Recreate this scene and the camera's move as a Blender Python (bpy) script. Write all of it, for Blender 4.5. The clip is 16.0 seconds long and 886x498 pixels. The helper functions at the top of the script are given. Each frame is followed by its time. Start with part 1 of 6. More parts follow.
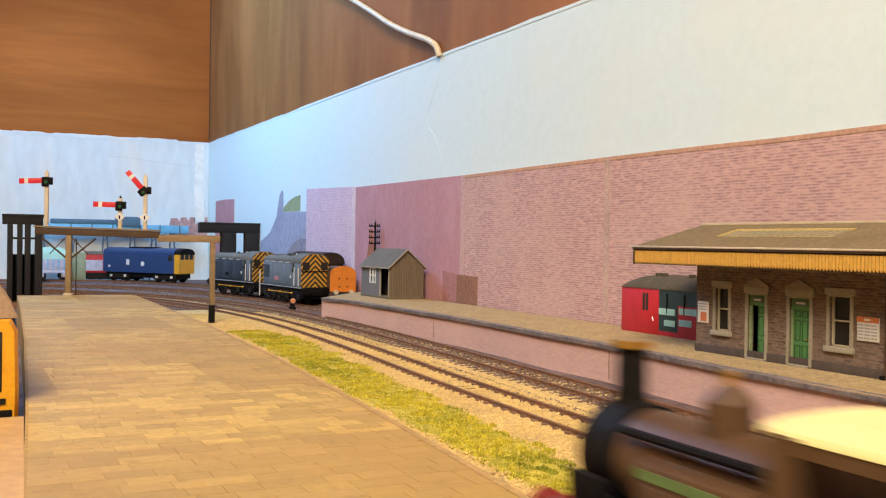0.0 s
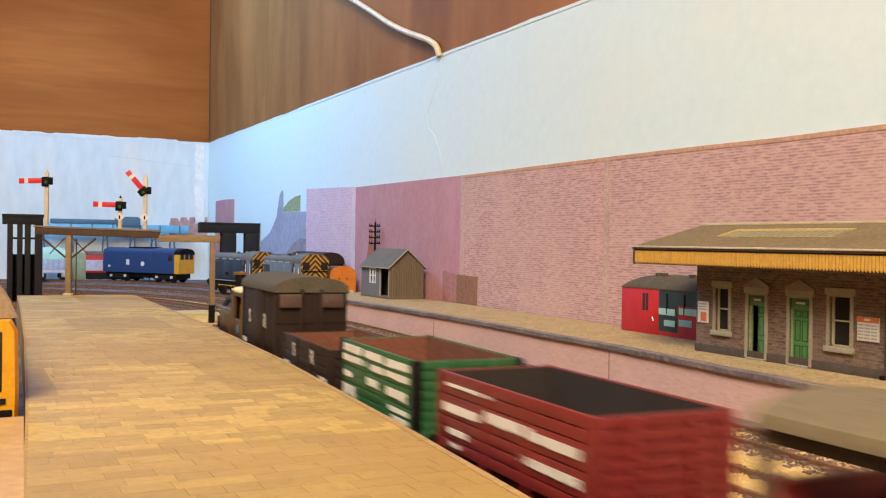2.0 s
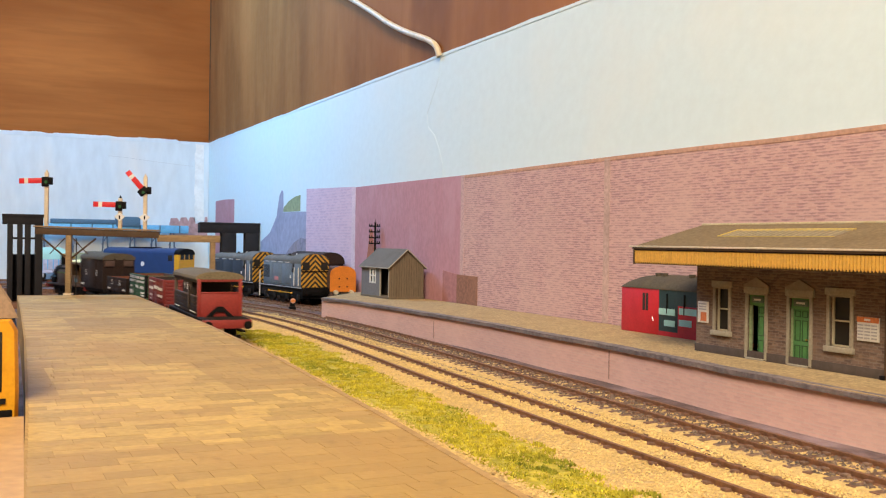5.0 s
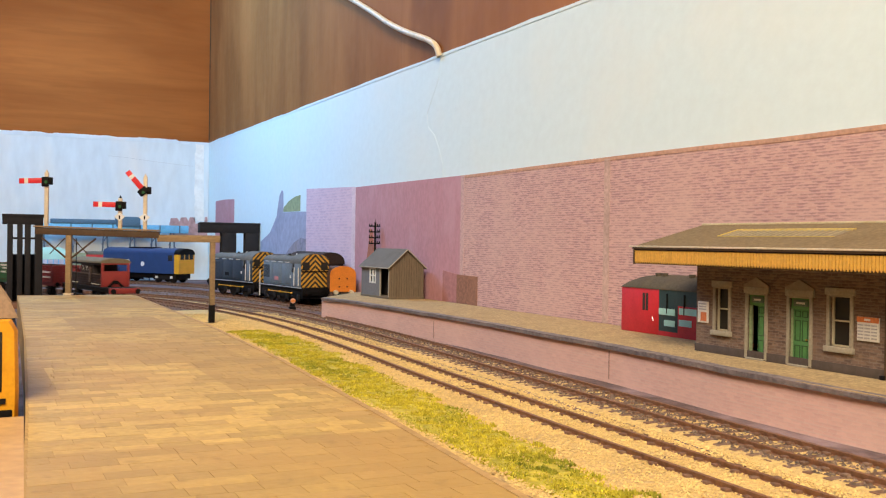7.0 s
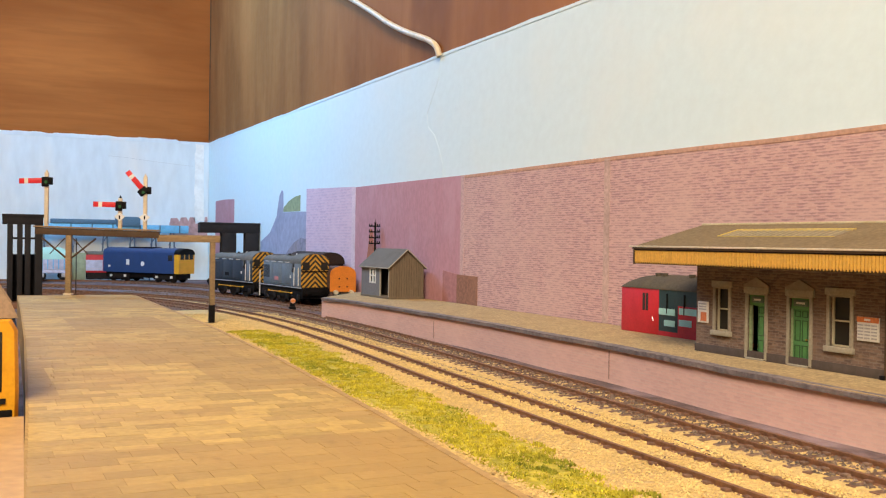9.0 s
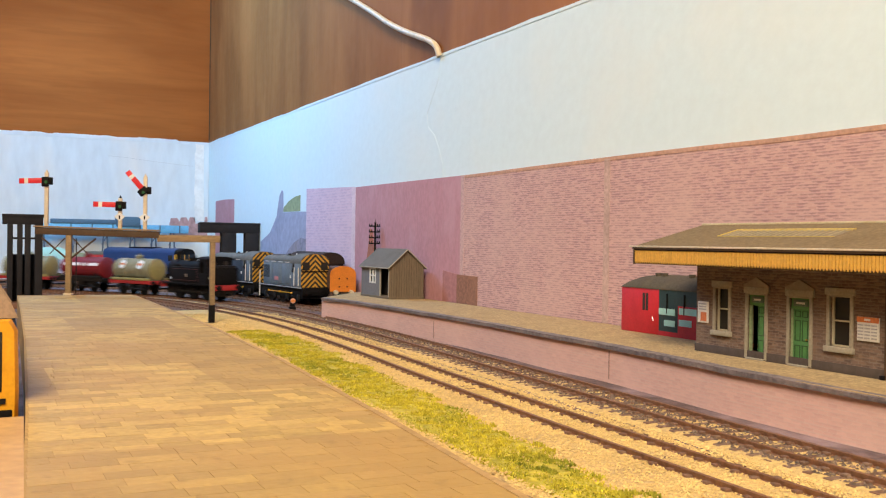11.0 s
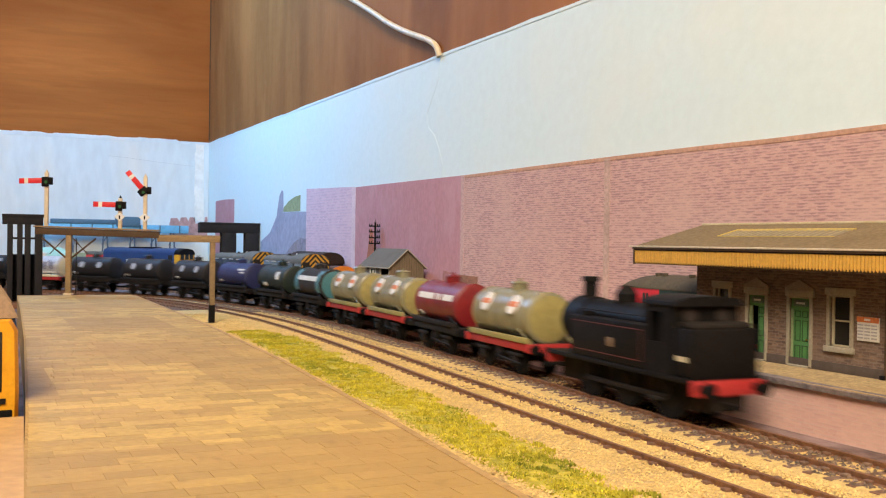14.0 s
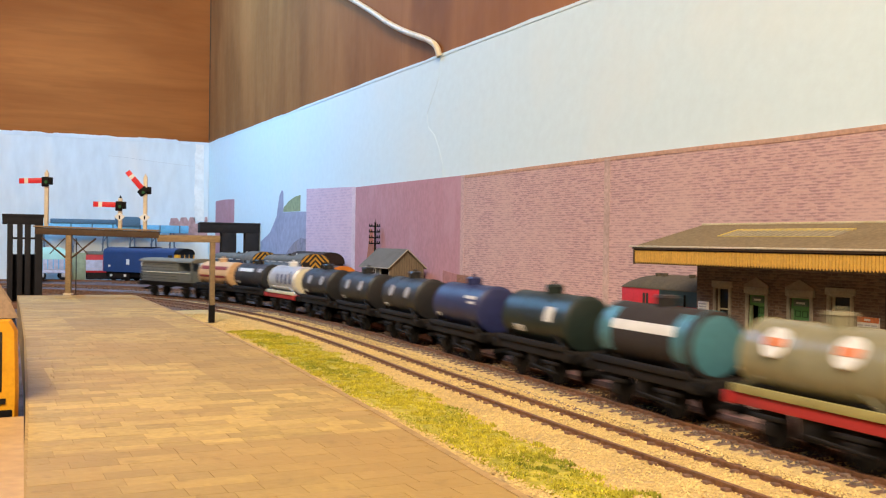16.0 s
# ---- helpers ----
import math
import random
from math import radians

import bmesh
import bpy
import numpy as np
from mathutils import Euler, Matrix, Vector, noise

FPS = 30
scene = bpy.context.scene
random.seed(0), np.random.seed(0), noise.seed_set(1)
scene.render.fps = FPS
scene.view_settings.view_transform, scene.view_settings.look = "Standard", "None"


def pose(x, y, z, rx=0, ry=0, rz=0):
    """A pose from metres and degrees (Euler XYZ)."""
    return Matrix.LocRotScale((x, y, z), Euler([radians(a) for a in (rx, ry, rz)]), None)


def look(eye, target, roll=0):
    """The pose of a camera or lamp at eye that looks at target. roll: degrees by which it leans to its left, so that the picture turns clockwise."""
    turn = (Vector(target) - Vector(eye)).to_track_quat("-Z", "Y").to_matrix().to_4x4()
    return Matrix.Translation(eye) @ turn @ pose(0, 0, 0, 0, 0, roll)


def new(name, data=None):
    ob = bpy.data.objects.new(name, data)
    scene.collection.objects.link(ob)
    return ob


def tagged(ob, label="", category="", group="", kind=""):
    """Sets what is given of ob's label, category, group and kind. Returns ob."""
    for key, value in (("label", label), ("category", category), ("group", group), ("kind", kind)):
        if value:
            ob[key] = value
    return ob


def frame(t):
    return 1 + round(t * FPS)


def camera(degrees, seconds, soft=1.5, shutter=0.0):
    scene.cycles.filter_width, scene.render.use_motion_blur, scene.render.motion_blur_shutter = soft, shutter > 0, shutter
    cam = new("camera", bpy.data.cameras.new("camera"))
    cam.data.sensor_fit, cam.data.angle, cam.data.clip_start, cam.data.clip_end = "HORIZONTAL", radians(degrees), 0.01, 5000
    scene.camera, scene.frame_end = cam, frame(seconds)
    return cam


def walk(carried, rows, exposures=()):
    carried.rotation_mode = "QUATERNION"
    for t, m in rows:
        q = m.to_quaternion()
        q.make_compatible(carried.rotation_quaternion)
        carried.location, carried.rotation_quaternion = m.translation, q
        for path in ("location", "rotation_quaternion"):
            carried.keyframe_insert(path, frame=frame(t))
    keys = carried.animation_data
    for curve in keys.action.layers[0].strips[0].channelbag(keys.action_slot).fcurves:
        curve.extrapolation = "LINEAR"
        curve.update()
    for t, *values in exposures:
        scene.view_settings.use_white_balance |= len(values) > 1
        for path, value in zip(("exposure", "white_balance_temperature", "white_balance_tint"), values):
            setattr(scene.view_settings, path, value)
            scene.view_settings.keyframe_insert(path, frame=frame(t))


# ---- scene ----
# Camera: fixed, on the layout beside the line
EYE = (0.0, 0.0, 0.063)
cam = camera(48.27, 16.0, soft=1.2, shutter=0.9)
YAW, PITCH = radians(25.714), radians(-0.396)
AIM = (EYE[0] + math.sin(YAW) * math.cos(PITCH), EYE[1] + math.cos(YAW) * math.cos(PITCH), EYE[2] + math.sin(PITCH))
STAND = look(EYE, AIM, 0.816)
walk(cam, [(0.0, STAND), (16.0, STAND)], exposures=[(0.0, 0.0), (16.0, 0.0)])

# World and light: a closed loft, one warm ceiling lamp, one added cool fill
world = bpy.data.worlds.new("world")
scene.world = world
world.use_nodes = True
sky = world.node_tree.nodes.new("ShaderNodeTexSky")
sky.sky_type, sky.sun_disc, sky.sun_elevation, sky.sun_rotation = "NISHITA", False, radians(35), radians(300)
world.node_tree.links.new(sky.outputs[0], world.node_tree.nodes["Background"].inputs[0])
world.node_tree.nodes["Background"].inputs[1].default_value = 0.1


def area_lamp(name, m, sx, sy, watts, color):
    data = bpy.data.lights.new(name, "AREA")
    data.shape, data.size, data.size_y, data.energy, data.color = "RECTANGLE", sx, sy, watts, color
    ob = new(name, data)
    ob.matrix_world = m
    return ob


area_lamp("ceiling_lamp", look((-0.42, -0.40, 1.22), (0.14, 0.36, 0.0)), 0.60, 1.1, 58, (1.0, 0.825, 0.62))
# Unseen lamp added to tint the far corner blue
area_lamp("cool_fill_lamp", look((-0.02, 1.28, 0.60), (0.34, 1.04, 0.10)), 0.10, 0.30, 6.0, (0.22, 0.55, 1.0))

# ---- materials ----


def mat(name, base, rough=0.6, metal=0.0, var=0.18, scale=900.0, bump=0.15, stain=None, amount=0.35, stretch=(1, 1, 1), spec=0.5, emit=0.0):
    m = bpy.data.materials.new(name)
    m.use_nodes = True
    nt = m.node_tree
    b = nt.nodes["Principled BSDF"]
    n = nt.nodes.new
    co = n("ShaderNodeTexCoord")
    mp = n("ShaderNodeMapping")
    mp.inputs["Scale"].default_value = stretch
    nt.links.new(co.outputs["Object"], mp.inputs[0])
    info = n("ShaderNodeObjectInfo")
    add = n("ShaderNodeVectorMath")
    nt.links.new(mp.outputs[0], add.inputs[0])
    nt.links.new(info.outputs["Random"], add.inputs[1])
    fine, wide = n("ShaderNodeTexNoise"), n("ShaderNodeTexNoise")
    fine.inputs["Scale"].default_value, fine.inputs["Detail"].default_value = scale, 5
    wide.inputs["Scale"].default_value, wide.inputs["Detail"].default_value = scale / 9, 4
    for t in (fine, wide):
        nt.links.new(add.outputs[0], t.inputs["Vector"])
    ramp = n("ShaderNodeValToRGB")
    ramp.color_ramp.elements[0].position, ramp.color_ramp.elements[1].position = 0.3, 0.7
    ramp.color_ramp.elements[0].color = tuple(max(0, c * (1 - var)) for c in base) + (1,)
    ramp.color_ramp.elements[1].color = tuple(min(1, c * (1 + var)) for c in base) + (1,)
    nt.links.new(fine.outputs[0], ramp.inputs[0])
    mix = n("ShaderNodeMix")
    mix.data_type = "RGBA"
    band = n("ShaderNodeMapRange")
    band.inputs[1].default_value, band.inputs[2].default_value, band.inputs[4].default_value = 0.48, 0.72, amount
    nt.links.new(wide.outputs[0], band.inputs[0])
    nt.links.new(band.outputs[0], mix.inputs[0])
    nt.links.new(ramp.outputs[0], mix.inputs[6])
    mix.inputs[7].default_value = tuple(stain or [c * 0.6 for c in base]) + (1,)
    nt.links.new(mix.outputs[2], b.inputs["Base Color"])
    rr = n("ShaderNodeMapRange")
    rr.inputs[3].default_value, rr.inputs[4].default_value = max(0.03, rough - 0.12), min(1, rough + 0.12)
    nt.links.new(wide.outputs[0], rr.inputs[0])
    nt.links.new(rr.outputs[0], b.inputs["Roughness"])
    b.inputs["Metallic"].default_value = metal
    b.inputs["Specular IOR Level"].default_value = spec
    if bump:
        bp = n("ShaderNodeBump")
        bp.inputs["Strength"].default_value, bp.inputs["Distance"].default_value = bump, 0.6 / scale
        nt.links.new(fine.outputs[0], bp.inputs["Height"])
        nt.links.new(bp.outputs[0], b.inputs["Normal"])
    return m


def brick_mat(name, c1, c2, mortar, length, row, gap, rough=0.85, axes="yz", bump=0.35, wear=None, streak=0.7, dark=None):
    """Printed or moulded brickwork; length, row and gap in metres, laid in the plane of the two axes."""
    m = mat(name, c1, rough, bump=0)
    nt = m.node_tree
    n = nt.nodes.new
    b = nt.nodes["Principled BSDF"]
    co = n("ShaderNodeTexCoord")
    sep, comb = n("ShaderNodeSeparateXYZ"), n("ShaderNodeCombineXYZ")
    nt.links.new(co.outputs["Object"], sep.inputs[0])
    for i, a in enumerate(axes):
        nt.links.new(sep.outputs["xyz".index(a)], comb.inputs[i])
    warp = n("ShaderNodeTexNoise")
    warp.inputs["Scale"].default_value = 30
    wadd = n("ShaderNodeMixRGB")
    wadd.blend_type, wadd.inputs[0].default_value = "ADD", 0.0012
    nt.links.new(comb.outputs[0], wadd.inputs[1])
    nt.links.new(warp.outputs[1], wadd.inputs[2])
    br = n("ShaderNodeTexBrick")
    br.inputs["Color1"].default_value, br.inputs["Color2"].default_value, br.inputs["Mortar"].default_value = c1 + (1,), c2 + (1,), mortar + (1,)
    br.inputs["Scale"].default_value = 1.0
    br.inputs["Brick Width"].default_value, br.inputs["Row Height"].default_value, br.inputs["Mortar Size"].default_value = length, row, gap
    br.inputs["Mortar Smooth"].default_value = 0.4
    nt.links.new(wadd.outputs[0], br.inputs["Vector"])
    grime, fine = n("ShaderNodeTexNoise"), n("ShaderNodeTexNoise")
    grime.inputs["Scale"].default_value, grime.inputs["Detail"].default_value = 22, 6
    fine.inputs["Detail"].default_value = 4
    # every course has its own run of dark and pale lengths, darkest as a shadow line along its upper joint
    parts_ = n("ShaderNodeSeparateXYZ")
    nt.links.new(wadd.outputs[0], parts_.inputs[0])
    level, place, inside, dash, joined_ = (n("ShaderNodeMath") for _ in range(5))
    level.operation, place.operation, inside.operation, dash.operation, joined_.operation = "FLOOR", "DIVIDE", "FRACT", "MULTIPLY_ADD", "MULTIPLY"
    nt.links.new(parts_.outputs[1], place.inputs[0])
    place.inputs[1].default_value = row
    nt.links.new(place.outputs[0], level.inputs[0])
    nt.links.new(place.outputs[0], inside.inputs[0])
    along = n("ShaderNodeMath")
    along.operation = "DIVIDE"
    nt.links.new(parts_.outputs[0], along.inputs[0])
    along.inputs[1].default_value = length * 1.5
    course = n("ShaderNodeCombineXYZ")
    nt.links.new(along.outputs[0], course.inputs[0])
    nt.links.new(level.outputs[0], course.inputs[1])
    fine.inputs["Scale"].default_value, fine.inputs["Detail"].default_value = 1.37, 3
    nt.links.new(course.outputs[0], fine.inputs["Vector"])
    nt.links.new(inside.outputs[0], dash.inputs[0])
    dash.inputs[1].default_value, dash.inputs[2].default_value = 0.75, 0.62
    nt.links.new(fine.outputs[0], joined_.inputs[0])
    nt.links.new(dash.outputs[0], joined_.inputs[1])
    nt.links.new(co.outputs["Object"], grime.inputs["Vector"])
    g1, g2 = n("ShaderNodeMix"), n("ShaderNodeMix")
    for g, src, lo, hi, amt, col in ((g1, joined_, 0.50, 0.66, streak, dark or [c * 0.62 for c in c1]), (g2, grime, 0.48, 0.72, 0.55, wear or [min(1, c * 1.18) for c in c2])):
        g.data_type = "RGBA"
        r = n("ShaderNodeMapRange")
        r.inputs[1].default_value, r.inputs[2].default_value, r.inputs[4].default_value = lo, hi, amt
        nt.links.new(src.outputs[0], r.inputs[0])
        nt.links.new(r.outputs[0], g.inputs[0])
        g.inputs[7].default_value = tuple(col) + (1,)
    nt.links.new(br.outputs[0], g1.inputs[6])
    nt.links.new(g1.outputs[2], g2.inputs[6])
    nt.links.new(g2.outputs[2], b.inputs["Base Color"])
    bp = n("ShaderNodeBump")
    bp.inputs["Strength"].default_value, bp.inputs["Distance"].default_value, bp.invert = bump, 0.0003, True
    nt.links.new(br.outputs["Fac"], bp.inputs["Height"])
    nt.links.new(bp.outputs[0], b.inputs["Normal"])
    return m


def ply_mat(name, base, dark, grain):
    """Stained plywood with streaks along one axis."""
    m = mat(name, base, 0.7, bump=0, spec=0.15)
    nt = m.node_tree
    n = nt.nodes.new
    b = nt.nodes["Principled BSDF"]
    co = n("ShaderNodeTexCoord")
    cols = []
    for scale, sx in ((9, 6), (40, 14), (6, 2.5)):
        mp, t = n("ShaderNodeMapping"), n("ShaderNodeTexNoise")
        mp.inputs["Scale"].default_value = tuple(1 if a == grain else sx for a in "xyz")
        t.inputs["Scale"].default_value, t.inputs["Detail"].default_value, t.inputs["Distortion"].default_value = scale / 3, 6, 0.6
        nt.links.new(co.outputs["Object"], mp.inputs[0])
        nt.links.new(mp.outputs[0], t.inputs["Vector"])
        cols.append(t)
    prev = None
    for t, lo, hi, amt, c in ((cols[0], 0.34, 0.66, 0.9, dark), (cols[1], 0.42, 0.70, 0.5, [c * 0.66 for c in base]), (cols[2], 0.48, 0.72, 0.6, [min(1, c * 1.4) for c in base])):
        g, r = n("ShaderNodeMix"), n("ShaderNodeMapRange")
        g.data_type = "RGBA"
        r.inputs[1].default_value, r.inputs[2].default_value, r.inputs[4].default_value = lo, hi, amt
        nt.links.new(t.outputs[0], r.inputs[0])
        nt.links.new(r.outputs[0], g.inputs[0])
        g.inputs[6].default_value, g.inputs[7].default_value = tuple(base) + (1,), tuple(c) + (1,)
        if prev:
            nt.links.new(prev.outputs[2], g.inputs[6])
        prev = g
    nt.links.new(prev.outputs[2], b.inputs["Base Color"])
    return m


def stripe_mat(name, c1, c2, width):
    """Chevrons of two colours on an end wall (local y across, z up), pointing up at the middle."""
    m = mat(name, c1, 0.5, bump=0)
    nt = m.node_tree
    n = nt.nodes.new
    co, sep = n("ShaderNodeTexCoord"), n("ShaderNodeSeparateXYZ")
    nt.links.new(co.outputs["Object"], sep.inputs[0])
    ab, ad, mo, gt = (n("ShaderNodeMath") for _ in range(4))
    ab.operation, ad.operation, mo.operation, gt.operation = "ABSOLUTE", "ADD", "FLOORED_MODULO", "GREATER_THAN"
    nt.links.new(sep.outputs[1], ab.inputs[0])
    nt.links.new(ab.outputs[0], ad.inputs[0])
    nt.links.new(sep.outputs[2], ad.inputs[1])
    nt.links.new(ad.outputs[0], mo.inputs[0])
    mo.inputs[1].default_value = width * 2
    nt.links.new(mo.outputs[0], gt.inputs[0])
    gt.inputs[1].default_value = width
    g = n("ShaderNodeMix")
    g.data_type = "RGBA"
    nt.links.new(gt.outputs[0], g.inputs[0])
    g.inputs[6].default_value, g.inputs[7].default_value = c1 + (1,), c2 + (1,)
    nt.links.new(g.outputs[2], nt.nodes["Principled BSDF"].inputs["Base Color"])
    return m


def glass_mat(name, tint):
    m = bpy.data.materials.new(name)
    m.use_nodes = True
    b = m.node_tree.nodes["Principled BSDF"]
    b.inputs["Base Color"].default_value = tint + (1,)
    b.inputs["Roughness"].default_value = 0.12
    b.inputs["Specular IOR Level"].default_value = 0.25
    return m


M_sky = mat("sky_paint", (0.70, 0.85, 0.89), 0.8, var=0.02, scale=130, bump=0.06, stain=(0.76, 0.85, 0.84), amount=0.5)
M_sky_end = mat("sky_paint_end", (0.64, 0.74, 0.79), 0.85, var=0.06, scale=90, bump=0.12, stain=(0.80, 0.78, 0.72), amount=0.8, stretch=(1, 1, 0.35))
M_ply_v = ply_mat("plywood_upright_grain", (0.37, 0.155, 0.05), (0.22, 0.085, 0.026), "z")
M_ply_h = ply_mat("plywood_level_grain", (0.43, 0.15, 0.035), (0.26, 0.08, 0.017), "x")
M_plain_wall = mat("plain_board", (0.62, 0.55, 0.45), 0.8, scale=60)
M_floor = mat("floorboard", (0.30, 0.20, 0.12), 0.7, scale=40, stretch=(1, 0.1, 1))
M_paper = brick_mat("brick_paper", (0.57, 0.345, 0.315), (0.64, 0.41, 0.37), (0.64, 0.435, 0.395), 0.0052, 0.00145, 0.0002, bump=0.12, wear=(0.66, 0.45, 0.39), streak=0.8, dark=(0.33, 0.195, 0.21))
M_paper_pink = mat("pink_paper", (0.50, 0.255, 0.285), 0.85, var=0.09, scale=330, bump=0.1, stain=(0.58, 0.345, 0.395), amount=0.7, stretch=(1, 1, 0.6))
M_paper_lilac = brick_mat("lilac_paper", (0.66, 0.48, 0.58), (0.72, 0.54, 0.63), (0.70, 0.55, 0.64), 0.0085, 0.0030, 0.0004, bump=0.1, wear=(0.74, 0.56, 0.64), streak=0.55, dark=(0.50, 0.36, 0.50))
M_paper_brown = mat("brown_paper", (0.27, 0.13, 0.08), 0.85, var=0.25, scale=420, stain=(0.36, 0.18, 0.11), amount=0.7)
M_paper_grey = mat("grey_lilac_paper", (0.36, 0.38, 0.50), 0.85, var=0.12, scale=120)
M_paper_green = mat("olive_paper", (0.30, 0.36, 0.20), 0.85, scale=200)
M_face = brick_mat("platform_brick_face", (0.64, 0.40, 0.345), (0.70, 0.455, 0.385), (0.66, 0.47, 0.41), 0.0042, 0.0014, 0.00018, bump=0.12, wear=(0.78, 0.52, 0.44), streak=0.28, dark=(0.50, 0.30, 0.27))
M_ash = mat("platform_ash", (0.42, 0.30, 0.14), 0.95, var=0.35, scale=700, bump=0.5, stain=(0.30, 0.20, 0.09), amount=0.5)
M_kerb = mat("platform_kerb", (0.17, 0.145, 0.15), 0.9, var=0.35, scale=420, bump=0.7, stain=(0.33, 0.26, 0.23), amount=0.7)
M_slab = mat("paving_slab", (0.475, 0.33, 0.088), 0.75, var=0.12, scale=500, bump=0.15, stain=(0.42, 0.28, 0.13), amount=0.5)
M_joint = mat("paving_joint", (0.38, 0.25, 0.075), 0.9, var=0.2, scale=500)
M_ballast = mat("ballast_sand", (0.62, 0.44, 0.165), 0.95, var=0.25, scale=700, bump=0.9, stain=(0.40, 0.29, 0.16), amount=0.5)
M_earth = mat("dark_ground", (0.13, 0.085, 0.08), 0.95, var=0.35, scale=260, bump=0.8, stain=(0.33, 0.24, 0.25), amount=0.8)
M_stone = mat("ballast_chips", (0.66, 0.48, 0.185), 0.95, var=0.2, scale=300, bump=0)
M_stone_dark = mat("dark_ballast_chips", (0.17, 0.12, 0.09), 0.95, var=0.4, scale=300, bump=0)
M_grass = mat("scatter_grass", (0.56, 0.48, 0.035), 0.95, var=0.3, scale=230, bump=0, stain=(0.17, 0.22, 0.02), amount=0.9)
M_rail = mat("rusty_rail", (0.24, 0.12, 0.065), 0.6, 0.3, var=0.3, scale=500)
M_sleeper = mat("weathered_sleeper", (0.17, 0.09, 0.055), 0.9, var=0.35, scale=500, stain=(0.30, 0.24, 0.18))
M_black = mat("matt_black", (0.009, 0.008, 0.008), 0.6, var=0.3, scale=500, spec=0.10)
M_frame = mat("grimy_black", (0.016, 0.0135, 0.012), 0.75, var=0.4, scale=500, stain=(0.025, 0.017, 0.012), spec=0.2)
M_steel = mat("bright_steel", (0.5, 0.48, 0.45), 0.35, 0.9, scale=500)
M_white = mat("white_paint", (0.75, 0.74, 0.70), 0.6, var=0.08)
M_cream = mat("cream_paint", (0.72, 0.66, 0.46), 0.6, var=0.08)
M_red = mat("red_paint", (0.27, 0.032, 0.026), 0.5, var=0.15)
M_bright_red = mat("signal_red", (0.62, 0.02, 0.03), 0.45, var=0.08)
M_sole_red = mat("solebar_red", (0.42, 0.03, 0.03), 0.55, var=0.2)
M_brown = mat("wagon_brown", (0.027, 0.016, 0.0125), 0.6, var=0.25, stain=(0.045, 0.026, 0.019), spec=0.2)
M_brown_in = mat("wagon_inside", (0.18, 0.066, 0.036), 0.8, var=0.25)
M_green = mat("wagon_green", (0.022, 0.105, 0.034), 0.5, var=0.15)
M_green_door = mat("door_green", (0.09, 0.26, 0.085), 0.6, var=0.12)
M_wagon_red = mat("wagon_red", (0.185, 0.019, 0.018), 0.5, var=0.15)
M_dark_in = mat("dark_inside", (0.03, 0.022, 0.018), 0.9)
M_roof = mat("roof_grey", (0.09, 0.077, 0.055), 0.85, var=0.2, stain=(0.15, 0.125, 0.08), spec=0.2)
M_ochre = mat("ochre_paint", (0.085, 0.045, 0.021), 0.45, var=0.15)
M_olive = mat("olive_green", (0.04, 0.06, 0.022), 0.5)
M_orange = mat("orange_paint", (0.70, 0.22, 0.02), 0.5, var=0.1)
M_yellow = mat("warning_yellow", (0.76, 0.37, 0.016), 0.45, var=0.08)
M_brass = mat("brass", (0.55, 0.36, 0.10), 0.3, 0.9)
M_blue = mat("rail_blue", (0.013, 0.045, 0.145), 0.5, var=0.2, stain=(0.02, 0.04, 0.09))
M_shunter = mat("faded_blue", (0.15, 0.19, 0.225), 0.6, var=0.2, stain=(0.15, 0.15, 0.15))
M_shunter_dark = mat("dark_faded_blue", (0.024, 0.040, 0.062), 0.6, var=0.25, stain=(0.06, 0.065, 0.07))
M_wasp = stripe_mat("wasp_stripes", (0.02, 0.018, 0.015), (0.55, 0.30, 0.03), 0.0026)
M_beige_tank = mat("buff_tank", (0.255, 0.24, 0.15), 0.25, var=0.2, scale=260, stain=(0.22, 0.20, 0.12), amount=0.75, stretch=(1, 1, 0.4))
M_end_tank = mat("buff_tank_end", (0.34, 0.295, 0.11), 0.4, var=0.15, scale=300)
M_red_tank = mat("maroon_tank", (0.20, 0.014, 0.018), 0.4, var=0.12, scale=300)
M_teal = mat("teal_tank", (0.06, 0.19, 0.23), 0.45, var=0.12, scale=300)
M_dgreen = mat("dark_green_tank", (0.012, 0.022, 0.017), 0.45, var=0.15, scale=300)
M_navy = mat("navy_tank", (0.022, 0.028, 0.10), 0.45, var=0.15, scale=300)
M_tank_black = mat("black_tank", (0.016, 0.0155, 0.016), 0.45, var=0.2, scale=300, stain=(0.03, 0.025, 0.022))
M_silver = mat("silver_tank", (0.55, 0.56, 0.58), 0.35, 0.3, scale=300)
M_buff = mat("pale_orange_tank", (0.68, 0.42, 0.20), 0.5, var=0.1, scale=300)
M_greyvan = mat("brake_grey", (0.16, 0.17, 0.15), 0.65, var=0.15)
M_timber = mat("hut_boards", (0.155, 0.122, 0.08), 0.85, var=0.2, stretch=(1, 1, 0.15))
M_hut_grey = mat("hut_side_grey", (0.16, 0.16, 0.165), 0.85, var=0.15)
M_wall_brick = brick_mat("station_brick", (0.13, 0.082, 0.062), (0.25, 0.165, 0.12), (0.23, 0.18, 0.14), 0.0034, 0.00125, 0.0002, bump=0.5, wear=(0.20, 0.14, 0.105), streak=0.55, dark=(0.075, 0.05, 0.042))
M_quoin = mat("stone_trim", (0.36, 0.325, 0.25), 0.8, var=0.15)
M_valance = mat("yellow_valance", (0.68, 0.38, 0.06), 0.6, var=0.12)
# Darkened valance yellow, painting the shade in the gaps between boards
M_valance_gap_shade = mat("valance_gap_shade", (0.36, 0.17, 0.03), 0.7, var=0.2)
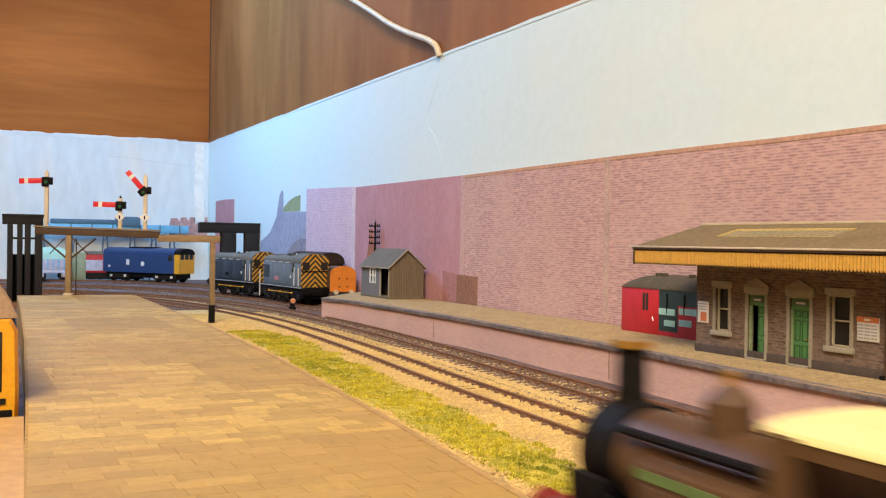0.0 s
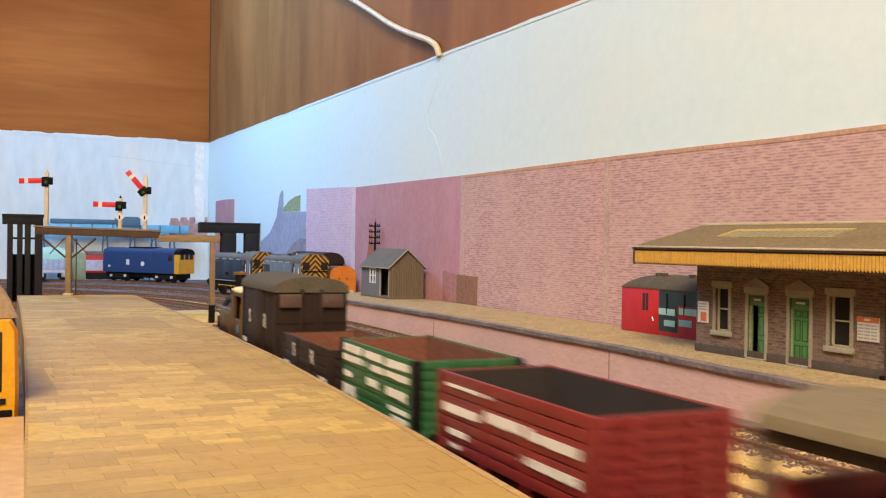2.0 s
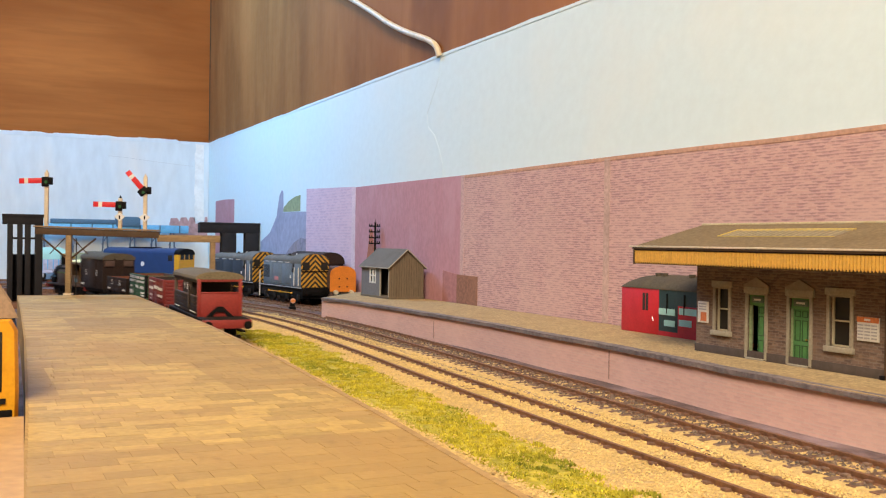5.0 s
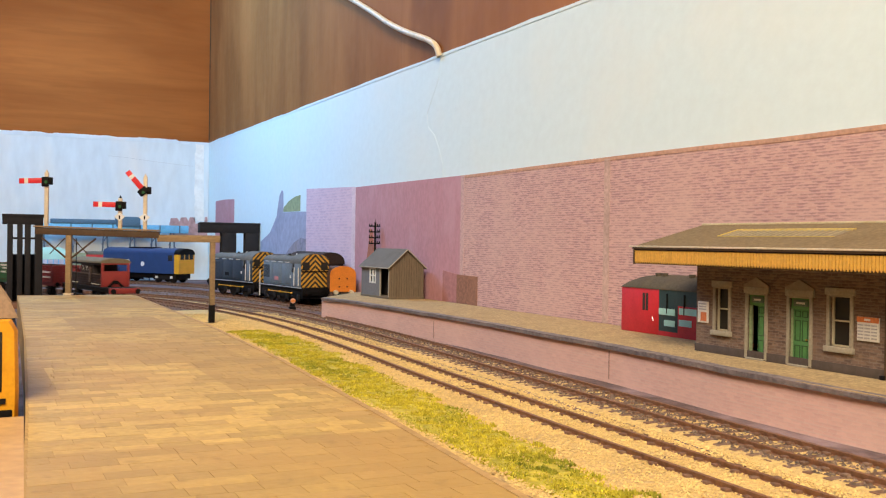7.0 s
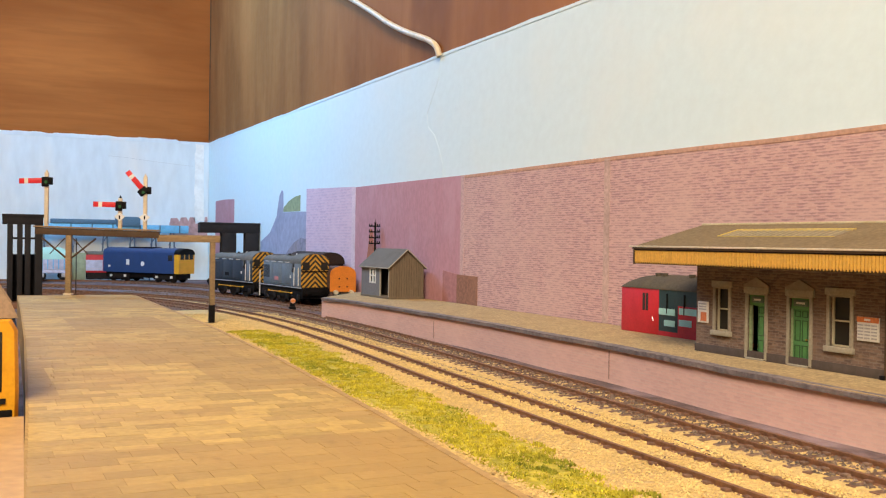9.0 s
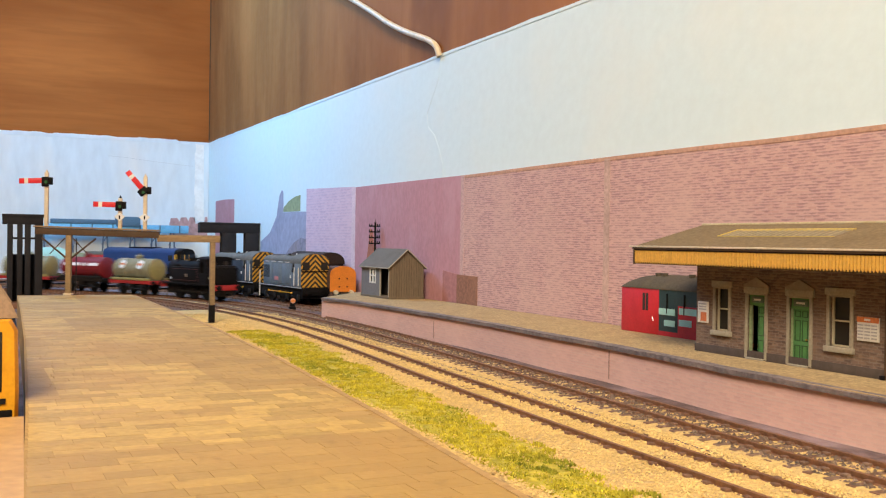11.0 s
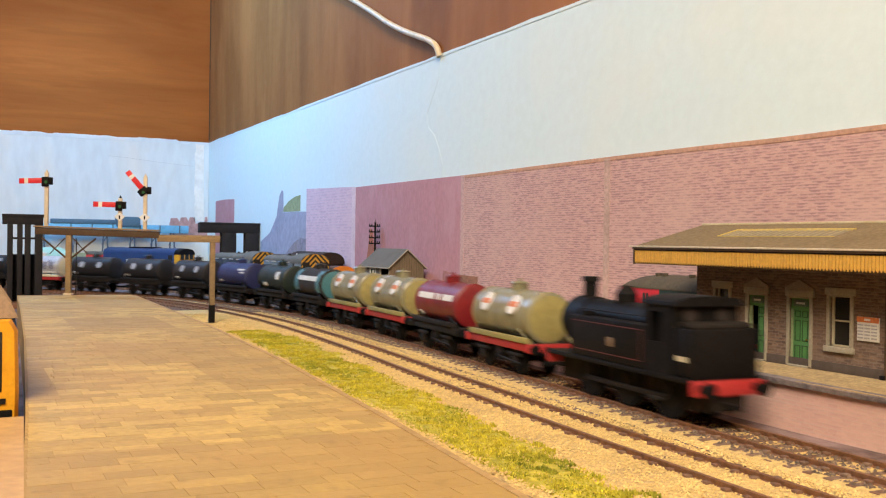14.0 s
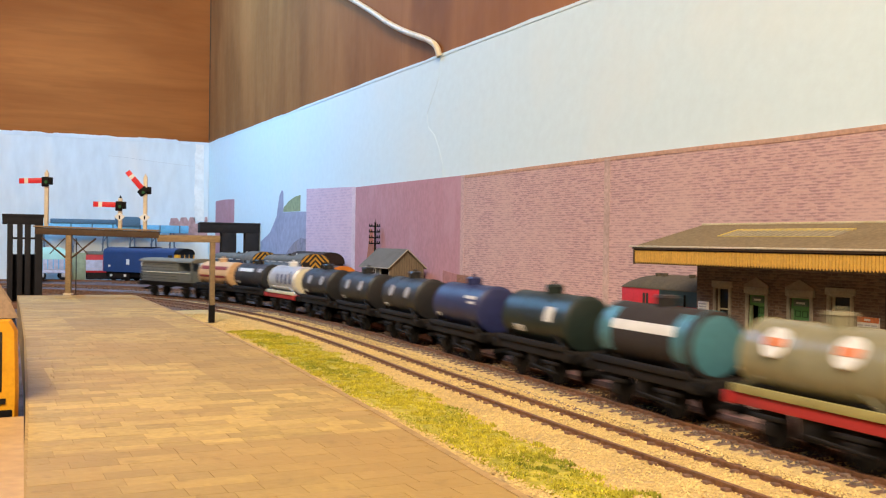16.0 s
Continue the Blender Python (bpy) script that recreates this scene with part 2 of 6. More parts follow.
M_slate = mat("station_roof", (0.205, 0.15, 0.08), 0.9, var=0.22, scale=600, stain=(0.15, 0.105, 0.055), spec=0.2)
M_pane = glass_mat("window_pane", (0.03, 0.028, 0.025))
M_coach_red = mat("coach_red", (0.55, 0.02, 0.03), 0.55, var=0.1)
M_coach_green = mat("coach_dark_green", (0.02, 0.05, 0.05), 0.6)
M_aqua = mat("pale_aqua", (0.40, 0.72, 0.66), 0.6, var=0.06)
M_wood = mat("gantry_wood", (0.27, 0.185, 0.095), 0.75, var=0.2, stretch=(0.3, 1, 1))
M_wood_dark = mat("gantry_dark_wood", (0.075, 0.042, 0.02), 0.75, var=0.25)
M_post = mat("signal_post_paint", (0.66, 0.56, 0.40), 0.65, var=0.1)
M_trestle = mat("trestle_black", (0.009, 0.008, 0.010), 0.8, var=0.3)
M_sky_blue = mat("pale_blue_steel", (0.15, 0.50, 0.82), 0.6, var=0.12)
M_blue_dark = mat("blue_grey_steel", (0.07, 0.16, 0.25), 0.7, var=0.2)
M_cable = mat("cable_sheath", (0.74, 0.66, 0.50), 0.5, var=0.06)
M_poster_orange = mat("poster_orange", (0.65, 0.20, 0.07), 0.7)
M_poster_text = mat("poster_grey", (0.42, 0.42, 0.44), 0.7)
M_letter = mat("lettering_white", (0.70, 0.68, 0.63), 0.7, var=0.15)
M_hood = mat("grey_green_hood", (0.115, 0.11, 0.092), 0.7, var=0.25, stain=(0.24, 0.19, 0.15), amount=0.6)

# ---- mesh helpers: all shapes are given in millimetres ----
MM = 0.001


def box(bm, x0, x1, y0, y1, z0, z1, bevel=0.0):
    r = bmesh.ops.create_cube(bm, size=1.0)
    vs = r["verts"]
    for v in vs:
        v.co = Vector(((x0 + x1) / 2 + v.co.x * (x1 - x0), (y0 + y1) / 2 + v.co.y * (y1 - y0), (z0 + z1) / 2 + v.co.z * (z1 - z0)))
    if bevel:
        bmesh.ops.bevel(bm, geom=list({e for v in vs for e in v.link_edges}), offset=bevel, segments=2, affect="EDGES", profile=0.5)
    return bm


def rod(bm, a, b, r, seg=12, r2=None):
    a, b = Vector(a), Vector(b)
    d = b - a
    m = Matrix.Translation((a + b) / 2) @ d.to_track_quat("Z", "Y").to_matrix().to_4x4()
    bmesh.ops.create_cone(bm, cap_ends=True, segments=seg, radius1=r, radius2=r if r2 is None else r2, depth=d.length, matrix=m)
    return bm


def prism(bm, pts, axis, a0, a1):
    """A closed outline of two coordinates, drawn out along an axis from a0 to a1."""
    def at3(p, a):
        return {"x": (a, p[0], p[1]), "y": (p[0], a, p[1]), "z": (p[0], p[1], a)}[axis]
    lo = [bm.verts.new(at3(p, a0)) for p in pts]
    hi = [bm.verts.new(at3(p, a1)) for p in pts]
    bm.faces.new(lo)
    bm.faces.new(hi[::-1])
    for i in range(len(pts)):
        j = (i + 1) % len(pts)
        bm.faces.new((lo[i], hi[i], hi[j], lo[j]))
    bmesh.ops.recalc_face_normals(bm, faces=bm.faces[:])
    return bm


def shell(bm, profiles):
    """Joins outlines with equal counts into a closed skin."""
    rings = [[bm.verts.new(p) for p in ring] for ring in profiles]
    for a, b in zip(rings, rings[1:]):
        for i in range(len(a)):
            j = (i + 1) % len(a)
            bm.faces.new((a[i], b[i], b[j], a[j]))
    bm.faces.new(rings[0])
    bm.faces.new(rings[-1][::-1])
    bmesh.ops.recalc_face_normals(bm, faces=bm.faces[:])
    return bm


def mesh_of(name, bm, material):
    bmesh.ops.scale(bm, vec=(MM, MM, MM), verts=bm.verts[:])
    for f in bm.faces:
        f.smooth = True
    for e in bm.edges:
        if len(e.link_faces) != 2 or e.calc_face_angle(0) > 0.6:
            e.smooth = False
    me = bpy.data.meshes.new(name)
    bm.to_mesh(me)
    bm.free()
    me.materials.append(material)
    return me


def part(name, bm, material, parent, label="", at=None):
    ob = new(name, mesh_of(name, bm, material))
    ob.parent = parent
    if at is not None:
        ob.matrix_basis = at
    return tagged(ob, label)


def thing(name, label, category, group="", m=None):
    ob = new(name)
    ob.empty_display_size = 0.01
    if m is not None:
        ob.matrix_basis = m
    return tagged(ob, label, category, group)


def solid(name, bm, material, label="", category="", kind="", group=""):
    return tagged(new(name, mesh_of(name, bm, material)), label, category, group, kind)


def mm(x, y, z, rx=0, ry=0, rz=0):
    return pose(x * MM, y * MM, z * MM, rx, ry, rz)


def arch(w, z0, z1, rise, n=14):
    """A cross section of width w from z0 up to z1 at the sides, with a rounded top of that rise: (y, z) pairs."""
    pts = [(-w / 2, z0), (w / 2, z0)]
    for i in range(n + 1):
        a = math.pi * i / n
        pts.append((w / 2 * math.cos(a), z1 + rise * math.sin(a) ** 0.8 if 0 < i < n else z1))
    return pts


def letters(text, size, material, parent, at, name="lettering"):
    cu = bpy.data.curves.new(name, "FONT")
    cu.body, cu.size, cu.extrude, cu.align_x, cu.align_y = text, size * MM, 0.00006, "CENTER", "CENTER"
    tmp = bpy.data.objects.new(name, cu)
    scene.collection.objects.link(tmp)
    bpy.context.view_layer.update()
    me = bpy.data.meshes.new_from_object(tmp.evaluated_get(bpy.context.evaluated_depsgraph_get()))
    bpy.data.objects.remove(tmp)
    me.materials.clear()
    me.materials.append(material)
    ob = new(name, me)
    ob.parent, ob.matrix_basis = parent, at
    return ob


def side(x, y, z, left):
    """The pose of writing on a vehicle's left or right flank."""
    s = -1 if left else 1
    return Matrix(((s, 0, 0, x * MM), (0, 0, -s, y * MM), (0, 1, 0, z * MM), (0, 0, 0, 1)))


# ---- track lines (millimetres on the plan) ----
LINE_PLATFORM = [(100, -900), (104, -300), (108, 0), (111.5, 147), (114.8, 224), (120.8, 330), (126.5, 418), (134, 550), (140, 700), (141, 790), (137, 870), (128, 945), (106, 1050), (78, 1130), (36, 1225), (-30, 1325), (-120, 1400), (-300, 1455), (-2150, 1470)]
LINE_MIDDLE = [(178, -1300), (184, -300), (192, 220), (203, 420), (214, 570), (218, 660), (217, 800), (209, 890), (195, 975), (170, 1060), (133, 1140), (85, 1215), (15, 1285), (-75, 1330), (-200, 1350), (-1600, 1355)]
LINE_FAR = [(222, -1300), (228, -300), (236, 220), (247, 380), (254, 497), (260, 593), (263.5, 710), (262, 800), (255, 890), (240, 975), (215, 1060), (178, 1140), (130, 1215), (60, 1290), (-30, 1350), (-150, 1390), (-1500, 1400), (-1800, 1380), (-2000, 1280), (-2110, 1100), (-2150, 900), (-2160, -2000)]


class Line:
    def __init__(self, pts, n=24):
        p = [np.array(a, float) for a in pts]
        p = [2 * p[0] - p[1]] + p + [2 * p[-1] - p[-2]]
        out = []
        for a, b, c, d in zip(p, p[1:], p[2:], p[3:]):
            l0, l1, l2 = (np.linalg.norm(v) for v in (b - a, c - b, d - c))
            m1 = ((b - a) / l0 * l1 + (c - b) / l1 * l0) / (l0 + l1) * l1
            m2 = ((c - b) / l1 * l2 + (d - c) / l2 * l1) / (l1 + l2) * l1
            for t in np.arange(n) / n:
                out.append((2 * t**3 - 3 * t**2 + 1) * b + (t**3 - 2 * t**2 + t) * m1 + (3 * t**2 - 2 * t**3) * c + (t**3 - t**2) * m2)
        out.append(p[-2])
        self.xy = np.array(out)
        self.s = np.concatenate([[0], np.cumsum(np.linalg.norm(np.diff(self.xy, axis=0), axis=1))])

    def at(self, s):
        return np.array([np.interp(s, self.s, self.xy[:, 0]), np.interp(s, self.s, self.xy[:, 1])])

    def way(self, s):
        d = self.at(s + 2) - self.at(s - 2)
        return d / np.linalg.norm(d)

    def where_y(self, y):
        i = int(np.argmax(self.xy[:, 1] >= y))
        return float(self.s[i])


PLATFORM_LINE, MIDDLE_LINE, FAR_LINE = Line(LINE_PLATFORM), Line(LINE_MIDDLE), Line(LINE_FAR)
WALL_X, END_Y = 352.0, 1607.0

# ---- the loft ----
bm = box(bmesh.new(), WALL_X, WALL_X + 15, -2200, END_Y + 15, -40, 218.2)
solid("wall_east", bm, M_sky, "pale sky-blue painted backboard along the layout", "wall", "structure")
bm = box(bmesh.new(), WALL_X - 0.2, WALL_X + 15, -2200, END_Y - 0.5, 218.4, 1330)
solid("wall_east_upper", bm, M_ply_v, "brown stained plywood lining above the backboard", "wall", "structure")
bm = box(bmesh.new(), -2300, WALL_X - 0.5, END_Y, END_Y + 15, -40, 218.4)
solid("wall_north", bm, M_sky_end, "pale blue painted end board of the layout", "wall", "structure")
bm = box(bmesh.new(), -2300, WALL_X - 0.5, END_Y - 0.2, END_Y + 15, 218.6, 1330)
solid("wall_north_upper", bm, M_ply_h, "reddish-brown plywood panel above the end board", "wall", "structure")
for n, b6, m_ in (("wall_west", (-2315, -2300, -2215, END_Y, -900, 1330), M_plain_wall), ("wall_south", (-2300, WALL_X, -2215, -2200, -900, 1330), M_plain_wall),
                  ("floor", (-2300, WALL_X, -2200, END_Y, -920, -900), M_floor)):
    solid(n, box(bmesh.new(), *b6), m_, "plain lining of the loft", n.split("_")[0], "structure")
solid("ceiling", box(bmesh.new(), -2300, WALL_X, -2200, END_Y, 1330, 1350), M_plain_wall, "plain boarded loft ceiling", "ceiling", "structure")

# Ragged paint edge under the plywood of the end wall, and the dark joint in the corner
bm = bmesh.new()
xs = np.linspace(30, 346, 80)
up = [220.2 + 2.2 * noise.noise((x * 0.05, 3.1, 0)) + 1.0 * noise.noise((x * 0.3, 1.1, 0)) - 2.0 * (x > 300) for x in xs]
prism(bm, [(x, 214) for x in xs] + [(x, z) for x, z in zip(xs[::-1], up[::-1])], "y", END_Y - 0.42, END_Y + 0.2)
solid("trim_paint_edge", bm, M_sky_end, "ragged pale paint edge on the end wall", "paint edge", "structure")
bm = bmesh.new()
ys = np.linspace(-400, 1600, 160)
up = [218.7 + 0.8 * noise.noise((y * 0.02, 7.3, 0)) + 0.5 * noise.noise((y * 0.11, 2.2, 0)) for y in ys]
prism(bm, [(y, 216.5) for y in ys] + [(y, z) for y, z in zip(ys[::-1], up[::-1])], "x", WALL_X - 0.42, WALL_X + 0.2)
solid("trim_backboard_edge", bm, M_sky, "uneven top edge of the painted backboard", "paint edge", "structure")
solid("trim_corner_joint", box(bmesh.new(), WALL_X - 1.6, WALL_X - 0.35, END_Y - 1.8, END_Y - 0.5, 222, 1330), M_wood_dark, "dark joint in the corner of the plywood", "joint", "structure")


# Unseen housings added behind the two area lamps
bm = box(bmesh.new(), -320, 320, -570, 570, 6, 34, 6)
solid("ceiling_light", bm, M_white, "white fluorescent batten under the loft ceiling", "ceiling light").matrix_world = look((-0.42, -0.40, 1.22), (0.14, 0.36, 0.0))
bm = box(bmesh.new(), -58, 58, -160, 160, 5, 26, 5)
solid("strip_light", bm, M_white, "unseen white housing added behind the cool fill lamp", "strip light").matrix_world = look((-0.02, 1.28, 0.60), (0.34, 1.04, 0.10))
bm = rod(bmesh.new(), (-30, 1300, 622), (-30, 1300, 1330), 3, 8)
solid("lamp_hanger", bm, M_steel, "thin steel hanger added for the unseen fill lamp", "hanger")


def paper(name, outline, material, label, proud):
    """A flat cut-out pasted on the backboard: (y, z) outline."""
    bm = prism(bmesh.new(), outline, "x", WALL_X - proud, WALL_X - 0.05)
    return solid(name, bm, material, label, "backscene paper", "structure")


ys = np.linspace(-1500, 696, 60)
top = [(y, 115.6 + 0.6 * noise.noise((y * 0.012, 0.5, 0))) for y in ys]
paper("backdrop_brick", [(696, -3), (-1500, -3)] + top, M_paper, "printed pinkish-brown brick wall paper on the backboard", 0.7)
paper("backdrop_pink", [(938, 10), (690, 10), (690, 115.8), (760, 116.2), (938, 117)], M_paper_pink, "plain faded pink building paper", 0.5)
paper("backdrop_lilac", [(1094, 10), (937, 10), (937, 117.5), (1094, 122)], M_paper_lilac, "lilac brick building paper beside the pink one", 0.4)
paper("backdrop_brown", [(703, 10), (668, 10), (668, 37), (703, 37.6)], M_paper_brown, "brown stained paper patch at the wall", 1.1)
paper("backdrop_red", [(729, 10), (703.2, 10), (703.2, 37.6), (729, 40)], mat("dull_red_paper", (0.42, 0.19, 0.18), 0.85, var=0.15, scale=300), "dull red paper patch below the pink one", 0.9)
paper("backdrop_chimney", [(902, 40), (882, 40), (882, 54), (887, 74), (892, 75.5), (897, 58)], mat("rust_paper", (0.40, 0.15, 0.09), 0.85, var=0.2, scale=300), "rust-brown cut-out behind the telegraph pole", 0.8)
paper("backdrop_lilac_edge", [(944, 12), (934, 12), (934, 117.2), (944, 117.6)], mat("pale_lilac_strip", (0.76, 0.60, 0.66), 0.85, var=0.12, scale=500), "paler torn edge of the lilac paper", 0.7)
paper("backdrop_shadow_stain", [(1180, 10), (1094.6, 10), (1094.6, 64), (1112, 66), (1140, 60), (1165, 50), (1180, 42)], mat("smudged_grey", (0.27, 0.26, 0.33), 0.9, var=0.25, scale=200, stain=(0.38, 0.30, 0.28), amount=0.6), "smudged dark stain on the factory paper", 0.6)

def end_paper(name, outline, material, label):
    """A flat cut-out on the end board: (x, z) outline."""
    return solid(name, prism(bmesh.new(), outline, "y", END_Y - 0.45, END_Y + 0.1), material, label, "backscene paper", "structure")


end_paper("backdrop_roofs", [(290, 60), (350, 60), (350, 98), (346, 98), (345, 88), (331, 87), (330, 97), (322, 97), (320, 91), (316, 97), (308, 96.5), (306, 90), (302, 95.5), (292, 95), (290, 86)], mat("brick_roof_paper", (0.42, 0.27, 0.27), 0.85, var=0.25, scale=180), "row of brown printed roofs beside the corner")
rag = [(x_, z_) for z_, x_ in ((z, 329 + 3 * noise.noise((z * 0.06, 2.0, 0)) + 1.5 * noise.noise((z * 0.3, 5.0, 0))) for z in range(92, 216, 3))]
end_paper("trim_flaking_strip", rag + [(343, 214), (344, 92)], mat("flaking_white", (0.80, 0.83, 0.82), 0.9, var=0.1, scale=120, stain=(0.62, 0.74, 0.80), amount=0.6, bump=0.3), "ragged pale strip of flaking paint by the corner")
bm = bmesh.new()
for a, b in zip(((196, 189.5), (225, 188), (262, 184), (298, 181)), ((225, 188), (262, 184), (298, 181), (328, 179))):
    rod(bm, (a[0], END_Y - 0.05, a[1]), (b[0], END_Y - 0.05, b[1]), 0.25, 5)
solid("trim_crack", bm, mat("crack_grey", (0.52, 0.58, 0.60), 0.9), "thin crack in the painted end board", "crack", "structure")
paper("backdrop_factory", [(1290, 10), (1094.5, 10), (1094.5, 96), (1186, 97), (1188, 122), (1194, 125), (1204, 118), (1216, 92), (1245, 72), (1290, 60)], M_paper_grey, "grey-lilac cut-out factory silhouette", 0.35)
paper("backdrop_arch", [(1191, 97.5), (1118, 97.2), (1118, 116), (1140, 114.5), (1165, 110), (1182, 104)], M_paper_green, "olive cut-out with a curved top", 0.3)
paper("backdrop_block", [(1556, 10), (1436, 10), (1436, 121.5), (1500, 123), (1556, 122)], M_paper_pink, "pink cut-out tower block", 0.35)
for y0, y1 in ((497, 503),):
    paper("backdrop_pilaster", [(y1, 15), (y0, 15), (y0, 115.2), (y1, 115.2)], mat("pale_brick_strip", (0.55, 0.385, 0.33), 0.85, scale=500), "paler printed brick pilaster", 1.0)
paper("backdrop_seam", [(698, 36), (692, 36), (692, 115.4), (698, 115.4)], mat("pale_seam", (0.57, 0.38, 0.36), 0.85, scale=500), "pale overlapping seam between papers", 1.0)

bm = bmesh.new()
cyl_y = np.arange(-600, 696, 11.0)
for y in cyl_y:
    z = 115.6 + 0.6 * noise.noise((y * 0.012, 0.5, 0))
    box(bm, WALL_X - 0.95, WALL_X - 0.1, y + 0.15, y + 10.85, z - 2.0, z + 0.3)
solid("trim_coping", bm, mat("coping_tan", (0.56, 0.33, 0.23), 0.85, scale=400), "tan printed coping along the brick wall paper", "coping", "structure")

# Cable over the plywood, then under the paint of the backboard
cu = bpy.data.curves.new("cable", "CURVE")
cu.dimensions, cu.bevel_depth, cu.bevel_resolution, cu.resolution_u = "3D", 0.0026, 3, 10
run = [(346, 1010, 336), (346.5, 936.7, 305), (346.5, 882, 281.5), (346.5, 839.5, 262.5), (346.5, 800, 247.5), (347, 770, 237.5), (347.5, 751, 230.5), (349, 742, 224), (350.6, 740, 216.5)]
sp = cu.splines.new("BEZIER")
sp.bezier_points.add(len(run) - 1)
for bp_, p_ in zip(sp.bezier_points, run):
    bp_.co = Vector(p_) * MM
    bp_.handle_left_type = bp_.handle_right_type = "AUTO"
tmp = bpy.data.objects.new("cable", cu)
scene.collection.objects.link(tmp)
bpy.context.view_layer.update()
me = bpy.data.meshes.new_from_object(tmp.evaluated_get(bpy.context.evaluated_depsgraph_get()))
bpy.data.objects.remove(tmp)
me.materials.clear()
me.materials.append(M_cable)
tagged(new("cable", me), "cream electric cable hanging over the plywood wall", "cable")
bm = bmesh.new()
trail = [(740, 218), (744, 199), (758, 182), (766, 172), (763, 160), (750, 152), (741, 140), (734, 127), (734, 117)]
for a, b in zip(trail, trail[1:]):
    rod(bm, (WALL_X + 0.6, *a), (WALL_X + 0.6, *b), 0.92, 10)
solid("trim_painted_cable", bm, M_sky, "cable painted over on the backboard", "cable", "structure")

# ---- ground ----
g = bmesh.new()
NX, NY = 60, 120
grid = [[g.verts.new((-2290 + (WALL_X + 2290) * (i / NX) ** 0.5, -2190 + (END_Y + 2190) * j / NY, -3.4 + 0.5 * noise.noise((i * 0.7, j * 0.9, 0)))) for j in range(NY + 1)] for i in range(NX + 1)]
for i in range(NX):
    for j in range(NY):
        g.faces.new((grid[i][j], grid[i + 1][j], grid[i + 1][j + 1], grid[i][j + 1]))
solid("ground", g, M_earth, "dark brown painted baseboard with fine ash", "ground", "structure")


def strip(name, left, right, z, material, label, kind="structure"):
    """A low bank of ballast between two lists of (x, y)."""
    bm = bmesh.new()
    rows = []
    for (a, b) in zip(left, right):
        row = []
        for k in range(9):
            f = k / 8
            edge = min(f, 1 - f) * 8
            x, y = a[0] + (b[0] - a[0]) * f, a[1] + (b[1] - a[1]) * f
            row.append(bm.verts.new((x + (edge < 0.5) * 2.5 * noise.noise((x * 0.1, y * 0.1, 4)), y, z - (1.6 if edge < 0.5 else 0) + 0.35 * noise.noise((x * 0.15, y * 0.15, 0)))))
        rows.append(row)
    for r0, r1 in zip(rows, rows[1:]):
        for k in range(8):
            bm.faces.new((r0[k], r0[k + 1], r1[k + 1], r1[k]))
    return solid(name, bm, material, label, "ballast", kind)


def beside(line, s, off):
    p, d = line.at(s), line.way(s)
    return (p[0] + d[1] * off, p[1] - d[0] * off)


span = np.linspace(MIDDLE_LINE.where_y(-600), MIDDLE_LINE.where_y(905), 150)
strip("ballast_middle", [beside(MIDDLE_LINE, s, -62) for s in span], [beside(MIDDLE_LINE, s, 24) for s in span], -1.8, M_ballast, "pale sandy ballast under the middle track")
span = np.linspace(FAR_LINE.where_y(-600), FAR_LINE.where_y(1150), 150)
strip("ballast_far", [beside(FAR_LINE, s, -20) for s in span], [beside(FAR_LINE, s, 14) for s in span], -2.0, M_ballast, "sandy ballast darkened along the far track")


def chips(name, line, s0, s1, o0, o1, z, count, size, material, label, seed):
    """Loose stones lying on the ballast, as one heap."""
    rnd = np.random.RandomState(seed)
    verts, faces = [], []
    ss, oo = rnd.uniform(s0, s1, count), rnd.uniform(o0, o1, count)
    for s, o in zip(ss, oo):
        x, y = beside(line, s, o)
        r = size * rnd.uniform(0.5, 1.3)
        c = np.array([x, y, z + r * 0.2])
        k = len(verts)
        a = rnd.uniform(0, 6.28)
        ring = [c + r * np.array([math.cos(a + q) * rnd.uniform(0.7, 1.2), math.sin(a + q) * rnd.uniform(0.7, 1.2), rnd.uniform(-0.3, 0.2)]) for q in (0, 1.57, 3.14, 4.71)]
        verts += [c + r * np.array([0.2, 0.1, 0.75])] + ring
        faces += [(k, k + 1, k + 2), (k, k + 2, k + 3), (k, k + 3, k + 4), (k, k + 4, k + 1)]
    me = bpy.data.meshes.new(name)
    me.from_pydata((np.array(verts) * MM).tolist(), [], faces)
    me.materials.append(material)
    return tagged(new(name, me), label, "ballast", "", "stuff")


S_A, S_B = MIDDLE_LINE.where_y(130), MIDDLE_LINE.where_y(860)
chips("loose_ballast", MIDDLE_LINE, S_A, S_B, -60, 24, -1.75, 46000, 0.5, M_stone, "pale sandy ballast chips between the rails", 1)
chips("dark_ballast", FAR_LINE, FAR_LINE.where_y(120), FAR_LINE.where_y(1100), -15, 12, -2.0, 9000, 0.75, M_stone_dark, "dark grimy ballast chips along the far track", 2)
chips("dark_ballast", MIDDLE_LINE, MIDDLE_LINE.where_y(560), MIDDLE_LINE.where_y(980), 14, 28, -2.2, 2500, 0.75, M_stone_dark, "dark ballast chips between the curving tracks", 3)
chips("dark_ballast", MIDDLE_LINE, MIDDLE_LINE.where_y(860), MIDDLE_LINE.where_y(1200), -50, 120, -3.2, 7000, 0.9, M_stone_dark, "coarse dark ash on the yard ground", 4)


